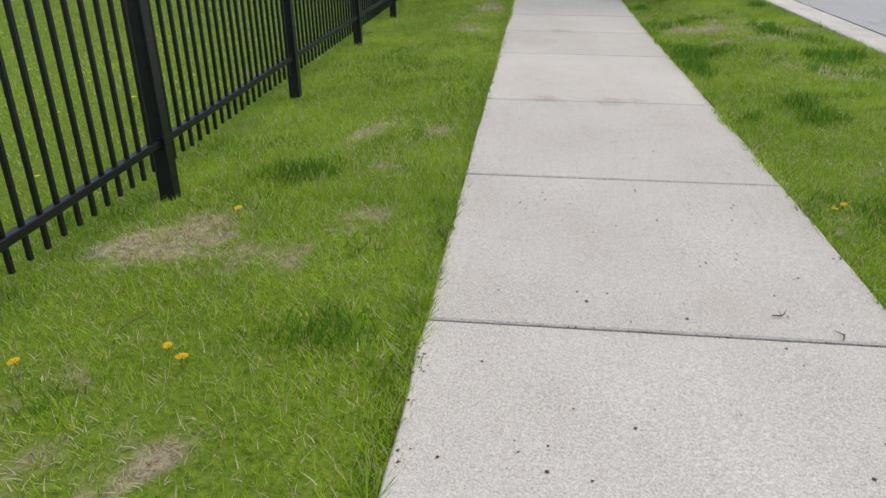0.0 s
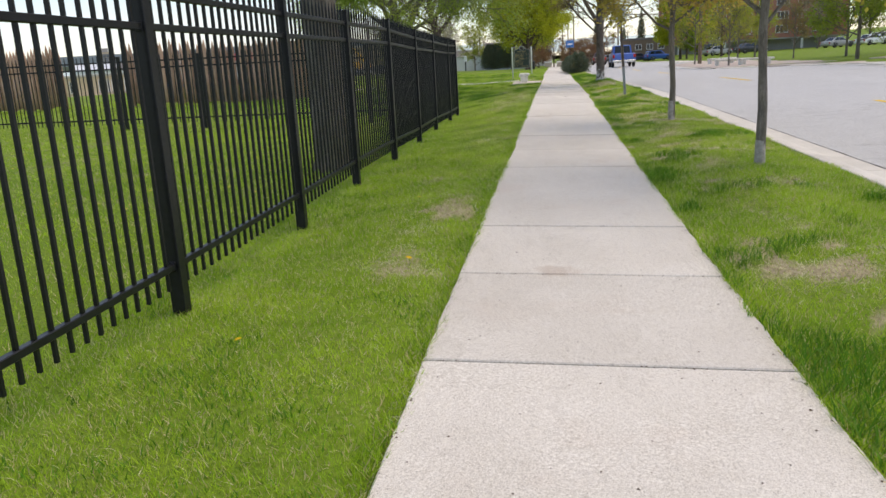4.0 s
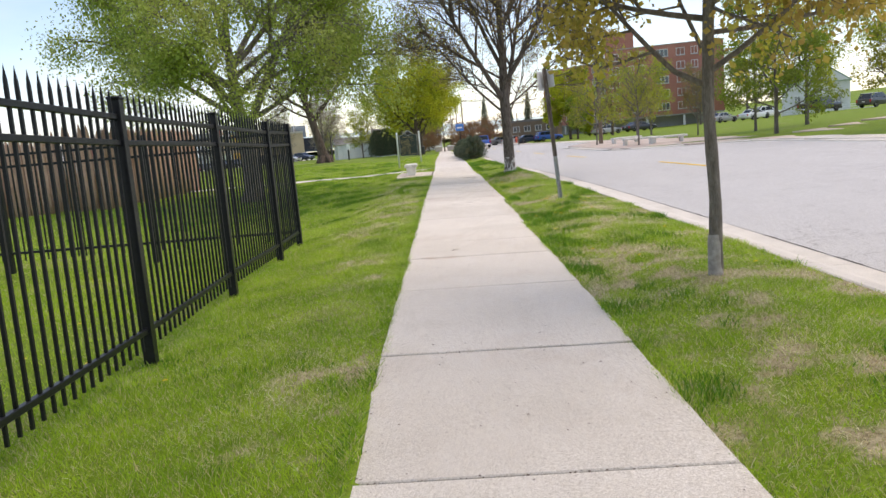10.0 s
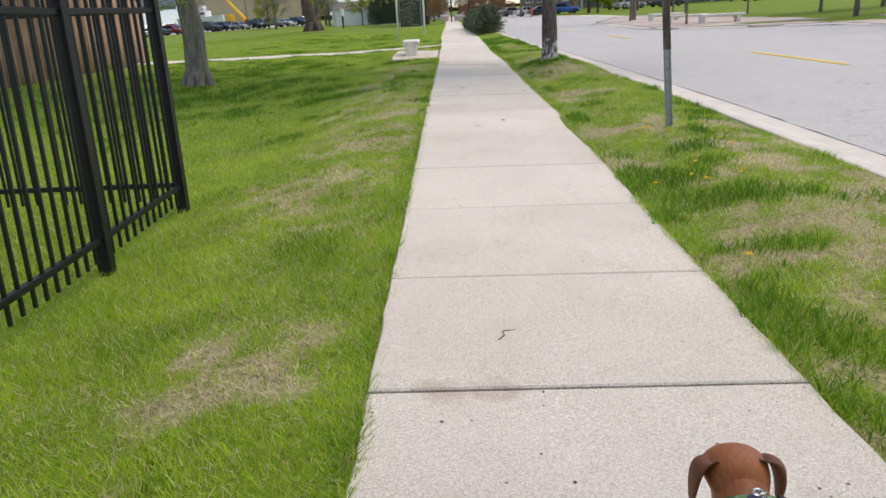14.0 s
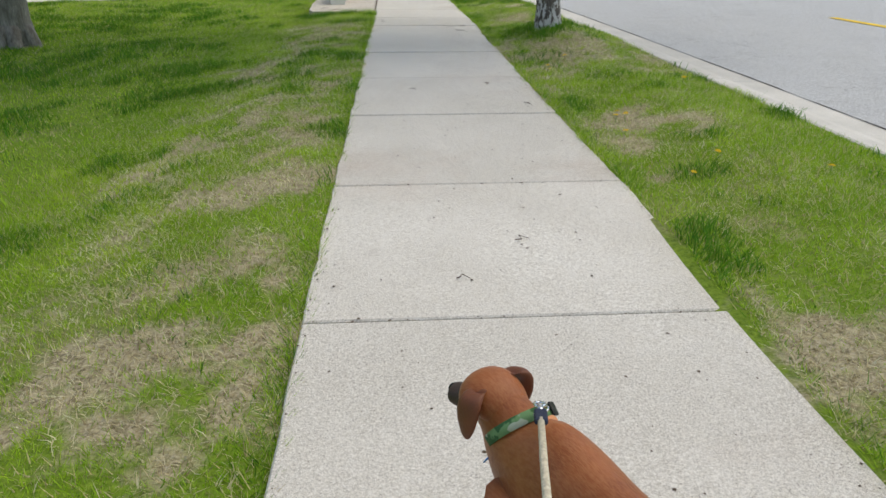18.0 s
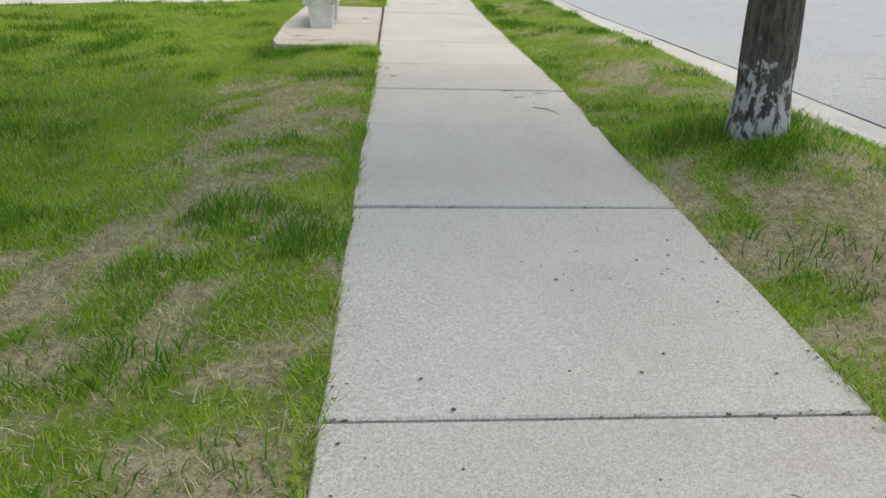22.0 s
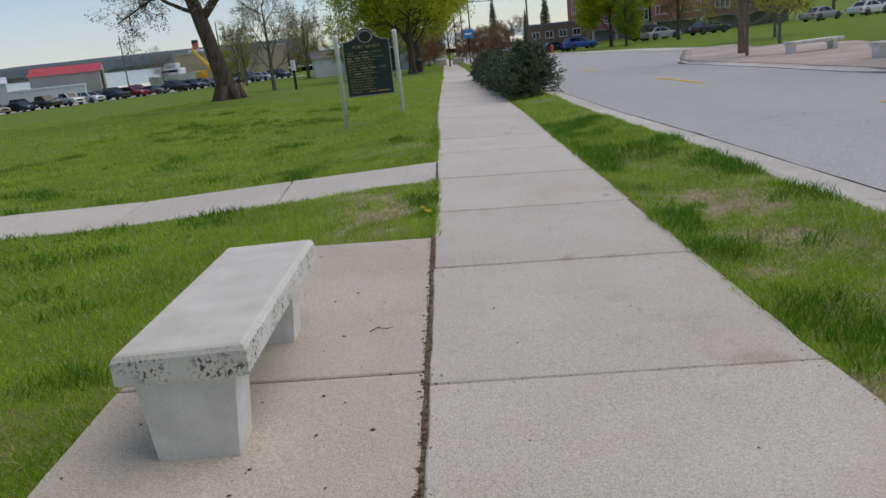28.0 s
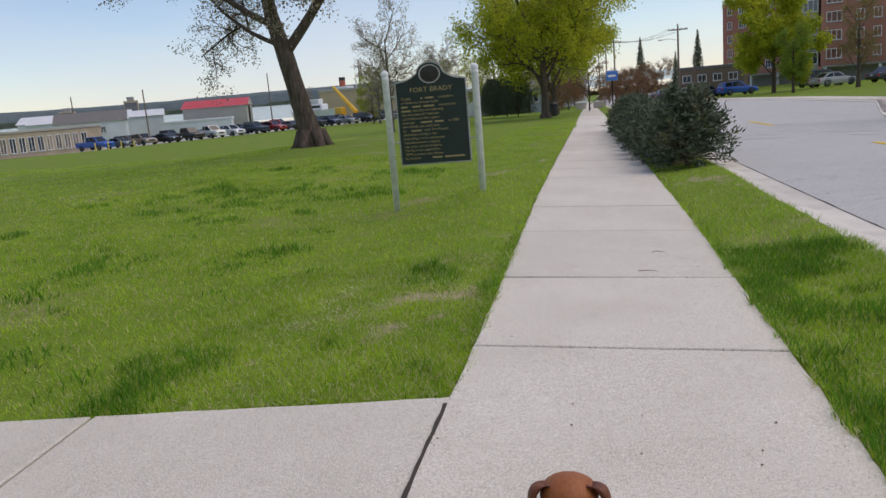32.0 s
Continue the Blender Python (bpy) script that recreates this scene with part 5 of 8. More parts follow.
# cast concrete bench
B = Mat("cast_concrete", 0.85, spec=0.3)
bsp = B.noise(75, 3, 0.6, vec=B.obj)
bc = B.mix(B.ramp(B.noise(5, 5, vec=B.obj), 0.3, 0.7), (0.66, 0.65, 0.60), (0.82, 0.81, 0.76))
rim = B.ramp(B.axis("Z", B.norm), 0.2, 0.7, 1, 0)
pit = B.math("MULTIPLY", B.ramp(bsp, 0.53, 0.59), rim)
B.color(B.mix(B.math("MULTIPLY", pit, B.ramp(B.noise(9, 3, vec=B.obj), 0.40, 0.62)), bc, (0.10, 0.09, 0.075)))
B.bump(bsp, 0.35, 0.004)
BENCH = B.m
BENCH_LEG = plain("smooth_cast_concrete", (0.74, 0.73, 0.68), 0.85, vary=0.14, scale=9, bump=0.3)


def bench(m, length, width, label, group=""):
    th = thing("concrete_bench", m, label, "bench", group)
    s = Mesh()
    # seat slab with a rounded nose all round
    prof = [(-0.010, 0.0), (0.0, 0.012), (0.0, 0.090), (-0.010, 0.106), (-0.020, 0.112)]
    for inset, z in prof:
        i = -inset
        s.v += [(-width / 2 + i, -length / 2 + i, 0.285 + z), (width / 2 - i, -length / 2 + i, 0.285 + z), (width / 2 - i, length / 2 - i, 0.285 + z), (-width / 2 + i, length / 2 - i, 0.285 + z)]
    for r in range(len(prof) - 1):
        for j in range(4):
            a, b = r * 4 + j, r * 4 + (j + 1) % 4
            s.f.append((a, b, b + 4, a + 4))
    s.f += [(3, 2, 1, 0), tuple(range(len(s.v) - 4, len(s.v)))]
    part("seat", s, BENCH, th, "pale concrete seat with pitted dark rim")
    for yy in (-length / 2 + 0.11, length / 2 - 0.30):
        leg = Mesh()
        for z, w in ((0.0, 0.135), (0.286, 0.165)):
            leg.v += [(-w, yy - 0.09, z), (w, yy - 0.09, z), (w, yy + 0.09, z), (-w, yy + 0.09, z)]
        leg.f = [(3, 2, 1, 0), (4, 5, 6, 7)] + [(j, (j + 1) % 4, (j + 1) % 4 + 4, j + 4) for j in range(4)]
        part("leg", leg, BENCH_LEG, th)
    return th


bench(pose(-1.525, 40.70, dz(40.70) + 0.035, slope_deg(40.6), 0, 0.8), 1.45, 0.44, "pale cast concrete bench with pitted rim on the pad")

# historical marker between two posts
WHITEP = plain("worn_white_paint", (0.80, 0.81, 0.82), 0.7, vary=0.18, scale=14, bump=0.25, speck=0.35)
BOARD = plain("dark_green_enamel", (0.018, 0.034, 0.030), 0.45, vary=0.25, scale=8)
GOLD = plain("dull_gold_lettering", (0.42, 0.33, 0.15), 0.55, vary=0.15, scale=30)
RIMG = plain("pale_rim", (0.44, 0.44, 0.40), 0.5, vary=0.15, scale=20)
sign = thing("historical_marker", pose(-2.11, 53.57, dz(53.57) + 0.03, 0, 0, 4), "dark green historical marker with gold text between white posts", "sign")
for sx in (-0.585, 0.585):
    post = Mesh().lathe([(0.045, -0.2), (0.045, 1.66), (0.05, 1.67), (0.05, 1.69), (0.043, 1.70), (0.043, 1.715), (0.05, 1.73), (0.048, 1.76), (0.03, 1.785), (0.0, 1.79)], 14, (sx, 0, 0))
    part("post", post, WHITEP, sign, "weathered white round post", True)


def board_outline(grow=0.0):
    """The marker's outline: straight sides, scooped shoulders and a round crest."""
    w, lo, sh = 0.455 + grow, 0.56 - grow, 1.615 + grow
    pts = [(-w, lo), (w, lo), (w, sh)]
    n = 10
    for i in range(n + 1):
        t = i / n
        x = 0.40 - 0.235 * t
        z = 1.625 + 0.10 * t * t
        pts.append((x + grow * 0.6, z + grow * 0.8))
    for i in range(17):
        a = math.radians(12 + 156 * i / 16)
        pts.append(((0.165 + grow) * math.cos(a), 1.715 + (0.135 + grow) * math.sin(a)))
    left = [(-x, z) for x, z in pts[3:3 + n + 1]][::-1]
    return pts + left + [(-w, sh)]


part("rim", Mesh().prism(board_outline(0.014)[::-1], 1, -0.018, 0.018), RIMG, sign, "pale raised rim")
part("board", Mesh().prism(board_outline(-0.004)[::-1], 1, -0.024, 0.024), BOARD, sign)
seal = Mesh()
for r0, r1, y0 in ((0.125, 0.142, -0.034), ):
    for i in range(28):
        a, b = 2 * math.pi * i / 28, 2 * math.pi * (i + 1) / 28
        k = len(seal.v)
        for rr, yy in ((r0, -0.024), (r0, y0), (r1, y0), (r1, -0.024)):
            for t in (a, b):
                seal.v.append((rr * math.cos(t), yy, 1.705 + 0.84 * rr * math.sin(t)))
        for q in range(3):
            seal.f.append((k + 2 * q, k + 2 * q + 1, k + 2 * q + 3, k + 2 * q + 2))
part("seal_ring", seal, RIMG, sign, "pale oval ring round the seal")
part("seal", Mesh().lathe([(0.118, 0.0), (0.10, 0.006), (0.05, 0.012), (0.0, 0.014)], 24), plain("dark_seal_relief", (0.03, 0.025, 0.02), 0.5, vary=0.5, scale=30, bump=0.8), sign, "dark relief seal", at=Matrix.Translation((0, -0.025, 1.705)) @ Matrix.Rotation(radians(90), 4, "X") @ Matrix.Diagonal((1, 0.84, 1, 1)))


def words(body, size, x, z, parent, mat, wide=1.0):
    cu = bpy.data.curves.new("lettering", "FONT")
    cu.body, cu.size, cu.align_x, cu.extrude = body, size, "LEFT", 0.003
    cu.materials.append(mat)
    cu.resolution_u = 3
    ob = new("lettering", cu)
    ob.parent = parent
    ob.matrix_basis = Matrix.Translation((x, -0.027, z)) @ Matrix.Rotation(radians(90), 4, "X") @ Matrix.Diagonal((wide, 1, 1, 1))
    return ob


title = words("FORT BRADY", 0.088, -0.275, 1.485, sign, GOLD, 1.06)
title["label"] = "gold capital title lettering"
# the text below: readable words as letters, the rest as bars
LINES = ["On July  # ####  a battalion", "of American troops under", "###  #### #####  reached the", "####, thereby reconfirming", "the assertion of American", "authority over this region",
         "made by ##### ####  in 1820", "Fort Brady was built here", "by #### and. The French", "and Indians living in the", "little village soon recognized", "that this remote outpost",
         "was truly part of America.", "The fort was replaced in", "1893 by a new one chosen", "by General #### ########."]
for i, line in enumerate(LINES):
    z, x = 1.395 - i * 0.0515, -0.405
    run = ""
    step = 0.82 / len(line)
    k = 0
    while k < len(line):
        if line[k] == "#":
            n = 0
            while k + n < len(line) and line[k + n] == "#":
                n += 1
            part("text_bar", Mesh().box(x + k * step, x + (k + n) * step - 0.004, -0.027, -0.024, z, z + 0.022), GOLD, sign)
            k += n
        else:
            n = 0
            while k + n < len(line) and line[k + n] != "#":
                n += 1
            t = line[k:k + n].strip()
            if t:
                lead = len(line[k:k + n]) - len(line[k:k + n].lstrip())
                words(t, 0.047, x + (k + lead) * step, z, sign, GOLD, 1.0)
            k += n
for sx in (-0.5, 0.5):
    for z in (0.85, 1.45):
        part("bolt_arm", Mesh().tube([(sx * 0.9, 0, z), (sx * 1.06, 0, z)], [0.012, 0.012], 6), RIMG, sign)

# leaning no-parking pole with two sign backs
GALV = Mat("galvanised_steel", 0.5, 0.8)
gn = GALV.noise(40, 3, vec=GALV.obj)
GALV.color(GALV.mix(GALV.ramp(gn, 0.3, 0.7), (0.34, 0.35, 0.36), (0.55, 0.56, 0.57)))
GALV.rough(GALV.ramp(gn, 0.3, 0.7, 0.4, 0.65))
GALV = GALV.m
WOODG = bark("weathered_post", (0.13, 0.10, 0.08), (0.30, 0.25, 0.21), 16, 0.5)
SIGNBACK = plain("sign_back_aluminium", (0.62, 0.63, 0.63), 0.55, 0.3, vary=0.1, scale=8)
pole = thing("sign_post", pose(1.69, 26.05, gz(1.69, 26.05), 0, -3.6, -8), "leaning grey steel sign post with blank sign backs", "sign post")
ch = Mesh()
prof = [(-0.036, 0.0), (-0.030, 0.0), (-0.016, 0.024), (0.016, 0.024), (0.030, 0.0), (0.036, 0.0), (0.036, 0.004), (0.031, 0.006), (0.018, 0.030), (-0.018, 0.030), (-0.031, 0.006), (-0.036, 0.004)]
ch.prism(prof, 2, -0.2, 1.25)
part("lower_post", ch, GALV, pole, "galvanised steel lower post")
ch2 = Mesh().prism([(x * 1.02, y - 0.006) for x, y in prof], 2, 0.75, 2.26)
part("upper_post", ch2, WOODG, pole, "rusty brown upper post")
# black discs painted on for the dark of the post's punched holes
for k in range(9):
    part("hole_plug", Mesh().lathe([(0.006, 0), (0.006, 0.002)], 8), BLACK, pole, at=pose(0, 0.0235, 0.12 + k * 0.11, 90, 0, 0))
for sx, rot, z0 in ((-0.07, 60, 1.90), (0.07, -55, 1.94)):
    s = Mesh().box(-0.13, 0.13, -0.0015, 0.0015, 0, 0.33 if sx < 0 else 0.29, 0.001)
    part("sign_plate", s, SIGNBACK, pole, "plain grey back of a traffic sign", at=pose(sx, 0.035, z0, 0, 0, rot))
for z in (2.0, 2.16):
    part("bolt", Mesh().lathe([(0.008, 0), (0.008, 0.01), (0.004, 0.013)], 6), GALV, pole, at=pose(0, 0.0, z, 90, 0, 0))

# clipped spruce hedge along the kerb
NEEDLE = Mat("spruce_needle", 0.7, spec=0.2)
nc = NEEDLE.mix(NEEDLE.ramp(NEEDLE.island, 0, 1), (0.04, 0.062, 0.036), (0.19, 0.23, 0.15))
nc = NEEDLE.mix(NEEDLE.ramp(NEEDLE.noise(2.0, 3), 0.56, 0.66, 0, 0.8), nc, (0.22, 0.20, 0.10))
NEEDLE.color(nc)
NEEDLE = NEEDLE.m


def spruce_bush(x, y, rad, h, seed, label="low clipped spruce bush with blue-green needles"):
    """Whorled drooping sprays of needles on a short stem, thicker at the skirt."""
    rr = random.Random(seed)
    gr = np.random.RandomState(seed)
    th = thing("spruce_bush", pose(x, y, dz(y) - 0.02, 0, 0, rr.uniform(0, 360)), label, "bush", "spruce hedge by the kerb")
    part("stem", Mesh().tube([(0, 0, -0.05), (0.01, 0, h * 0.5), (0, 0, h * 0.95)], [0.05, 0.03, 0.01], 6), BARK_BROWN, th)
    quads, wood = [], Mesh()
    n = int(380 * rad * (h + 0.4))
    for i in range(n):
        t = rr.random() ** 0.8
        a = rr.uniform(0, 6.283)
        z0 = h * (0.08 + 0.86 * t)
        reach = rad * (1 - max(0, t - 0.35) ** 1.4 * 1.25) * rr.uniform(0.66, 1.06) * (1 + 0.12 * math.sin(3 * a + seed) + 0.06 * math.sin(7 * a + 9 * t))
        tip = Vector((math.cos(a) * reach, math.sin(a) * reach, z0 + 0.10 * h * (t - 0.25) + rr.uniform(-0.05, 0.08)))
        root = Vector((0, 0, z0 * 0.8))
        if i % 3 == 0:
            wood.tube([root, root.lerp(tip, 0.9)], [0.008, 0.003], 3, caps=False)
        # fan of side sprays on the outer half of each branch
        d = (tip - root).normalized()
        side = d.cross(Vector((0, 0, 1))).normalized()
        for k in range(6):
            u = 0.5 + 0.5 * k / 5
            c = root.lerp(tip, u)
            for s in (-1, 1):
                e = (d * 0.6 + side * s * rr.uniform(0.5, 1.0) + Vector((0, 0, rr.uniform(-0.15, 0.4)))).normalized() * 0.10
                w = Vector((rr.uniform(-1, 1), rr.uniform(-1, 1), rr.uniform(-1, 1))).cross(e).normalized() * 0.017
                quads.append((c, c + e * 0.5 + w, c + e, c + e * 0.5 - w))
        # a tuft of short shoots at the tip
        for k in range(9):
            c = tip + Vector((rr.gauss(0, 0.04), rr.gauss(0, 0.04), rr.gauss(0, 0.035)))
            e = (d * 0.35 + Vector((rr.gauss(0, 0.7), rr.gauss(0, 0.7), rr.gauss(0.35, 0.5)))).normalized() * rr.uniform(0.07, 0.14)
            w = Vector((rr.uniform(-1, 1), rr.uniform(-1, 1), rr.uniform(-1, 1))).cross(e).normalized() * 0.013
            quads.append((c, c + e * 0.5 + w, c + e, c + e * 0.5 - w))
    part("branch_frame", wood, BARK_BROWN, th)
    v = np.array([[tuple(p) for p in q] for q in quads]).reshape(-1, 3)
    part("crown", fast_mesh("crown", v, np.arange(len(v)).reshape(-1, 4), NEEDLE), None, th)


hx = [(1.46, 57.05, 0.68, 1.24), (1.34, 58.3, 0.64, 1.0), (1.38, 59.5, 0.70, 0.96), (1.30, 60.8, 0.7, 0.92), (1.32, 62.1, 0.7, 0.98), (1.26, 63.4, 0.68, 0.94), (1.30, 64.8, 0.7, 1.0), (1.22, 66.2, 0.68, 1.02), (1.26, 67.6, 0.7, 1.1), (1.2, 69.0, 0.7, 1.05), (1.25, 70.5, 0.7, 1.1), (1.2, 72.0, 0.7, 1.05)]
for i, (x, y, r, h) in enumerate(hx):
    spruce_bush(x, y, r, h, 100 + i)

# log stockade behind the green
LOG = Mat("stockade_log", 0.9, spec=0.15)
ln1 = LOG.noise(9, 5, 0.6, vec=LOG.obj, stretch=(2, 2, 0.18))
lc = LOG.mix(LOG.ramp(ln1, 0.3, 0.7), (0.40, 0.235, 0.165), (0.66, 0.45, 0.35))
lc = LOG.mix(LOG.ramp(LOG.noise(30, 3, vec=LOG.obj, stretch=(2, 2, 0.2)), 0.55, 0.7, 0, 0.6), lc, (0.13, 0.08, 0.06))
LOG.color(LOG.mix(1.0, lc, LOG.ramp(LOG.rnd, 0, 1, 0.78, 1.15), "MULTIPLY"))
LOG.bump(ln1, 0.5, 0.02)
LOG = LOG.m
STAKES = []
for k in range(4):
    rr = random.Random(k)
    pr = [(0.085, 0), (0.083, 1.0), (0.080, 2.1 + 0.05 * k), (0.05, 2.32 + 0.05 * k), (0.004, 2.5 + 0.06 * k)]
    STAKES.append(Mesh().lathe(pr, 9).data("stake", LOG, True))
stock = thing("stockade", pose(-10.9, 36.5, gz(-10.9, 36.5)), "stockade of sharpened reddish-brown upright logs", "stockade")
i = 0
gate = (7.6, 10.6)
x = 0.0
while x < 34:
    if not gate[0] < x < gate[1] - 0.0 or x < 0:
        part("stake", STAKES[i % 4], None, stock, at=pose(-x, random.uniform(-0.02, 0.02), random.uniform(-0.12, 0.06) + 0.01 * x, random.uniform(-0.8, 0.8), random.uniform(-0.8, 0.8), random.uniform(0, 360)))
    i += 1
    x += 0.178
x = 0.18
while x < 9:
    part("stake", STAKES[i % 4], None, stock, at=pose(random.uniform(-0.02, 0.02), x, random.uniform(-0.12, 0.04), random.uniform(-0.8, 0.8), 0, random.uniform(0, 360)))
    i += 1
    x += 0.178

# ---- vehicles ----
GLASS = Mat("dark_car_glass", 0.06, spec=0.6)
GLASS.color((0.015, 0.02, 0.024))
GLASS = GLASS.m
TYRE = plain("tyre_rubber", (0.02, 0.02, 0.021), 0.85, scale=20)
RIM = plain("alloy_rim", (0.45, 0.46, 0.47), 0.35, 0.8, scale=20)
TRIM = plain("black_plastic_trim", (0.02, 0.02, 0.022), 0.6, scale=20)
CHROME = plain("chrome_trim", (0.6, 0.6, 0.61), 0.2, 0.9, scale=20)
TAIL = plain("red_lamp", (0.45, 0.015, 0.012), 0.25, scale=20)
HEADL = plain("clear_lamp", (0.7, 0.72, 0.74), 0.15, scale=20)
PLATE = plain("number_plate", (0.65, 0.66, 0.68), 0.5, scale=20)


def paint(name, c):
    m = Mat(name, 0.32, 0.25, 0.6)
    m.color(m.mix(m.ramp(m.noise(9, 3, vec=m.obj), 0.3, 0.7), tuple(v * 0.9 for v in c), tuple(min(1, v * 1.1) for v in c)))
    m.b.inputs["Coat Weight"].default_value = 0.6
    m.b.inputs["Coat Roughness"].default_value = 0.08
    return m.m


PAINTS = {n: paint(n + "_car_paint", c) for n, c in dict(blue=(0.02, 0.11, 0.48), navy=(0.02, 0.035, 0.07), white=(0.72, 0.73, 0.74), silver=(0.38, 0.38, 0.37), black=(0.018, 0.018, 0.02), red=(0.42, 0.025, 0.02), tan=(0.28, 0.22, 0.17), maroon=(0.10, 0.045, 0.04), grey=(0.18, 0.18, 0.19)).items()}
WHEEL_T = Mesh().lathe([(0.20, -0.10), (0.31, -0.11), (0.345, -0.09), (0.352, 0.0), (0.345, 0.09), (0.31, 0.11), (0.20, 0.10)], 18).data("tyre", TYRE, True)
WHEEL_R = Mesh().lathe([(0.06, 0.085), (0.19, 0.075), (0.215, 0.105), (0.20, 0.11), (0.19, 0.09), (0.05, 0.10)], 14).data("rim", RIM)


def loft(stations, n_ring):
    """Joins rings of equal size along the car."""
    s = Mesh()
    for ring in stations:
        s.v += ring
    for i in range(len(stations) - 1):
        for j in range(n_ring):
            a, b = i * n_ring + j, i * n_ring + (j + 1) % n_ring
            s.f.append((a, b, b + n_ring, a + n_ring))
    s.f += [tuple(range(n_ring))[::-1], tuple(range((len(stations) - 1) * n_ring, len(stations) * n_ring))]
    return s


def ring_of(y, w, z0, z1, sh=0.10):
    """A rounded upright cross-section across the car."""
    return [(-w + sh * 0.5, y, z0), (w - sh * 0.5, y, z0), (w, y, z0 + sh), (w, y, z0 + (z1 - z0) * 0.62), (w - sh * 0.35, y, z1 - sh * 0.35), (w - sh * 1.2, y, z1), (-w + sh * 1.2, y, z1), (-w + sh * 0.35, y, z1 - sh * 0.35), (-w, y, z0 + (z1 - z0) * 0.62), (-w, y, z0 + sh)]


CAR = dict(
    sedan=dict(L=4.7, w=0.90, belt=0.90, body=[(-2.35, 0.80, 0.42, 0.72), (-2.28, 0.88, 0.30, 0.88), (-1.6, 0.90, 0.24, 0.95), (0.9, 0.90, 0.24, 0.92), (1.6, 0.89, 0.24, 0.84), (2.2, 0.86, 0.28, 0.72), (2.35, 0.76, 0.40, 0.60)], cab=[(-1.75, 0.72, 0.93), (-1.05, 0.64, 1.40), (0.15, 0.64, 1.43), (1.05, 0.72, 0.91)], wheels=(-1.38, 1.40)),
    suv=dict(L=4.6, w=0.93, belt=1.02, body=[(-2.3, 0.84, 0.45, 0.98), (-2.22, 0.91, 0.34, 1.04), (-1.5, 0.93, 0.28, 1.06), (0.9, 0.93, 0.28, 1.02), (1.6, 0.91, 0.28, 0.98), (2.15, 0.88, 0.32, 0.86), (2.3, 0.78, 0.45, 0.70)], cab=[(-2.18, 0.76, 1.04), (-1.85, 0.68, 1.62), (0.2, 0.68, 1.68), (1.05, 0.78, 1.01)], wheels=(-1.32, 1.38)),
    van=dict(L=5.0, w=0.98, belt=1.1, body=[(-2.5, 0.92, 0.42, 1.05), (-2.42, 0.97, 0.32, 1.12), (-1.5, 0.98, 0.28, 1.14), (1.2, 0.98, 0.28, 1.10), (1.9, 0.94, 0.30, 1.0), (2.4, 0.88, 0.34, 0.80), (2.5, 0.8, 0.45, 0.7)], cab=[(-2.45, 0.86, 1.12), (-2.3, 0.80, 1.85), (0.7, 0.80, 1.88), (1.7, 0.82, 1.08)], wheels=(-1.5, 1.55)),
    pickup=dict(L=5.6, w=0.98, belt=1.12, body=[(-2.8, 0.93, 0.55, 1.12), (-2.74, 0.97, 0.48, 1.16), (-1.9, 0.98, 0.42, 1.17), (0.6, 0.98, 0.42, 1.14), (1.5, 0.97, 0.42, 1.14), (2.65, 0.94, 0.46, 1.06), (2.8, 0.86, 0.55, 0.90)], cab=[(-0.95, 0.80, 1.15), (-0.80, 0.74, 1.84), (0.75, 0.74, 1.88), (1.55, 0.82, 1.13)], wheels=(-1.72, 1.72)))


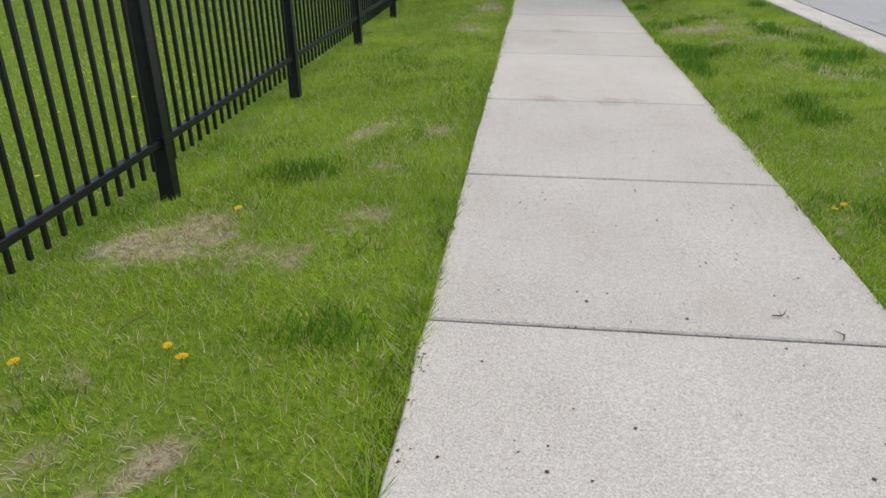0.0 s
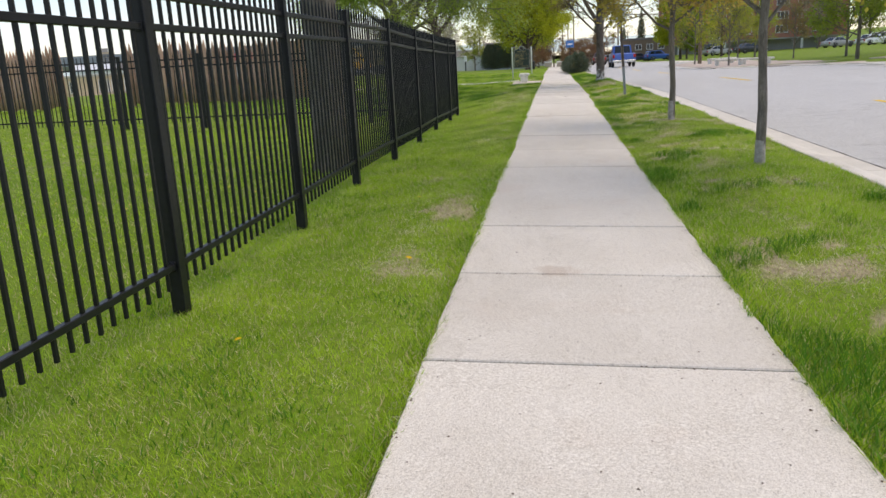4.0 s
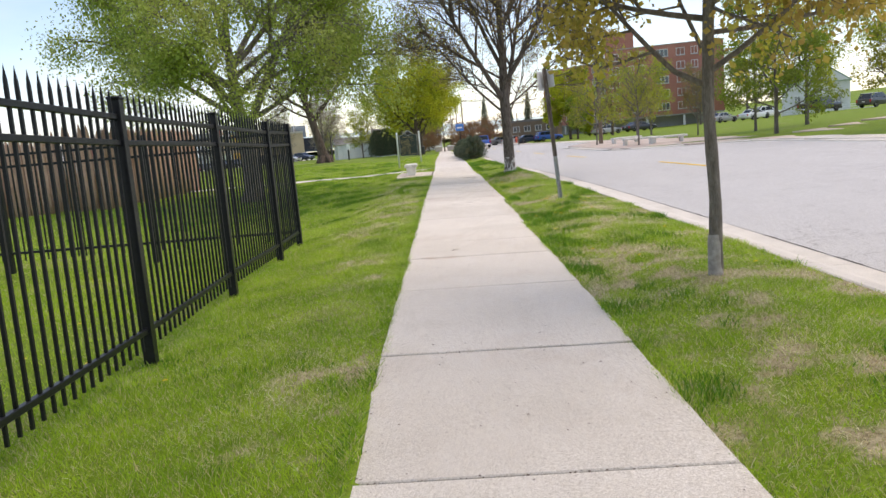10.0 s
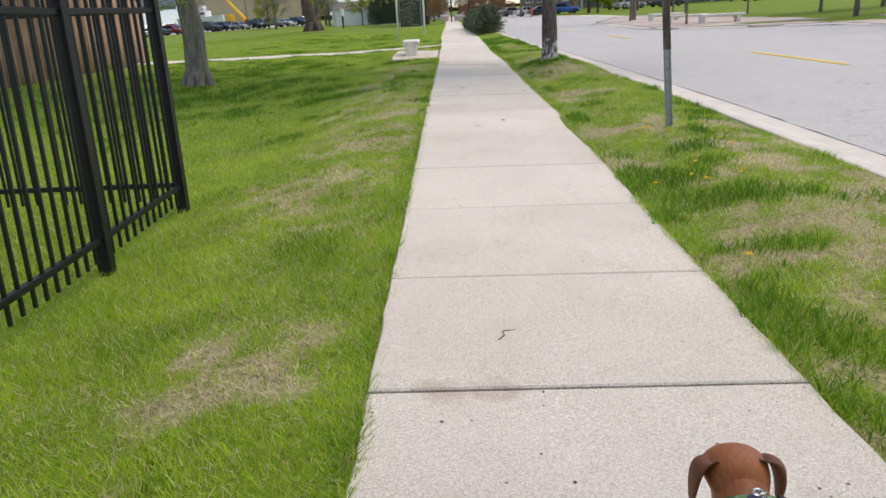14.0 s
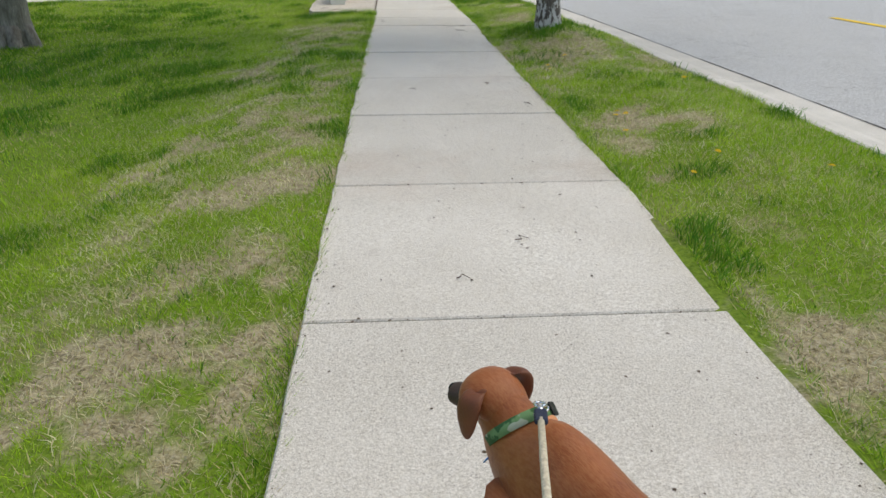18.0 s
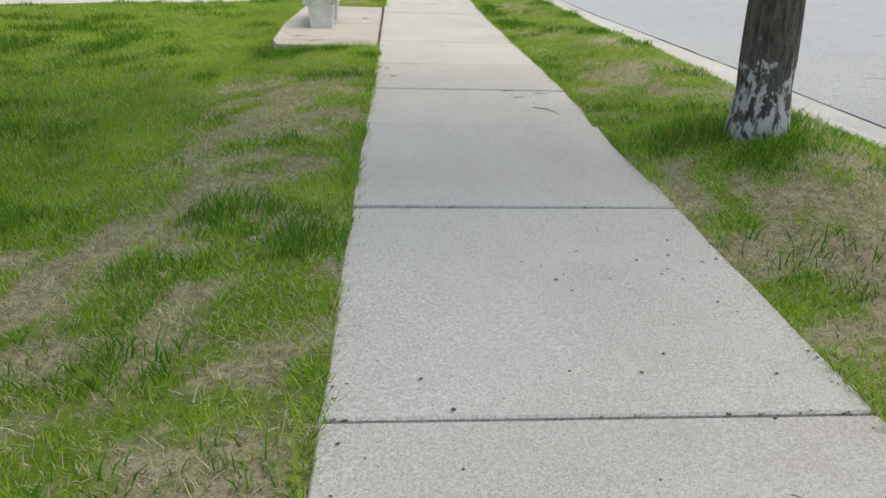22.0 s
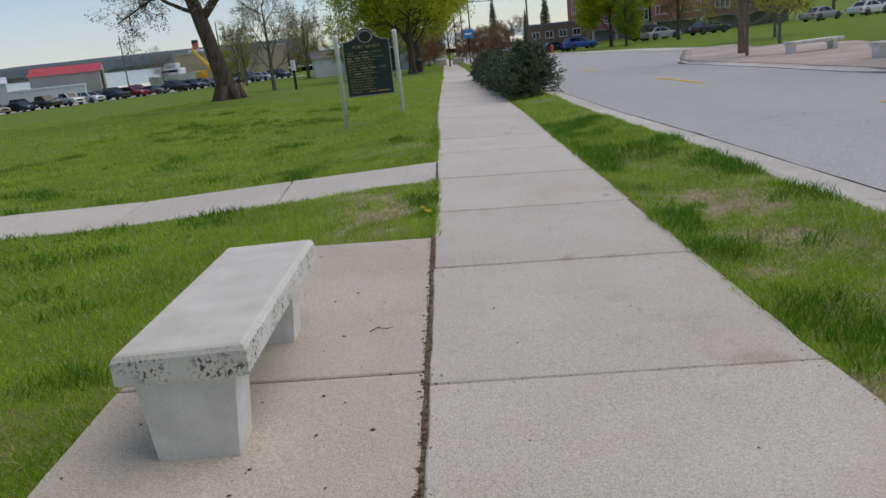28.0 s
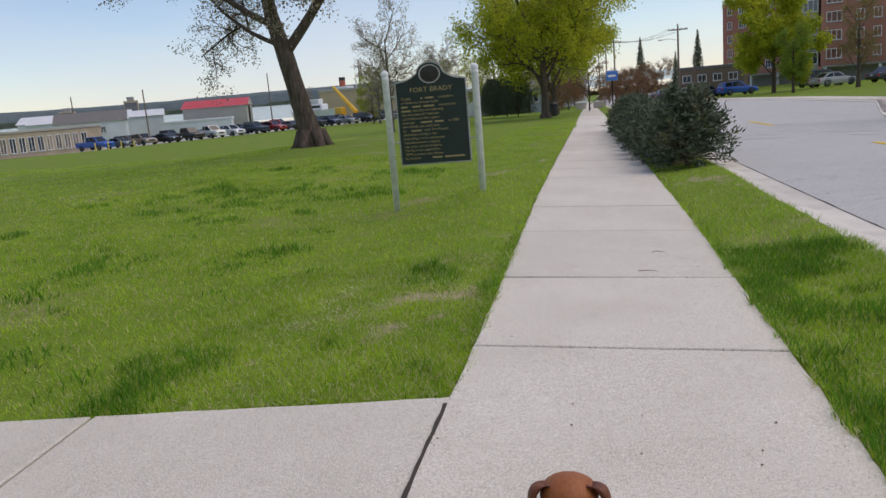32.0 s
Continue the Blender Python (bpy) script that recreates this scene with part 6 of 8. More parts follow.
def vehicle(name, kind, colour, m, label, group="", scale=1.0):
    """A car in parts; it drives along its own +y."""
    c, mat = CAR[kind], PAINTS[colour]
    th = thing(name, m, label, "truck" if kind == "pickup" else "car", group)
    part("body", loft([ring_of(*st) for st in c["body"]], 10), mat, th)
    (y0, w0, z0), (y1, w1, z1), (y2, w2, z2), (y3, w3, z3) = c["cab"]
    cab = Mesh()
    cab.v = [(-w0, y0, z0), (w0, y0, z0), (w1, y1, z1), (-w1, y1, z1), (w2, y2, z2), (-w2, y2, z2), (w3, y3, z3), (-w3, y3, z3)]
    cab.f = [(0, 1, 2, 3), (3, 2, 4, 5), (5, 4, 6, 7), (1, 6, 4, 2), (0, 3, 5, 7)]
    part("cabin", cab, mat, th)

    def pane(nm, quad, inset, push):
        q = [Vector(cab.v[i]) for i in quad]
        mid = sum(q, Vector()) / 4
        nrm = (q[1] - q[0]).cross(q[2] - q[0]).normalized()
        s = Mesh()
        s.v = [tuple(mid + (p - mid) * inset + nrm * push) for p in q] + [tuple(mid + (p - mid) * (inset * 0.97) + nrm * (push + 0.012)) for p in q]
        s.f = [(4, 5, 6, 7)] + [(j, (j + 1) % 4, (j + 1) % 4 + 4, j + 4) for j in range(4)]
        part(nm, s, GLASS, th)

    pane("rear_window", (0, 1, 2, 3), 0.84, 0.003)
    pane("windscreen", (6, 7, 5, 4), 0.88, 0.003)
    pane("side_window", (1, 6, 4, 2), 0.80, 0.003)
    pane("side_window", (7, 0, 3, 5), 0.80, 0.003)
    for sx in (-1, 1):
        ym = (y1 + y2) / 2 - 0.1
        zz = [(sx * (w0 + (w1 - w0) * 0.1), z0 + (z1 - z0) * 0.1), (sx * (w0 + (w1 - w0) * 0.92), z0 + (z1 - z0) * 0.92)]
        part("door_pillar", Mesh().tube([(zz[0][0] * 1.02, ym, zz[0][1]), (zz[1][0] * 1.03, ym, zz[1][1])], [0.035, 0.03], 5), mat, th)
        part("wing_mirror", Mesh().box(-0.09, 0.09, -0.05, 0.05, -0.06, 0.06, 0.02, pose(sx * (w3 + 0.22), y3 - 0.35, z3 + 0.12)), TRIM, th)
    L = c["L"] / 2
    zb = c["body"][1][3]
    part("rear_bumper", Mesh().box(-c["w"] + 0.04, c["w"] - 0.04, -L - 0.05, -L + 0.15, 0.42, 0.62, 0.03), CHROME if kind == "pickup" else mat, th)
    part("front_bumper", Mesh().box(-c["w"] + 0.06, c["w"] - 0.06, L - 0.16, L + 0.04, 0.36, 0.56, 0.03), mat, th)
    part("grille", Mesh().box(-0.42, 0.42, L - 0.1, L + 0.03, 0.60, 0.80, 0.02), TRIM, th)
    part("number_plate", Mesh().box(-0.16, 0.16, -L - 0.062, -L - 0.045, 0.66 if kind != "pickup" else 0.46, 0.76 if kind != "pickup" else 0.58, 0.003), PLATE, th)
    if kind == "pickup":
        part("tailgate", Mesh().box(-0.76, 0.76, -L - 0.015, -L + 0.05, 0.66, 1.14, 0.02), mat, th)
        part("load_bed", Mesh().box(-0.82, 0.82, -L + 0.1, -1.0, 1.165, 1.175), TRIM, th, "dark load bed liner")
    for sx in (-1, 1):
        part("tail_lamp", Mesh().box(-0.10, 0.08, -0.06, 0.06, -0.16, 0.14, 0.02, pose(sx * (c["w"] - 0.11), -L + 0.035, zb - 0.22)), TAIL, th)
        part("headlamp", Mesh().box(-0.16, 0.12, -0.08, 0.06, -0.07, 0.07, 0.02, pose(sx * (c["w"] - 0.22), L - 0.10, 0.70)), HEADL, th)
        for yy in c["wheels"]:
            wh = new("wheel")
            wh.parent = th
            wh.matrix_basis = pose(sx * (c["w"] - 0.10), yy, 0.352, 0, 90 * sx, 0)
            part("tyre", WHEEL_T, None, wh)
            part("rim", WHEEL_R, None, wh)
            part("wheel_arch", Mesh().tube([(sx * (c["w"] - 0.02), yy + 0.43 * math.cos(a), 0.36 + 0.43 * math.sin(a)) for a in [math.pi * k / 8 for k in range(9)]], [0.045] * 9, 5), TRIM, th)
    if scale != 1.0:
        th.scale = (scale, scale, scale)
    return th


def parked(kind, colour, x, y, heading, label, z=None, group="parked cars"):
    return vehicle("parked_" + ("truck" if kind == "pickup" else "car"), kind, colour, pose(x, y, gz(x, y) + 0.03 if z is None else z, 0, 0, heading), label, group)


blue_truck = vehicle("pickup_truck", "pickup", "blue", pose(5.8, 27, -0.1), "bright blue pickup truck driving away along the street")
dark_suv = vehicle("suv_car", "suv", "maroon", pose(6.2, 53, -0.3), "dark maroon suv driving away along the street")
# cars across the street, before the flats
parked("suv", "blue", 17.8, 145.4, -75, "bright blue suv parked across the street")
parked("sedan", "white", 12.5, 149.0, -78, "white car parked in the row across the street")
parked("sedan", "grey", 10.4, 153.2, -78, "grey car parked in the row across the street")
parked("suv", "white", 8.0, 158.0, -78, "white suv parked in the row across the street")
parked("sedan", "navy", 14.7, 147.2, -76, "navy car parked beside a blue suv")
parked("van", "navy", 25.1, 137.6, -70, "dark blue van parked before the flats")
parked("sedan", "silver", 24.9, 131.6, -68, "silver sedan parked before the flats")
parked("sedan", "black", 27.7, 123.2, -68, "dark sedan parked by the lawn edge")
parked("sedan", "silver", 39.0, 121.8, -62, "silver car parked on the upper drive")
parked("sedan", "white", 42.5, 119.2, -62, "white car parked on the upper drive")
parked("suv", "white", 45.8, 123.5, -62, "white suv parked on the upper drive")
parked("pickup", "black", 45.0, 106.0, -62, "black pickup parked on the upper drive")
parked("suv", "black", 50.0, 103.0, -62, "black suv parked on the upper drive")
# the row by the shore
row = [("pickup", "blue"), ("sedan", "grey"), ("suv", "tan"), ("sedan", "black"), ("pickup", "black"), ("pickup", "white"), ("suv", "white"), ("pickup", "navy"), ("suv", "red"), ("sedan", "grey"), ("pickup", "black"), ("suv", "navy"), ("sedan", "silver"), ("suv", "black"), ("pickup", "grey"), ("sedan", "white"), ("suv", "navy")]
for i, (k, c) in enumerate(row):
    u = i / 16
    x, y = -67.5 + 38 * u, 140.5 + 34 * u
    parked(k, c, x, y, -112 + random.uniform(-12, 8), "%s %s parked in the row below the lawn" % (dict(navy="dark blue").get(c, c), dict(sedan="car").get(k, k + " truck" if k == "pickup" else k)), group="cars parked by the shore")
for i in range(10):
    x, y = -76 + 4.6 * i, 150.5 + 3.9 * i
    parked(["sedan", "suv", "pickup"][i % 3], ["white", "grey", "navy", "silver", "black", "red"][i % 6], x, y, -100 + random.uniform(-10, 10), "car in the second parked row by the shore", group="cars parked by the shore")

# ---- plaza, flats, shore and distance ----
PAVER = Mat("plaza_paving", 0.9, spec=0.25)
pc = PAVER.mix(PAVER.ramp(PAVER.noise(0.6, 4), 0.3, 0.7), (0.52, 0.42, 0.36), (0.62, 0.54, 0.48))
PAVER.color(PAVER.mix(1.0, pc, PAVER.ramp(PAVER.rnd, 0, 1, 0.88, 1.1), "MULTIPLY"))
PAVER.bump(PAVER.noise(90, 2), 0.3, 0.004)
PAVER = PAVER.m
plaza = setting("plaza", Mesh().box(12, 12.4, 60, 60.4, -1.6, -1.5), PAVER, "pinkish paved plaza with benches across the street", "plaza")
yy = 46.0
while yy < 84:
    x0 = far_kerb(yy + 1) + 0.34
    xx = x0
    while xx < (18.2 if 52 < yy < 76 else x0 + 1.8):
        w = 1.5
        part("paving_slab", Mesh().box(0.006, w - 0.006, 0.006, 1.994, -0.25, 0.0, 0.006), PAVER, plaza, at=pose(xx, yy, dz(yy) - 0.0 + 0.02, slope_deg(yy + 1), 0, 0))
        xx += w
    yy += 2.0
far_walk = setting("far_walk", Mesh().box(15, 15.3, 40, 40.3, -1.6, -1.5), CONCRETE, "pale concrete walk along the far side of the street", "sidewalk")
for k in range(34):
    yy = 8 + k * 3.0 if k < 13 else 84 + (k - 13) * 4.0
    ln = 3.0 if k < 13 else 4.0
    x0 = far_kerb(yy) + 0.34
    part("concrete_slab", Mesh().box(0, 1.6, 0.006, ln - 0.006, -0.2, 0.015, 0.006), CONCRETE, far_walk, at=pose(x0, yy, dz(yy) + 0.004, slope_deg(yy + ln / 2), 0, 0))
for k in range(9):
    xx, yy = 18.2 + k * 2.8, 50.5 + k * 2.0
    part("concrete_slab", Mesh().box(-1.5, 1.5, 0, 2.9, -0.2, 0.02, 0.006), PAVER, far_walk, at=pose(xx, yy, gz(xx, yy) + 0.03, 0, 0, -52))
for x, y, r in ((12.1, 65.1, -74), (11.2, 57.7, -85), (12.3, 56.1, -88)):
    bench(pose(x, y, dz(y) + 0.02, 0, 0, r), 2.1, 0.5, "pale concrete bench on the plaza across the street", "plaza benches")

# five-storey brick flats
BRICK = Mat("red_brick", 0.9, spec=0.2)
bk = BRICK.mix(BRICK.ramp(BRICK.noise(0.25, 4), 0.3, 0.7), (0.40, 0.17, 0.13), (0.50, 0.23, 0.18))
bk = BRICK.mix(BRICK.ramp(BRICK.noise(14, 2, stretch=(1, 1, 3)), 0.45, 0.6, 0, 0.35), bk, (0.30, 0.12, 0.09))
BRICK.color(bk)
BRICK.bump(BRICK.noise(20, 2, stretch=(1, 1, 3)), 0.2, 0.02)
BRICK = BRICK.m
CONC_DARK = plain("grey_concrete", (0.34, 0.33, 0.31), 0.9, scale=0.8)
WINFRAME = plain("white_window_frame", (0.72, 0.72, 0.70), 0.6, scale=2)
PANE = Mat("window_pane", 0.05, spec=0.7)
PANE.color(PANE.mix(PANE.ramp(PANE.rnd, 0, 1), (0.035, 0.05, 0.065), (0.11, 0.13, 0.15)))
PANE = PANE.m
ROOF = plain("flat_roof", (0.16, 0.15, 0.14), 0.95, scale=0.5)
CURTAIN = plain("pale_window_curtain", (0.45, 0.45, 0.42), 0.9, scale=1.0)


def window(parent, w, h, at, bars=1):
    win = new("window")
    win.parent = parent
    win.matrix_basis = at
    f = Mesh()
    t, d = 0.09, 0.10
    f.box(-w / 2, w / 2, -0.06, d, 0, t).box(-w / 2, w / 2, -0.06, d, h - t, h).box(-w / 2, -w / 2 + t, -0.05, d, t, h - t).box(w / 2 - t, w / 2, -0.05, d, t, h - t)
    for k in range(bars):
        x = -w / 2 + w * (k + 1) / (bars + 1)
        f.box(x - 0.04, x + 0.04, -0.03, d, t, h - t)
    part("window_frame", f, WINFRAME, win)
    part("pane", Mesh().box(-w / 2 + t, w / 2 - t, 0.02, 0.04, t, h - t), PANE, win)
    part("sill", Mesh().box(-w / 2 - 0.08, w / 2 + 0.08, -0.14, 0.02, -0.1, 0.0, 0.01), CONC_DARK, win)
    if random.random() < 0.45:
        part("curtain", Mesh().box(-w / 2 + t, -w / 2 + t + (w - 2 * t) * random.uniform(0.25, 0.6), 0.05, 0.07, t, h - t), CURTAIN, win)


def flats(origin, heading, length, depth, floors, fh, ground_h, label, cols, tower=None):
    """A slab block on a low open ground floor; its face looks along -y of its own frame."""
    th = thing("apartment_block", pose(*origin, 0, 0, heading), label, "building")
    H = ground_h + floors * fh
    part("wall", Mesh().box(0, length, 0, depth, ground_h, H + 0.5, 0.05), BRICK, th, "red brick wall")
    part("ground_floor", Mesh().box(1.2, length - 1.2, 2.2, depth - 1, -1.5, ground_h), CONC_DARK, th, "recessed shaded ground floor")
    part("parapet", Mesh().box(-0.08, length + 0.08, -0.08, depth + 0.08, H + 0.5, H + 0.66, 0.03), CONC_DARK, th)
    part("roof", Mesh().box(0.3, length - 0.3, 0.3, depth - 0.3, H + 0.40, H + 0.53), ROOF, th)
    n = int(length / 5.4)
    for k in range(n + 1):
        part("column", Mesh().box(-0.2, 0.2, 0, 0.4, -1.5, ground_h, 0.02, pose(0.6 + k * (length - 1.2) / n, 0.1, 0)), WINFRAME, th, "white column")
    part("soffit", Mesh().box(0.1, length - 0.1, 0.05, 2.6, ground_h - 0.25, ground_h - 0.004), CONC_DARK, th)
    for fl in range(floors):
        for x, w in cols:
            window(th, w, 1.35, pose(x, -0.02, ground_h + fl * fh + 0.85), 2 if w > 1.6 else 1)
    if tower:
        x0, x1, z1 = tower
        part("stair_tower", Mesh().box(x0, x1, 1.0, depth - 2, H + 0.5, z1, 0.05), BRICK, th, "red brick roof tower")
        part("vent", Mesh().box(x0 + 1, x0 + 2, 3, 4, z1, z1 + 0.9, 0.05), CONC_DARK, th)
    return th


flats((30.8, 158.4, -0.7), -13.0, 20.8, 14.0, 5, 2.40, 1.6, "five-storey red brick apartment block with white windows", [(1.6, 1.9), (4.7, 1.0), (6.7, 1.0), (10.2, 2.1), (13.4, 1.5), (15.8, 1.2)], (-0.1, 5.3, 17.2))
flats((23.6, 191.9, -1.2), -57.0, 19.0, 13.0, 5, 2.35, 1.6, "long wing of red brick flats with rows of windows", [(1.8 + 3.0 * k, 1.7 if k % 2 else 1.1) for k in range(6)])
glass = thing("stair_hall", pose(28.7, 159.6, -0.7, 0, 0, -13), "glazed stair hall between the brick wings", "building")
part("wall", Mesh().box(0, 2.1, 0, 8, 0, 13.6, 0.04), CONC_DARK, glass)
for k in range(5):
    window(glass, 1.9, 1.6, pose(1.05, -0.03, 1.9 + 2.3 * k), 2)

# low brown building further along the street
WOODB = plain("brown_cladding", (0.20, 0.14, 0.10), 0.85, scale=1.2)
SHING = plain("grey_shingle", (0.17, 0.16, 0.155), 0.95, scale=1.5)
SIDING = plain("white_siding", (0.70, 0.71, 0.72), 0.75, scale=1.0)
BLUESID = plain("blue_grey_siding", (0.36, 0.42, 0.48), 0.8, scale=1.0)
TANW = plain("tan_brick_wall", (0.47, 0.38, 0.26), 0.9, vary=0.18, scale=0.9)
WHITEW = plain("white_metal_wall", (0.68, 0.70, 0.72), 0.6, scale=0.3)
REDROOF = plain("red_metal_roof", (0.56, 0.05, 0.06), 0.5, scale=0.4)
GREYW = plain("grey_metal_wall", (0.42, 0.40, 0.36), 0.7, scale=0.3)
GREENR = plain("green_roof", (0.16, 0.30, 0.25), 0.8, scale=0.6)


def house(name, m, w, d, h, roof_h, wall, roof, label, wins=(), gable_x=True, flat=False, category="house"):
    th = thing(name, m, label, category)
    part("wall", Mesh().box(-w / 2, w / 2, -d / 2, d / 2, -1.5, h, 0.03), wall, th)
    if flat:
        part("roof", Mesh().box(-w / 2 - 0.15, w / 2 + 0.15, -d / 2 - 0.15, d / 2 + 0.15, h, h + roof_h, 0.04), roof, th)
    else:
        o = 0.35
        if gable_x:
            part("roof", Mesh().prism([(-d / 2 - o, h - 0.1), (d / 2 + o, h - 0.1), (0, h + roof_h)], 0, -w / 2 - o, w / 2 + o), roof, th)
            part("gable", Mesh().prism([(-d / 2 + 0.05, h - 0.02), (d / 2 - 0.05, h - 0.02), (0, h + roof_h - 0.25)], 0, -w / 2 - o - 0.01, w / 2 + o + 0.01), wall, th)
        else:
            part("roof", Mesh().prism([(-w / 2 - o, h - 0.1), (w / 2 + o, h - 0.1), (0, h + roof_h)][::-1], 1, -d / 2 - o, d / 2 + o), roof, th)
            part("gable", Mesh().prism([(-w / 2 + 0.05, h - 0.02), (w / 2 - 0.05, h - 0.02), (0, h + roof_h - 0.25)][::-1], 1, -d / 2 - o - 0.01, d / 2 + o + 0.01), wall, th)
    for x, z, ww, hh in wins:
        window(th, ww, hh, pose(x, -d / 2 - 0.02, z), 1)
    return th


house("brown_building", pose(19.0, 172.0, -1.0, 0, 0, -14), 9.5, 9, 2.9, 0.4, WOODB, SHING, "low brown clad building with flat roof", [(-3.4 + 2.2 * k, 1.0, 1.3, 1.1) for k in range(4)], flat=True, category="building")
house("white_house", pose(56.4, 131.0, -0.6, 0, 0, -25), 9, 9, 4.4, 3.4, SIDING, GREENR, "white clapboard house with green roof", [(-2.4, 1.2, 0.9, 1.4), (0.4, 1.2, 1.8, 1.5), (3.0, 1.2, 0.9, 1.4)], gable_x=False)
fen = thing("white_rail_fence", pose(45.0, 116.5, gz(45, 116.5), 0, 0, -25), "white rail fence by the upper drive", "fence")
for k in range(7):
    part("post", Mesh().box(-0.06, 0.06, -0.06, 0.06, 0, 1.0, 0.01, pose(k * 1.8, 0, 0)), WHITEP, fen)
for z in (0.35, 0.65, 0.93):
    part("rail", Mesh().box(0, 10.8, -0.03, 0.03, z - 0.05, z + 0.05), WHITEP, fen)
# garages and houses beyond the maples
gar = house("garage", pose(-15.0, 152.0, -1.9, 0, 0, 12), 9, 8, 2.7, 1.0, SIDING, SHING, "white garage with two wide doors and dark roof", [], gable_x=True, category="garage")
for sx in (-2.1, 2.1):
    d = Mesh().box(sx - 1.6, sx + 1.6, -4.06, -4.0, 0, 2.1, 0.01)
    dr = part("garage_door", d, WHITEW, gar)
    for k in range(4):
        part("door_panel", Mesh().box(sx - 1.5, sx + 1.5, -4.08, -4.055, 0.06 + k * 0.51, 0.53 + k * 0.51, 0.01), WHITEW, gar)
house("blue_house", pose(-8.5, 146.0, -1.7, 0, 0, 5), 7, 7, 2.9, 1.6, BLUESID, SHING, "small blue-grey house beyond the maples", [(-1.8, 1.1, 1.0, 1.2), (1.2, 1.1, 1.4, 1.2)])
house("white_house", pose(-5.4, 168.0, -1.9, 0, 0, 8), 9, 8, 3.4, 2.2, SIDING, SHING, "white house behind the trees", [(-2.6, 1.1, 1.1, 1.3), (0.2, 1.1, 1.1, 1.3), (2.8, 1.1, 1.1, 1.3)])

# shore buildings
tan = house("tan_brick_building", pose(-85.2, 140.5, -2.7, 0, 0, 62), 26, 18, 3.6, 0.35, TANW, GREYW, "low tan brick building with white-framed windows", [(-11 + 2.2 * k, 1.0, 0.9, 2.0) for k in range(2)] + [(-3.5 + 1.25 * k, 0.9, 0.9, 2.1) for k in range(12)], flat=True, category="building")
hall = house("red_roof_hall", pose(-76.2, 196.0, -1.4, 0, 0, 20), 12.5, 13, 4.2, 1.5, GREYW, REDROOF, "long grey boat hall with red metal roof", [], category="hall")
part("door", Mesh().box(6.6, 6.68, -2.6, 2.6, 0, 4.0, 0.02), CONC_DARK, hall, "wide grey door in the gable")
house("white_shed", pose(-75.0, 184.5, -1.5, 0, 0, 20), 13, 4, 1.7, 0.4, WHITEW, WHITEW, "low white lean-to shed before the boat hall", [], flat=True, category="shed")
house("white_shed", pose(-104.0, 196.0, -1.4, 0, 0, 30), 26, 16, 3.6, 1.3, WHITEW, WHITEW, "white metal shed by the shore", [], category="shed")
house("white_shed", pose(-92.0, 176.0, -1.4, 0, 0, 30), 12, 9, 3.2, 1.8, WHITEW, SHING, "white shed with dark pitched roof", [(-3, 1, 1, 1.2), (2, 1, 1, 1.2)], category="shed")
house("white_hall", pose(-122.0, 214.0, -1.6, 0, 0, 30), 24, 18, 4.2, 1.6, WHITEW, WHITEW, "tall white metal hall near the water", [], category="hall")
house("tan_warehouse", pose(-60.5, 262.0, -1.7, 0, 0, 14), 30, 16, 6.5, 0.6, plain("tan_metal_wall", (0.46, 0.36, 0.25), 0.8, scale=0.3), GREYW, "long tan warehouse behind the parked cars", [], flat=True, category="warehouse")
for x, y, w, h in ((-476, 800, 14, 22), (-575, 830, 16, 17)):
    hr = thing("tower_block", pose(x, y, 1, 0, 0, 30), "distant pale tower block above the trees", "building", "distant tower blocks")
    part("wall", Mesh().box(-w / 2, w / 2, -w / 2, w / 2, 0, h, 0.2), TANW, hr)
    part("roof", Mesh().box(-w / 4, w / 4, -w / 4, w / 4, h, h + 4, 0.2), CONC_DARK, hr)
    for r in range(8):
        part("window_band", Mesh().box(-w / 2 + 1, w / 2 - 1, -w / 2 - 0.15, -w / 2 + 0.1, 6 + r * (h - 8) / 8, 7.6 + r * (h - 8) / 8), PANE, hr)

# lot surface under the parked row, bollards
lot = Mesh()
NL = 14
for i in range(NL + 1):
    u = i / NL
    x, y = -86 + 62 * u, 124 + 56 * u
    for k in range(4):
        px, py = x - 9 * k * 0.66, y + 9 * k * 0.75
        lot.v.append((px, py, gz(px, py) + 0.03))
for i in range(NL):
    for k in range(3):
        a = i * 4 + k
        lot.f.append((a, a + 4, a + 5, a + 1)[::-1])
setting("parking_lot", lot, ASPHALT, "grey asphalt parking lot below the lawn", "parking")
BOLL = plain("yellow_bollard", (0.72, 0.56, 0.12), 0.6)
for k in range(4):
    x, y = -65.8 + 1.3 * k, 138.0 + 1.0 * k
    b = thing("bollard", pose(x, y, gz(x, y)), "pale yellow steel bollard at the lot edge", "bollard", "bollards at the lot")
    part("post", Mesh().lathe([(0.09, -0.1), (0.09, 1.0), (0.06, 1.06), (0, 1.08)], 10), BOLL, b)

# the river, the far shore and its hills
WATER = Mat("river_water", 0.12, spec=0.5)
WATER.color((0.10, 0.16, 0.20))
WATER.bump(WATER.noise(0.25, 4, stretch=(1, 0.4, 1)), 0.25, 0.4)
wat = Mesh()
wat.v = [(-2600, 150, -1.5), (-130, 240, -1.5), (-40, 275, -1.3), (300, 900, 6.0), (600, 2600, 25.0), (-2600, 2600, 25.0)]
wat.f = [(0, 1, 2, 3, 4, 5)]
setting("river", wat, WATER.m, "wide blue-grey river beyond the shore", "river")
# distance haze is mixed into the woods' colour as blue-grey
HILL = Mat("far_hill_woods_hazed", 1.0, spec=0.0)
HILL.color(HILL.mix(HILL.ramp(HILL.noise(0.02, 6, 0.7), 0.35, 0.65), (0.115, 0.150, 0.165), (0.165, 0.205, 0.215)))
hill = Mesh()
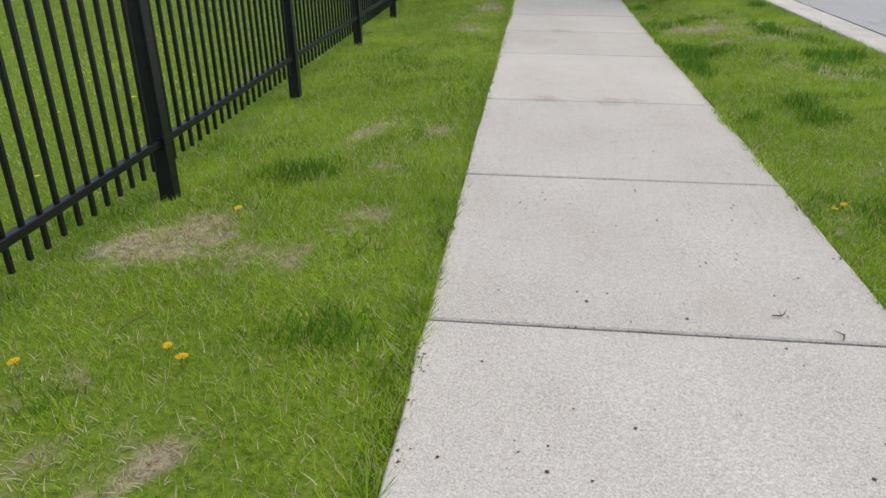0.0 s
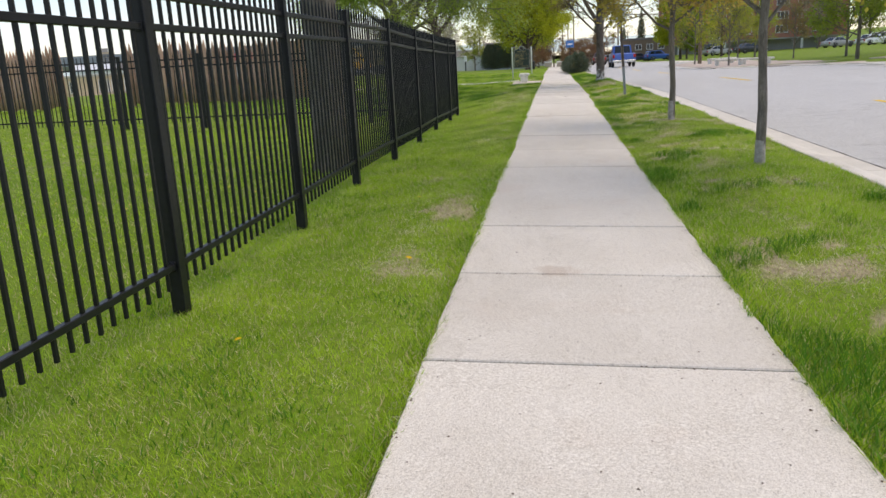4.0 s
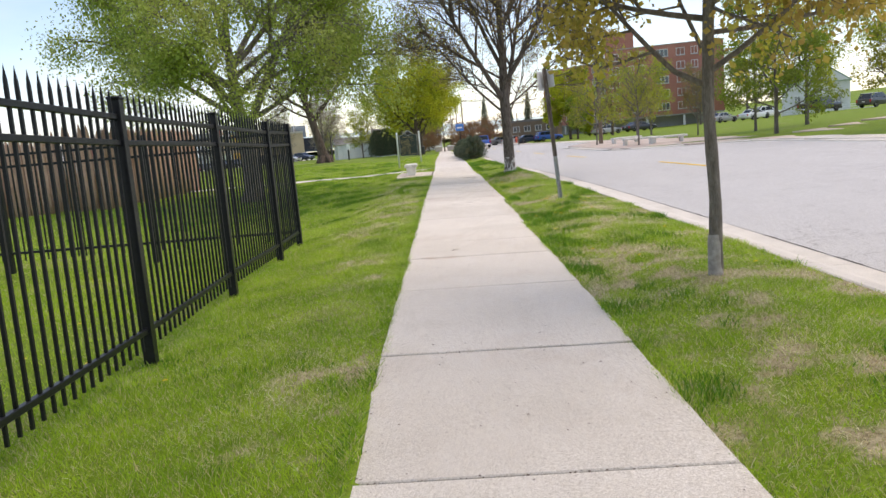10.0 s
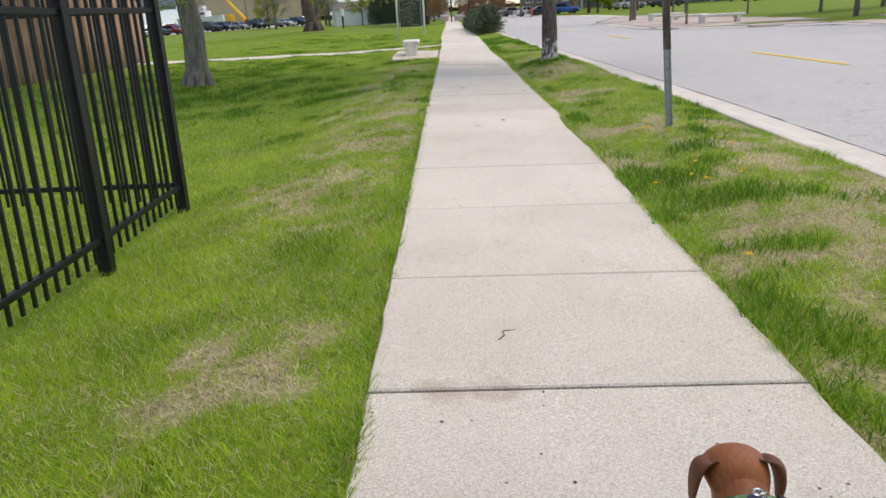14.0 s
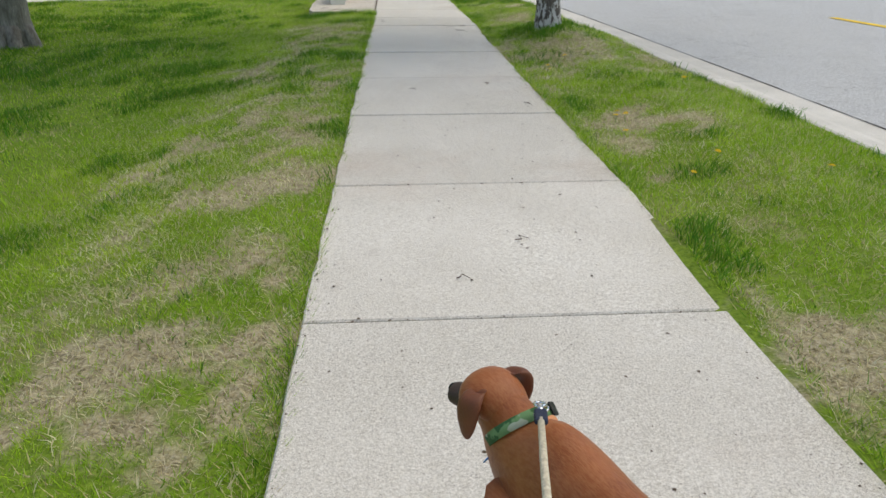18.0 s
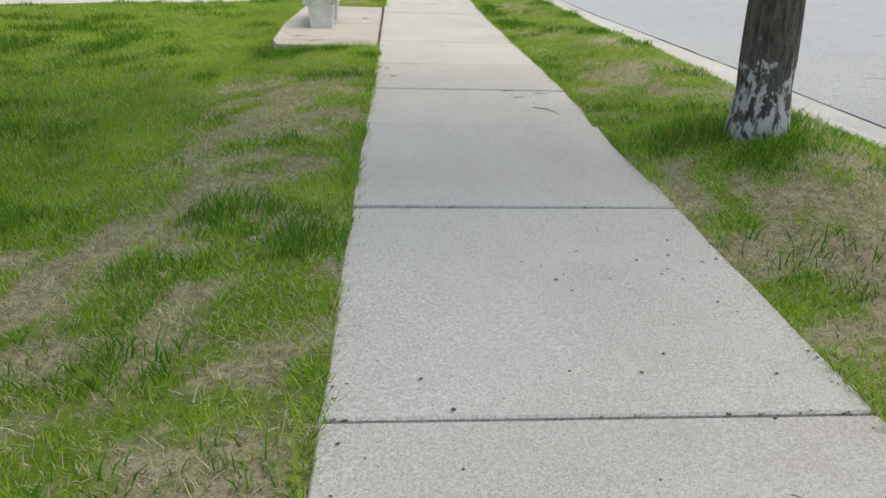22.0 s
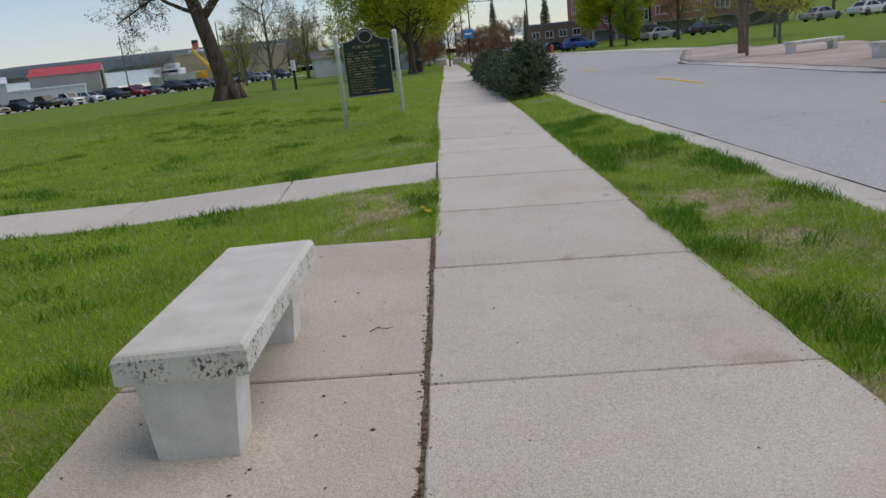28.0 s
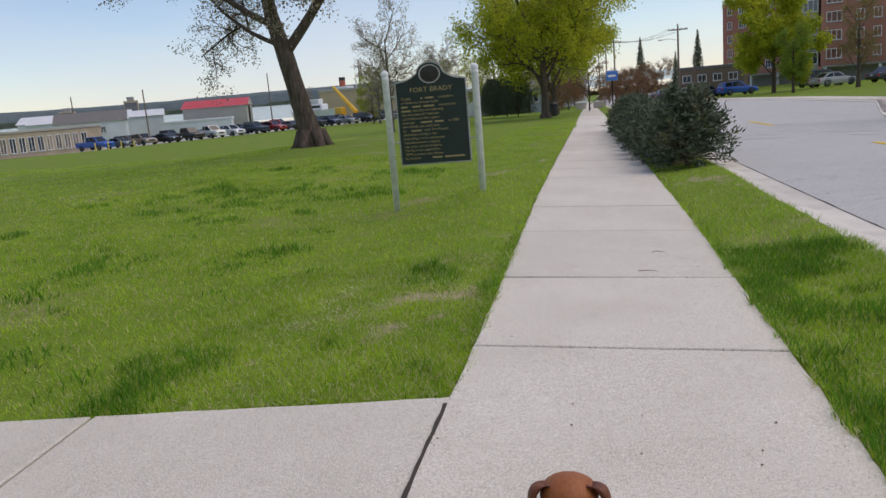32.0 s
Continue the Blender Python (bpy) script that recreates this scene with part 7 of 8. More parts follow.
NH = 60
for i in range(NH + 1):
    u = i / NH
    a = radians(100 + 62 * u)
    r = 2300
    x, y = r * math.cos(a), 40 + r * math.sin(a)
    hgt = 0.38 * (38 + 26 * noise.noise((u * 4, 3, 0)) + 8 * noise.noise((u * 30, 1, 0)) + 16 * (1 - u) + 10)
    hill.v += [(x, y, -10), (x * 1.0, y * 1.0, 36 + hgt * 0.35), (x * 1.08, y * 1.08, hgt + 34), (x * 1.2, y * 1.2, -10)]
for i in range(NH):
    for k in range(3):
        a = i * 4 + k
        hill.f.append((a, a + 4, a + 5, a + 1))
setting("far_hills", hill, HILL.m, "wooded hills across the river, blue-grey haze painted into their colour", "hills", True)
BANK = Mat("far_bank_woods", 1.0, spec=0.0)
BANK.color(BANK.mix(BANK.ramp(BANK.noise(0.08, 5, 0.7), 0.35, 0.65), (0.07, 0.095, 0.065), (0.14, 0.165, 0.11)))
bank = Mesh()
for i in range(121):
    u = i / 120
    x, y = -1500 + 1180 * u, 640 + 330 * u
    h = 0.45 * (13 + 7 * noise.noise((u * 22, 8, 0)) + 5 * noise.noise((u * 90, 2, 0)) - 9 * u)
    bank.v += [(x, y, -8), (x - 4, y + 6, h * 0.8 + 9), (x - 14, y + 30, h + 9), (x - 40, y + 120, -8)]
for i in range(120):
    for k in range(3):
        a = i * 4 + k
        bank.f.append((a, a + 4, a + 5, a + 1))
setting("wooded_bank", bank, BANK.m, "dark wooded river bank in the distance", "woods")

# a moored ship with its funnel, a white boat, a yellow crane
SHIPW = plain("ship_white", (0.72, 0.73, 0.74), 0.5, scale=0.2)
SHIPB = plain("ship_black", (0.03, 0.03, 0.035), 0.5, scale=0.2)
ship = thing("cargo_ship", pose(-66.0, 300.0, -1.6, 0, 0, 75), "dark hulled ship moored behind the warehouse", "ship")
ship.scale = (0.62, 0.62, 0.62)
part("hull", loft([[(-0.4, -42, 0), (0.4, -42, 0), (0.9, -42, 9.5), (-0.9, -42, 9.5)], [(-5, -34, 0), (5, -34, 0), (6, -34, 8), (-6, -34, 8)], [(-6, 30, 0), (6, 30, 0), (6, 30, 7), (-6, 30, 7)], [(-5, 40, 1), (5, 40, 1), (5, 40, 7.5), (-5, 40, 7.5)]], 4), SHIPB, ship)
part("deckhouse", Mesh().box(-4.5, 4.5, 22, 34, 7, 11.5, 0.2).box(-3.5, 3.5, 24, 32, 11.5, 14, 0.2), SHIPW, ship)
fun = part("funnel", Mesh().lathe([(1.7, 14), (1.7, 18.5), (1.6, 18.8)], 14, (0, 29, 0)), plain("funnel_red", (0.5, 0.12, 0.07), 0.5), ship, "rust-red funnel with black top")
part("funnel_top", Mesh().lathe([(1.75, 17.4), (1.75, 19.0), (1.4, 19.1)], 14, (0, 29, 0)), SHIPB, ship)
for yy, zz in ((-20, 24), (20, 26)):
    part("mast", Mesh().tube([(0, yy, 8), (0, yy, zz)], [0.3, 0.15], 6), SHIPW, ship)
boat = thing("white_boat", pose(-58.0, 206.0, -1.6, 0, 0, 70), "white motor boat on the shore", "boat")
part("hull", loft([[(-0.2, -6, 0.6), (0.2, -6, 0.6), (0.3, -6, 2.2), (-0.3, -6, 2.2)], [(-1.2, -2, 0), (1.2, -2, 0), (1.8, -2, 1.9), (-1.8, -2, 1.9)], [(-1.2, 6, 0), (1.2, 6, 0), (1.7, 6, 1.8), (-1.7, 6, 1.8)]], 4), SHIPW, boat)
part("cabin", Mesh().box(-1.2, 1.2, -2, 3, 1.8, 3.2, 0.2).box(-0.8, 0.8, -1, 2, 3.2, 4.3, 0.1), SHIPW, boat)
part("window", Mesh().box(-1.23, 1.23, -1.6, 2.6, 2.4, 2.9), GLASS, boat)
YEL = plain("crane_yellow", (0.72, 0.42, 0.03), 0.5, scale=0.8)
crane = thing("mobile_crane", pose(-42.0, 178.0, gz(-42, 178), 0, 0, 60), "yellow mobile crane with raised boom", "crane")
part("chassis", Mesh().box(-1.3, 1.3, -4, 4, 0.5, 1.4, 0.1), YEL, crane)
part("cab", Mesh().box(-1.1, 0.2, 1.2, 3, 1.4, 2.9, 0.1), YEL, crane)
part("boom", Mesh().tube([(0, -1.5, 1.8), (1.0, 5.0, 6.6)], [0.45, 0.25], 6), YEL, crane)
for sx in (-1, 1):
    for yy in (-2.8, -1.2, 2.6):
        part("wheel", WHEEL_T, None, crane, at=pose(sx * 1.2, yy, 0.5, 0, 90, 0))

# poles, street furniture
POLEW = bark("weathered_pole_wood", (0.15, 0.11, 0.085), (0.30, 0.24, 0.19), 5, 0.4)
WIRE = plain("black_wire", (0.03, 0.03, 0.03), 0.6)


def utility_pole(x, y, h, r, label, arm=True, lamp=False, lean=0.0, z=None):
    z = gz(x, y) if z is None else z
    th = thing("utility_pole", pose(x, y, z, 0, lean, 0), label, "pole", "utility poles")
    part("pole", Mesh().tube([(0, 0, -0.3), (0, 0, h * 0.5), (0, 0, h)], [r, r * 0.85, r * 0.68], 10), POLEW, th)
    if arm:
        part("crossarm", Mesh().box(-1.2, 1.2, -0.06, 0.06, h - 0.75, h - 0.62, 0.01), POLEW, th)
        for k in (-1.1, -0.5, 0.5, 1.1):
            part("insulator", Mesh().lathe([(0.04, 0), (0.06, 0.05), (0.03, 0.14)], 8), TRIM, th, at=pose(k, 0, h - 0.62))
    if lamp:
        part("lamp_arm", Mesh().tube([(0, 0, h - 2.0), (-1.0, 0, h - 1.7), (-1.9, 0, h - 1.75)], [0.04, 0.035, 0.03], 6), GALV, th)
        part("lamp_head", Mesh().box(-2.4, -1.8, -0.12, 0.12, h - 1.85, h - 1.72, 0.04), GALV, th)
    return th


utility_pole(11.3, 69.6, 9.0, 0.16, "weathered wooden utility pole at the plaza edge", arm=False)
utility_pole(11.1, 147.0, 9.4, 0.15, "wooden utility pole with crossarm and street lamp", lamp=True, z=-1.9)
utility_pole(12.2, 141.0, 5.2, 0.10, "short wooden pole at the parking entrance", arm=False)
utility_pole(4.2, 176.0, 10.0, 0.15, "distant wooden utility pole with crossarm", z=-2)
utility_pole(3.6, 208.0, 11.0, 0.15, "distant wooden utility pole with crossarm", z=-2.2)
utility_pole(2.6, 240.0, 11.5, 0.15, "distant wooden utility pole with crossarm", z=-2.4)
for x, y, h in ((-100, 182, 10), (-62, 190, 11), (-45, 196, 12), (-74, 165, 9)):
    utility_pole(x, y, h, 0.14, "utility pole by the shore buildings", arm=False)
wire = thing("overhead_wires", pose(0, 0, 0), "thin black overhead wires between poles", "wires")
for k in (-1.1, -0.5, 0.5, 1.1):
    pts = []
    for (xa, ya, za), (xb, yb, zb) in (((11.1, 147, 7.0), (4.2, 176, 7.5)), ((4.2, 176, 7.5), (3.6, 208, 8.3)), ((3.6, 208, 8.3), (2.6, 240, 8.6))):
        for i in range(9):
            u = i / 9
            pts.append((xa + (xb - xa) * u + k, ya + (yb - ya) * u, za + (zb - za) * u - 1.2 * 4 * u * (1 - u) * 0.6))
    part("wire", Mesh().tube(pts, [0.02] * len(pts), 3, caps=False), WIRE, wire)
bs = thing("blue_sign", pose(2.5, 134.0, -1.8), "square blue sign on a dark post by the street", "sign")
bs.scale = (0.8, 0.8, 0.9)
part("post", Mesh().tube([(0, 0, -0.3), (0, 0, 3.6)], [0.09, 0.09], 8), TRIM, bs)
part("plate", Mesh().box(-0.78, 0.78, -0.08, 0.08, 3.4, 4.6, 0.05), paint("sign_blue", (0.03, 0.20, 0.62)), bs)
part("text_bar", Mesh().box(-0.5, 0.5, -0.09, -0.08, 3.85, 4.1), WINFRAME, bs)
can = thing("trash_can", pose(-2.8, 103.5, gz(-2.8, 103.5)), "dark ribbed trash can beside the walk", "trash can")
part("drum", Mesh().lathe([(0.30, 0), (0.33, 0.1), (0.35, 0.75), (0.36, 0.8)], 16), TRIM, can)
part("lid", Mesh().lathe([(0.38, 0.8), (0.36, 0.92), (0.22, 1.06), (0.0, 1.1)], 16), BLACK, can)
PLANTC = plain("planter_concrete", (0.50, 0.42, 0.36), 0.9, scale=4)
for x, y in ((-1.0, 133.0), (0.9, 136.0)):
    pl = thing("planter", pose(x, y, dz(y)), "square concrete planter on the walk", "planter", "planters on the walk")
    part("box", Mesh().box(-0.55, 0.55, -0.55, 0.55, 0, 0.7, 0.04), PLANTC, pl)
    part("rim", Mesh().box(-0.62, 0.62, -0.62, 0.62, 0.7, 0.82, 0.03), WINFRAME, pl)
hyd = thing("fire_hydrant", pose(8.3, 103.5, gz(8.3, 103.5) + 0.35), "red fire hydrant at the far kerb", "hydrant")
HR = plain("hydrant_red", (0.55, 0.10, 0.05), 0.5)
part("barrel", Mesh().lathe([(0.14, 0), (0.14, 0.04), (0.10, 0.05), (0.10, 0.5), (0.13, 0.52), (0.12, 0.6), (0.04, 0.7), (0.0, 0.72)], 12), HR, hyd)
part("nozzle", Mesh().tube([(-0.18, 0, 0.4), (0.18, 0, 0.4)], [0.05, 0.05], 8), HR, hyd)
stub = thing("marker_post", pose(-8.3, 78.0, gz(-8.3, 78)), "short weathered wooden post standing in the lawn", "post")
part("post", Mesh().box(-0.06, 0.06, -0.06, 0.06, -0.2, 1.05, 0.01), TRIM, stub)
part("top_plate", Mesh().box(-0.12, 0.12, -0.04, 0.04, 1.0, 1.55, 0.02), WHITEP, stub, "pale plate")

# more trees
def simple_tree(x, y, seed, kind, h, crown, label, leaf, bark_m=BARK_BROWN, count=6000, size=0.16, z=None, rot=0.0, up=(0.3, 1.4), lv=4, stem=0.3, rad=None, name="far_tree", group="trees across the street"):
    rr = random.Random(seed)
    sp = dict(levels=lv, kids=(6, 5, 4), spread=(0.5, 0.55, 0.6), shrink=0.6, wiggle=0.1, rise=(0.05, 0.03, 0.0), leaf_levels=3)
    sp["limbs"] = ring_limbs(rr, 11, stem, 0.97, up, crown, 0.02 + 0.012 * crown)
    r0 = rad or 0.03 * h
    m = pose(x, y, gz(x, y) if z is None else z, 0, 0, rot)
    return tree(name, m, label, seed, sp, ([(0, 0, -0.2), (0, 0, h * 0.12), (0.02, 0, h * 0.3), (0, 0.03, h * 0.55), (0, 0, h * 0.85)], [r0, r0 * 0.8, r0 * 0.7, r0 * 0.5, r0 * 0.2]), bark_m,
                [(leaf, count, size, 0.5, size)], group)


LEAF_LIME = leaf_mat("lime_leaf", (0.30, 0.38, 0.04), (0.46, 0.50, 0.08), (0.38, 0.36, 0.07))
LEAF_RUST = leaf_mat("rusty_bud", (0.24, 0.17, 0.07), (0.36, 0.27, 0.11), (0.30, 0.28, 0.09))
LEAF_REDBUSH = leaf_mat("red_brown_bud", (0.22, 0.11, 0.06), (0.34, 0.19, 0.10), (0.28, 0.20, 0.09))
simple_tree(20.0, 136.0, 201, "round", 8.6, 3.9, "large round maple with dense yellow-green leaves", LEAF_YELLOW, count=44000, size=0.25, up=(0.1, 1.2))
simple_tree(18.9, 123.0, 202, "cone", 5.6, 1.5, "small upright tree with green leaves", LEAF_GREEN, count=7000, size=0.14, up=(0.7, 1.8), stem=0.22)
simple_tree(22.1, 115.0, 203, "cone", 7.0, 2.0, "upright tree with rusty brown buds", LEAF_RUST, count=7000, size=0.09, up=(0.9, 2.0), stem=0.25)
simple_tree(10.45, 66.8, 204, "round", 4.4, 1.6, "slender plaza tree with lime-green leaves", LEAF_LIME, BARK_YOUNG, 5500, 0.09, up=(0.3, 1.2), stem=0.42, rad=0.07)
simple_tree(19.4, 86.0, 205, "round", 5.6, 2.2, "lawn tree with lime-green leaves", LEAF_LIME, BARK_YOUNG, 8500, 0.11, up=(0.4, 1.5), stem=0.35, rad=0.11)
simple_tree(15.7, 76.5, 206, "cone", 4.8, 1.6, "lawn tree with pale green leaves", LEAF_LIME, BARK_YOUNG, 6000, 0.10, up=(0.6, 1.6), stem=0.35, rad=0.09)
simple_tree(10.65, 56.0, 207, "cone", 4.6, 1.4, "slender plaza tree with pale green leaves", LEAF_LIME, BARK_YOUNG, 4000, 0.08, up=(0.5, 1.6), stem=0.45, rad=0.06)
simple_tree(17.9, 68.0, 208, "round", 4.2, 1.4, "small tree with rusty green leaves", LEAF_RUST, BARK_YOUNG, 4200, 0.09, up=(0.6, 1.6), stem=0.4, rad=0.07)
simple_tree(17.4, 53.8, 209, "round", 6.6, 2.3, "round lawn tree with fresh green leaves", LEAF_GREEN, BARK_GREY, 13000, 0.12, up=(0.2, 1.3), stem=0.3, rad=0.13)
simple_tree(19.6, 62.0, 210, "round", 5.6, 2.0, "lawn tree with fresh green leaves", LEAF_GREEN, BARK_GREY, 8000, 0.12, up=(0.3, 1.4), stem=0.35, rad=0.1)
simple_tree(22.4, 61.0, 211, "round", 8.0, 2.8, "tall lawn tree with yellow-green leaves", LEAF_YELLOW, BARK_GREY, 12000, 0.12, up=(0.4, 1.5), stem=0.35, rad=0.14)
simple_tree(18.8, 44.0, 212, "round", 6.2, 2.2, "lawn tree with lime-green leaves", LEAF_LIME, BARK_GREY, 9000, 0.11, up=(0.3, 1.3), stem=0.35, rad=0.12)
simple_tree(24.0, 49.0, 213, "round", 6.6, 2.4, "lawn tree with fresh green leaves", LEAF_GREEN, BARK_GREY, 9000, 0.12, up=(0.3, 1.3), stem=0.35, rad=0.12)
bare = simple_tree(52.0, 146.0, 214, "round", 11.0, 4.0, "bare grey tree behind the houses", LEAF_DUSTY, BARK_GREY, 7000, 0.12, up=(0.5, 1.6), stem=0.3, rad=0.25)
for x, y, r, s in ((46.0, 152.0, 60, 0.9), (60.0, 142.0, 130, 1.1), (68.0, 130.0, 200, 1.0), (42.0, 140.0, 20, 0.7), (76.0, 118.0, 250, 1.05), (60.0, 112.0, 310, 0.85)):
    o = copy_thing(bare, pose(x, y, gz(x, y), 0, 0, r))
    o.scale = (s, s, s)
fir = thing("fir_tree", pose(22.2, 214.0, -2.0), "tall dark conifer beyond the street", "tree", "distant conifers")
part("trunk", Mesh().tube([(0, 0, -0.3), (0, 0, 12)], [0.2, 0.03], 6), BARK_BROWN, fir)
gq, rr = [], random.Random(9)
for i in range(900):
    t = rr.random()
    z0, a = 1.2 + 11.0 * t, rr.uniform(0, 6.28)
    rch = 2.1 * (1 - t) ** 0.8 * rr.uniform(0.5, 1.05) + 0.1
    c = Vector((math.cos(a) * rch * 0.3, math.sin(a) * rch * 0.3, z0 + 0.25 * rch))
    e = Vector((math.cos(a) * rch, math.sin(a) * rch, z0 - 0.2 * rch))
    w = Vector((-math.sin(a), math.cos(a), 0)) * (0.10 + 0.18 * rch * 0.5)
    gq.append((c, c.lerp(e, 0.6) + w, e, c.lerp(e, 0.6) - w))
v = np.array([[tuple(p) for p in q] for q in gq]).reshape(-1, 3)
part("crown", fast_mesh("crown", v, np.arange(len(v)).reshape(-1, 4), NEEDLE), None, fir)
for x, y, s in ((12.8, 246.0, 1.1), (18.6, 222.0, 0.7)):
    o = copy_thing(fir, pose(x, y, -2.1, 0, 0, 70))
    o.scale = (s, s, s)
# red-brown shrubs along the street ahead
shrub = simple_tree(4.6, 146.0, 220, "round", 3.2, 1.7, "bare red-brown shrub along the street", LEAF_REDBUSH, BARK_BROWN, 5000, 0.10, z=-1.85, up=(0.3, 1.4), stem=0.1, rad=0.06, name="shrub", group="red-brown shrubs")
for i, (x, y, s) in enumerate(((5.6, 141.0, 0.8), (3.6, 152.0, 1.05), (5.2, 158.0, 1.1), (7.4, 152.0, 1.15), (-2.6, 142.0, 1.0), (-2.9, 150.0, 1.2), (-2.2, 158.0, 1.2), (2.8, 162.0, 1.1), (9.4, 160.0, 1.3), (-4.0, 136.0, 0.9), (1.9, 147.0, 0.6))):
    o = copy_thing(shrub, pose(x, y, -1.9, 0, 0, i * 47))
    o.scale = (s, s, s)
simple_tree(-0.1, 118.0, 221, "round", 5.4, 1.7, "thin street tree with reddish buds beyond the hedge", LEAF_REDBUSH, BARK_BROWN, 3500, 0.08, z=-1.6, up=(0.5, 1.6), stem=0.3, rad=0.1)
o = copy_thing(bare, pose(-12.5, 92.0, gz(-12.5, 92), 0, 0, 15))
o.scale = (0.62, 0.62, 0.62)
for x, y, s, r in ((-28.0, 146.0, 0.75, 40), (-20.0, 150.0, 0.85, 90), (-34.0, 168.0, 0.8, 150), (-24.0, 172.0, 0.9, 220), (-16.0, 178.0, 1.0, 300), (-9.0, 182.0, 1.0, 10), (-50.0, 176.0, 0.6, 200)):
    o = copy_thing(bare, pose(x, y, gz(x, y), 0, 0, r))
    o.scale = (s, s, s)
tr6 = simple_tree(-13.5, 140.0, 222, "round", 6.0, 2.4, "small tree with yellow-green leaves by the garages", LEAF_LIME, BARK_BROWN, 7000, 0.14, up=(0.3, 1.3), stem=0.3, rad=0.12, group="trees by the garages")
for x, y, s, r in ((-30.0, 150.0, 1.0, 100), (-7.0, 136.0, 1.0, 200), (-22.0, 160.0, 1.1, 250)):
    o = copy_thing(tr6, pose(x, y, gz(x, y), 0, 0, r))
    o.scale = (s, s, s)
# evergreen screen beside the maples
for i, (x, y) in enumerate(((-6.6, 116.0), (-7.8, 118.0), (-9.2, 119.0))):
    spruce_bush(x, y, 1.5, 3.6, 300 + i, "tall dark evergreen shrub by the houses")


# ---- the dog and its leash ----
COAT = Mat("red_brown_coat", 0.5, spec=0.35)
cn = COAT.noise(9, 5, vec=COAT.obj)
ch = COAT.noise(260, 2, 0.7, vec=COAT.obj, stretch=(1, 0.22, 0.4))
cc = COAT.mix(COAT.ramp(cn, 0.3, 0.7), (0.22, 0.056, 0.014), (0.38, 0.112, 0.028))
cc = COAT.mix(COAT.ramp(ch, 0.35, 0.65, 0, 0.35), cc, (0.48, 0.20, 0.08))
COAT.color(cc).bump(ch, 0.25, 0.003)
COAT.b.inputs["Sheen Weight"].default_value = 0.08
COAT.b.inputs["Sheen Roughness"].default_value = 0.4
COAT = COAT.m
EARM = plain("dark_ear_coat", (0.17, 0.050, 0.018), 0.55, vary=0.25, scale=22, bump=0.2)
MUZZLE = plain("dark_muzzle_coat", (0.055, 0.030, 0.020), 0.6, vary=0.3, scale=30, bump=0.2)
NOSE = plain("wet_black_nose", (0.012, 0.011, 0.011), 0.25, vary=0.2, scale=60, bump=0.3)
EYE = plain("dark_glossy_eye", (0.012, 0.007, 0.004), 0.06, vary=0.1, scale=40)
PAW = plain("pale_paw_coat", (0.46, 0.32, 0.20), 0.7, vary=0.2, scale=40, bump=0.2)
WEB = Mat("green_camouflage_webbing", 0.8, spec=0.2)
w1 = WEB.mix(WEB.ramp(WEB.noise(26, 2, vec=WEB.obj), 0.47, 0.5), (0.05, 0.13, 0.05), (0.16, 0.30, 0.13))
w1 = WEB.mix(WEB.ramp(WEB.noise(21, 1, vec=WEB.obj, stretch=(1, 1.7, 1)), 0.58, 0.6), w1, (0.45, 0.50, 0.38))
WEB.color(w1).bump(WEB.cells(420, vec=WEB.obj), 0.4, 0.002)
WEB = WEB.m
CHROME = plain("bright_steel", (0.72, 0.73, 0.75), 0.18, 1.0, vary=0.08, scale=60)
BRASS = plain("orange_brass_tag", (0.80, 0.34, 0.15), 0.35, 0.6, vary=0.15, scale=60)
BLUETAG = plain("blue_enamel_tag", (0.02, 0.22, 0.55), 0.3, 0.3, vary=0.15, scale=60)
NAVY = plain("navy_leash_webbing", (0.02, 0.028, 0.06), 0.85, vary=0.25, scale=80, bump=0.4)
ROPE = Mat("beige_braided_rope", 0.85, spec=0.2)
rc = ROPE.cells(190, vec=ROPE.obj, stretch=(1, 1, 0.6))
ROPE.color(ROPE.mix(ROPE.ramp(rc, 0.2, 0.75), (0.70, 0.62, 0.47), (0.55, 0.48, 0.36))).bump(rc, 0.6, 0.003)
ROPE = ROPE.m


def loft(rings, n=16, s=None):
    """A closed body through elliptic rings (x, y, z, half width, half height, tilt) that run along y."""
    s = s or Mesh()
    k = len(s.v)
    for x, y, z, rx, rz, tilt in rings:
        c, sn = math.cos(math.radians(tilt)), math.sin(math.radians(tilt))
        for j in range(n):
            t = 2 * math.pi * j / n
            u, w = rx * math.cos(t), rz * math.sin(t)
            s.v.append((x + u, y - w * sn, z + w * c))
    m = len(rings)
    for i in range(m - 1):
        for j in range(n):
            a, b = k + i * n + j, k + i * n + (j + 1) % n
            s.f.append((a, a + n, b + n, b))
    s.f.append(tuple(k + j for j in range(n)))
    s.f.append(tuple(k + (m - 1) * n + j for j in range(n))[::-1])
    return s


def smooth_rings(st, per=4):
    """Catmull-Rom in between stations."""
    out = []
    for i in range(len(st) - 1):
        p = [np.array(st[max(0, min(len(st) - 1, i + d))], float) for d in (-1, 0, 1, 2)]
        for q in range(per):
            t = q / per
            out.append(tuple(0.5 * (2 * p[1] + (p[2] - p[0]) * t + (2 * p[0] - 5 * p[1] + 4 * p[2] - p[3]) * t * t + (3 * p[1] - p[0] - 3 * p[2] + p[3]) * t ** 3)))
    return out + [st[-1]]


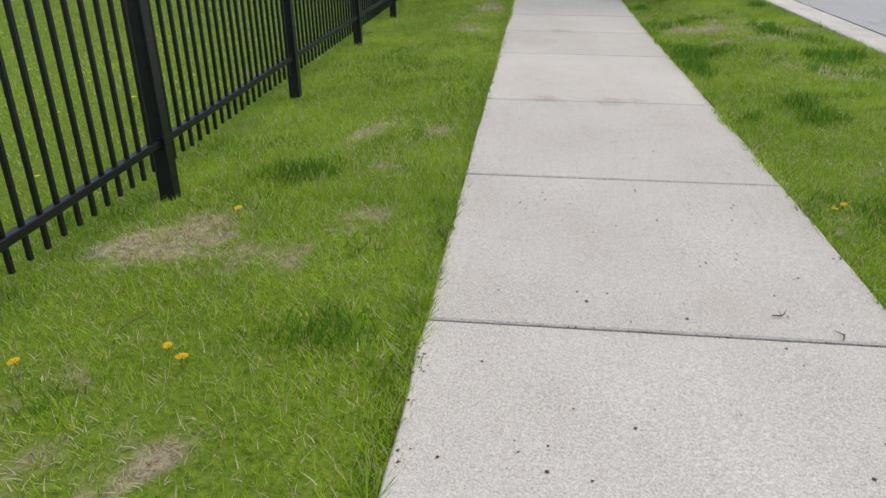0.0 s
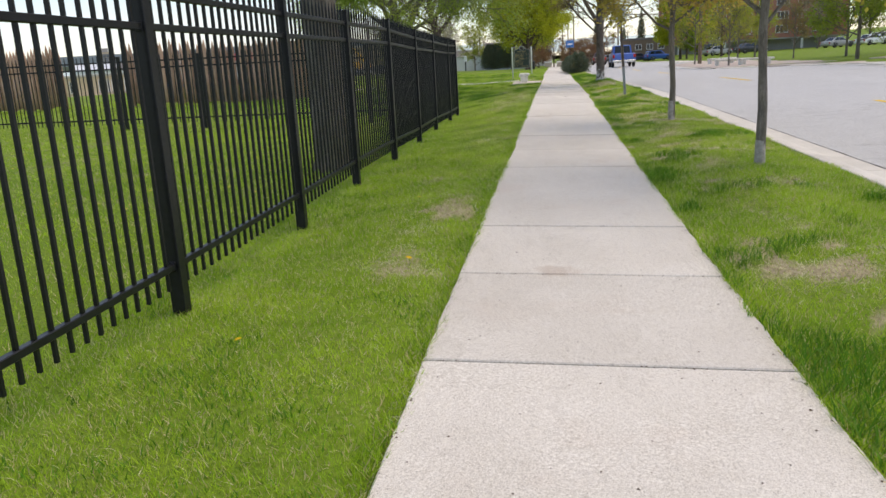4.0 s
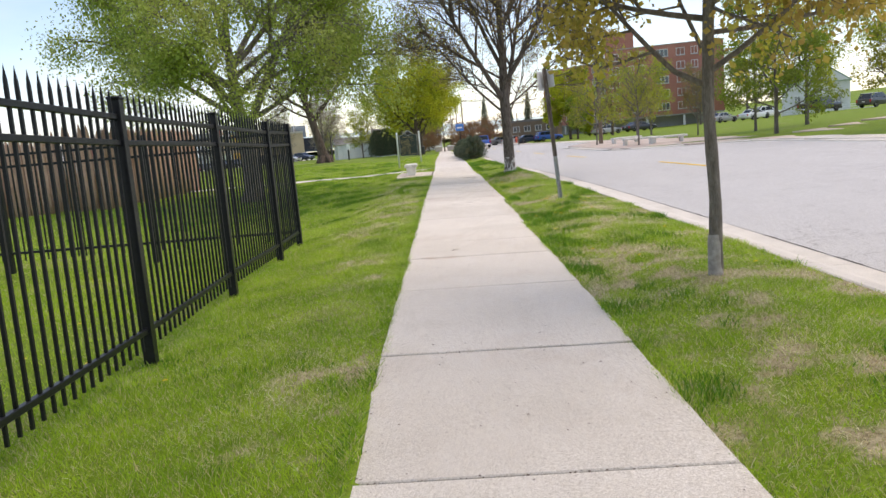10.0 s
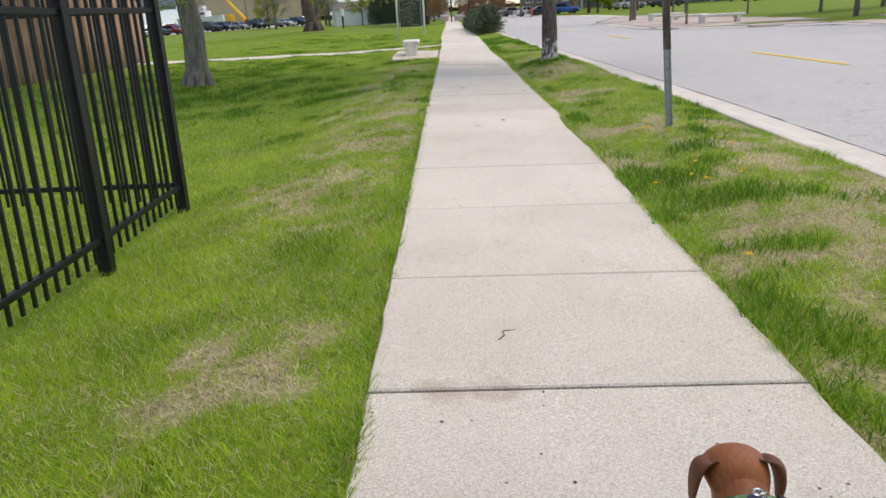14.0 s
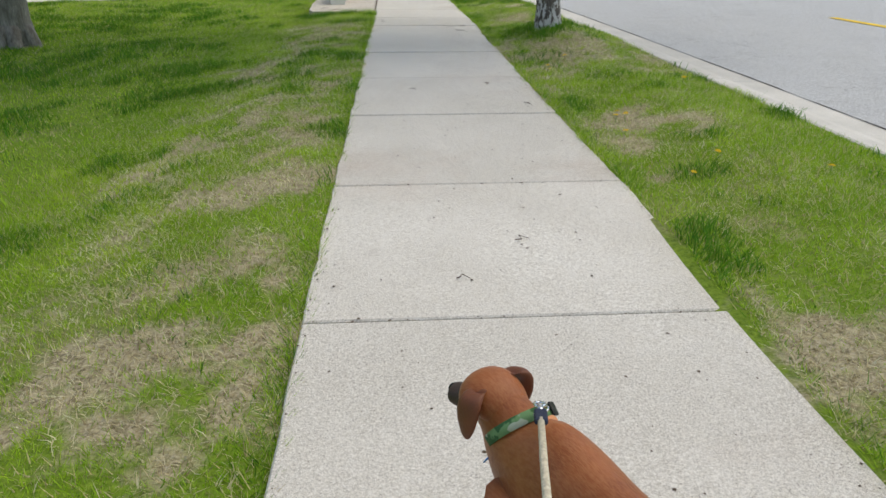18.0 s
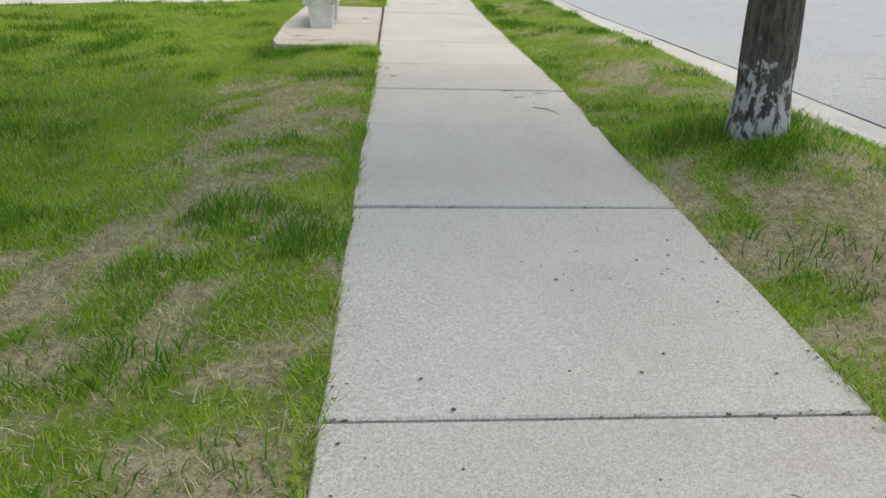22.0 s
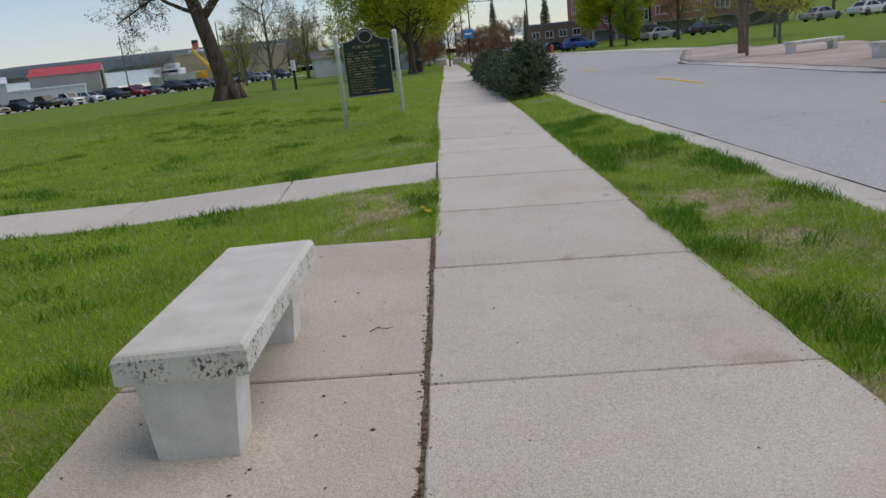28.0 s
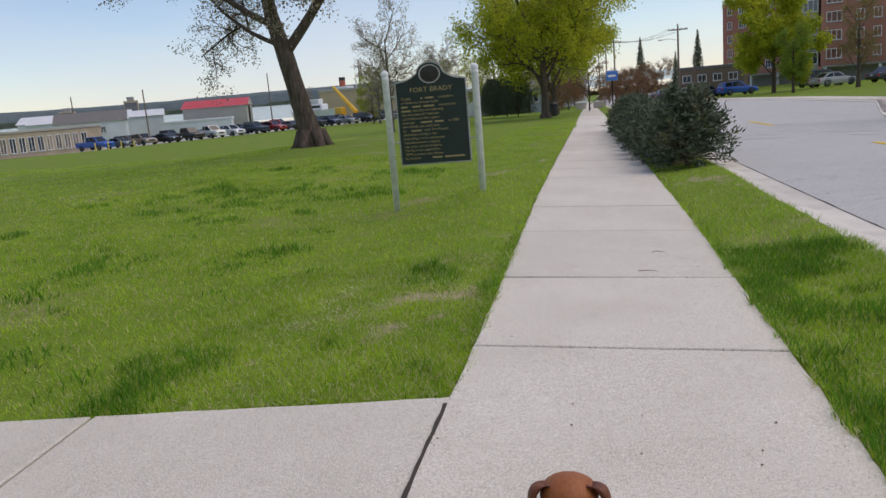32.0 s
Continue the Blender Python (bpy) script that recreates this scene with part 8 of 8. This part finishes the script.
dog = thing("dog", pose(0.3, 0, 0), "red-brown short-haired dog with dark floppy ears walking on a leash", "dog")
dog.scale = (0.9, 0.9, 0.9)
trunk = [(0, -0.625, 0.5, 0.0084, 0.015, 0), (0, -0.6, 0.485, 0.0387, 0.065, 0), (0, -0.55, 0.465, 0.0669, 0.11, 0), (0, -0.47, 0.45, 0.081, 0.13, 0), (0, -0.38, 0.445, 0.0831, 0.125, 0),
         (0, -0.27, 0.435, 0.0859, 0.135, 0), (0, -0.16, 0.43, 0.094, 0.155, 0), (0, -0.07, 0.44, 0.0845, 0.155, 8), (0, 0, 0.466, 0.0745, 0.125, 25),
         (0, 0.045, 0.492, 0.0655, 0.098, 40), (0, 0.075, 0.51, 0.0568, 0.08, 45), (0, 0.12, 0.525, 0.0499, 0.066, 45), (0, 0.14, 0.53, 0.0301, 0.045, 45)]
part("body", loft(smooth_rings(trunk), 20), COAT, dog, "", True)
LEGS = {}
for name, x, y, front in (("front_leg", 0.075, -0.045, 1), ("front_leg", -0.075, -0.045, 1), ("hind_leg", 0.075, -0.50, 0), ("hind_leg", -0.075, -0.50, 0)):
    s = Mesh()
    if front:
        s.tube([(0, 0, 0.06), (0, 0.005, 0), (0, -0.012, -0.08), (0, 0, -0.17), (0, 0.004, -0.28), (0, 0.006, -0.335)], [0.052, 0.056, 0.044, 0.030, 0.023, 0.024], 12)
    else:
        s.tube([(0, 0.01, 0.08), (0, 0.035, 0), (0, 0.045, -0.09), (0, -0.02, -0.18), (0, -0.055, -0.23), (0, -0.035, -0.30), (0, -0.015, -0.335)], [0.060, 0.072, 0.052, 0.032, 0.023, 0.021, 0.023], 12)
    leg = part(name, s, COAT, dog, "", True, pose(x, y, 0.36))
    fy = 0.006 if front else -0.012
    part("paw", loft(smooth_rings([(0, fy - 0.025, -0.340, 0.014, 0.012, 0), (0, fy, -0.337, 0.028, 0.022, 0), (0, fy + 0.035, -0.342, 0.033, 0.018, 0), (0, fy + 0.06, -0.348, 0.022, 0.011, 0), (0, fy + 0.068, -0.35, 0.008, 0.006, 0)], 3), 12), PAW, leg, "pale paw", True)
    LEGS.setdefault(name, []).append(leg)
tail = part("tail", Mesh().tube([(0, 0.03, 0), (0, -0.03, 0.0), (0, -0.10, -0.05), (0, -0.16, -0.13), (0, -0.20, -0.22), (0, -0.235, -0.30)], [0.03, 0.026, 0.021, 0.017, 0.012, 0.005], 10), COAT, dog, "", True, pose(0, -0.605, 0.505))
HEAD_AT = pose(0, 0.055, 0.500)
# the head turns about the top of the neck
head = part("head", loft(smooth_rings([(0, -0.045, -0.01, 0.05, 0.055, 20), (0, 0.0, 0.025, 0.068, 0.066, 15), (0, 0.05, 0.048, 0.077, 0.064, 5), (0, 0.10, 0.050, 0.075, 0.061, 0), (0, 0.135, 0.036, 0.058, 0.052, -8), (0, 0.152, 0.022, 0.046, 0.045, -8)]), 18), COAT, dog, "", True, HEAD_AT)
part("muzzle", loft(smooth_rings([(0, 0.135, 0.016, 0.046, 0.044, -6), (0, 0.165, 0.010, 0.041, 0.039, -4), (0, 0.205, 0.006, 0.037, 0.035, -4), (0, 0.235, 0.006, 0.032, 0.031, -4), (0, 0.247, 0.006, 0.015, 0.016, 0)], 3), 16), MUZZLE, head, "dark muzzle", True)
part("nose", loft([(0, 0.236, 0.022, 0.019, 0.013, 0), (0, 0.25, 0.023, 0.017, 0.012, 0), (0, 0.257, 0.022, 0.007, 0.005, 0)], 12), NOSE, head, "black nose", True)
for sx in (-1, 1):
    part("eye", Mesh().lathe([(0.002, -0.010), (0.009, -0.006), (0.011, 0), (0.009, 0.006), (0.002, 0.010)], 10, (sx * 0.053, 0.121, 0.060)), EYE, head, "dark eye", True)
    flap = [(0.046, 0.030, 0.080, 0.012, 0.014), (0.062, 0.030, 0.090, 0.017, 0.032), (0.080, 0.031, 0.082, 0.018, 0.044), (0.093, 0.034, 0.058, 0.014, 0.050), (0.099, 0.040, 0.025, 0.011, 0.046),
            (0.101, 0.046, -0.008, 0.009, 0.034), (0.101, 0.052, -0.032, 0.008, 0.020), (0.100, 0.054, -0.044, 0.004, 0.008)]
    ear = loft(smooth_rings([(sx * x, y, z, a, b, -90) for x, y, z, a, b in flap], 3), 12)
    part("ear", ear, EARM, head, "dark floppy ear", True)
for part_mesh in [head.data] + [c.data for c in head.children]:
    part_mesh.transform(Matrix.Diagonal((0.88, 0.64, 0.74, 1)))
# collar: a band set square to the neck
band = Mesh()
for off, w in ((0.0, 0.012),):
    for rr in (1.0, 1.06):
        for e in (-1, 1):
            for j in range(24):
                t = 2 * math.pi * j / 24
                band.v.append((0.0655 * rr * math.cos(t), e * w, 0.0845 * rr * math.sin(t)))
    for j in range(24):
        i = (j + 1) % 24
        band.f += [(48 + j, 48 + i, 72 + i, 72 + j), (j, 24 + j, 24 + i, i), (j, i, 48 + i, 48 + j), (24 + j, 72 + j, 72 + i, 24 + i)]
collar = part("collar", band, WEB, dog, "green camouflage webbing collar", True, pose(0, 0.037, 0.512, 40, 0, 0))
ringm = Mesh()
ringm.tube([(0.016 * math.cos(a), 0, 0.016 * math.sin(a)) for a in np.linspace(0, 2 * math.pi, 15)], [0.0026] * 15, 6, False)
part("ring", ringm, CHROME, collar, "steel leash ring", True, pose(0, -0.004, 0.108, 20, 0, 20))
part("buckle", Mesh().box(-0.012, 0.012, -0.015, 0.015, 0, 0.006, 0.002), BLACK, collar, "black plastic buckle", False, pose(0.050, 0, 0.066, 0, 40, 0))
part("name_tag", Mesh().lathe([(0.014, 0), (0.015, 0.001), (0.014, 0.002)], 14), BRASS, collar, "orange brass tag", False, pose(0.025, -0.028, 0.088, 10, 12, 0))
part("name_tag", Mesh().lathe([(0.013, 0), (0.014, 0.0015), (0.013, 0.003)], 14), BLUETAG, collar, "blue enamel tag", False, pose(-0.055, -0.024, -0.082, 85, 0, 20))

leash = thing("leash", pose(0.3, 0, 0.6), "beige rope leash with a navy end and a steel snap clip", "leash")
clip = Mesh()
clip.tube([(0.010 * math.cos(a), 0, -0.012 + 0.014 * math.sin(a)) for a in np.linspace(0, 2 * math.pi, 15)], [0.003] * 15, 6, False)
clip.tube([(0, 0, -0.024), (0, 0, -0.05), (0, 0, -0.062), (0, 0, -0.066)], [0.0055, 0.006, 0.008, 0.005], 8)
part("snap_clip", clip, CHROME, leash, "bright steel snap clip", True)
part("strap_end", Mesh().box(-0.011, 0.011, -0.005, 0.005, -0.135, -0.06, 0.003), NAVY, leash, "navy webbing strap end")
part("rope", Mesh().tube([(0, 0, -0.12), (0.001, 0, -0.35), (0, 0, -0.6), (0, 0, -1.0)], [0.0058] * 4, 8), ROPE, leash, "", True)



# ---- what moves ----
# where the leash ring of the dog is from the camera's eye: seconds, across, ahead, heading, turn of the head
DOG = [(0, 0.75, 0.05, 0, 0), (12.2, 0.78, 0.2, -10, 0), (13.0, 0.70, 0.55, -10, 0), (13.5, 0.59, 0.87, -8, 2), (14, 0.485, 1.108, -6, 4), (14.5, 0.40, 1.16, 0, 10),
       (15.5, 0.37, 1.17, 6, 12), (16.5, 0.356, 1.172, 8, 30), (17, 0.397, 1.252, 20, 46), (17.5, 0.281, 1.158, 22, 50), (18, 0.223, 1.126, 26, 14), (18.25, 0.187, 1.10, 16, 10),
       (18.5, 0.25, 1.10, -2, 5), (19, 0.413, 1.077, -10, 2), (19.5, 0.488, 0.96, -14, 0), (20, 0.602, 0.903, -14, 0), (20.5, 0.645, 0.83, -14, 0), (21, 0.71, 0.70, -14, 0),
       (21.6, 0.76, 0.46, -10, 0), (22.5, 0.75, -0.35, 0, 0), (28.3, 0.70, -0.35, 0, 0), (29.4, 0.45, 0.40, 8, 0), (30, 0.22, 0.72, 10, 4), (30.5, 0.07, 0.98, 8, 10),
       (31, -0.05, 1.22, 4, 12), (31.5, -0.06, 1.31, 0, 8), (32, -0.077, 1.34, 0, 0)]


def eye_at(t):
    ts = [r[0] for r in PATH]
    return Vector([float(np.interp(t, ts, [r[1][i] for r in PATH])) for i in range(3)])


def dog_at(t):
    ts = [r[0] for r in DOG]
    dx, dy, yaw, turn = (float(np.interp(t, ts, [r[i] for r in DOG])) for i in range(1, 5))
    e = eye_at(t)
    x, y = e.x + dx, e.y + dy
    return pose(x, y, -float(drop(y)) + 0.003 + 0.006 * math.sin(2 * math.pi * 3.4 * t), slope_deg(y), 0, yaw) @ pose(0, 0.027, 0), turn, e


def motions():
    rows, heads, ropes = [], [], []
    steps = [i * 0.25 for i in range(129)]
    for t in steps:
        m, turn, e = dog_at(t)
        rows.append((t, m))
        heads.append((t, pose(0, 0.085, 0.522, -6 - 0.3 * turn + 3 * math.sin(t * 2.1), 0, turn)))
        at = m @ Vector((0, -0.027, 0.549))
        ropes.append((t, look(at, e + Vector((float(np.interp(t, [17.5, 19, 21, 29, 30.5], [0.04, 0.17, 0.2, 0.2, 0.0])), float(np.interp(t, [21.2, 22.2, 28.6, 29.5], [0.30, -0.6, -0.6, 0.30])), -0.45)))))
    walk(dog, rows)
    walk(head, heads)
    walk(leash, ropes)
    # a quick walk: two steps a second, legs crosswise
    for legs, y in ((LEGS["front_leg"], -0.045), (LEGS["hind_leg"], -0.50)):
        for i, leg in enumerate(legs):
            x = leg.matrix_basis.translation.x
            ph = (0.0 if i == 0 else math.pi) + (0.5 if y < -0.1 else 0.0)
            walk(leg, [(k * 0.125, pose(x, y, 0.36 + 0.012 * max(0, math.cos(2 * math.pi * 1.75 * k * 0.125 + ph)), 21 * math.sin(2 * math.pi * 1.75 * k * 0.125 + ph), 0, 0)) for k in range(257)])
    walk(tail, [(k * 0.5, pose(0, -0.605, 0.505, 0, 0, 14 * math.sin(k * 0.5 * 5.0))) for k in range(65)])
    # two vehicles drive away down the street
    tk = [(0, 37), (1, 47), (1.5, 51.5), (2, 56), (2.5, 60), (4.5, 82), (6, 97), (7, 109), (8, 120), (9.5, 128), (11, 134), (14, 150), (32, 322)]
    truck_y = lambda t: float(np.interp(t, [r[0] for r in tk], [r[1] for r in tk]))
    walk(blue_truck, [(t, pose(5.8, truck_y(t), road_z(5.8, truck_y(t)), slope_deg(truck_y(t)), 0, 0)) for t in steps[::2]])
    walk(dark_suv, [(t, pose(6.2, min(53 + 16.5 * t, 325), road_z(6.2, min(53 + 16.5 * t, 325)), slope_deg(min(53 + 16.5 * t, 325)), 0, 0)) for t in steps[::2]])


motions()
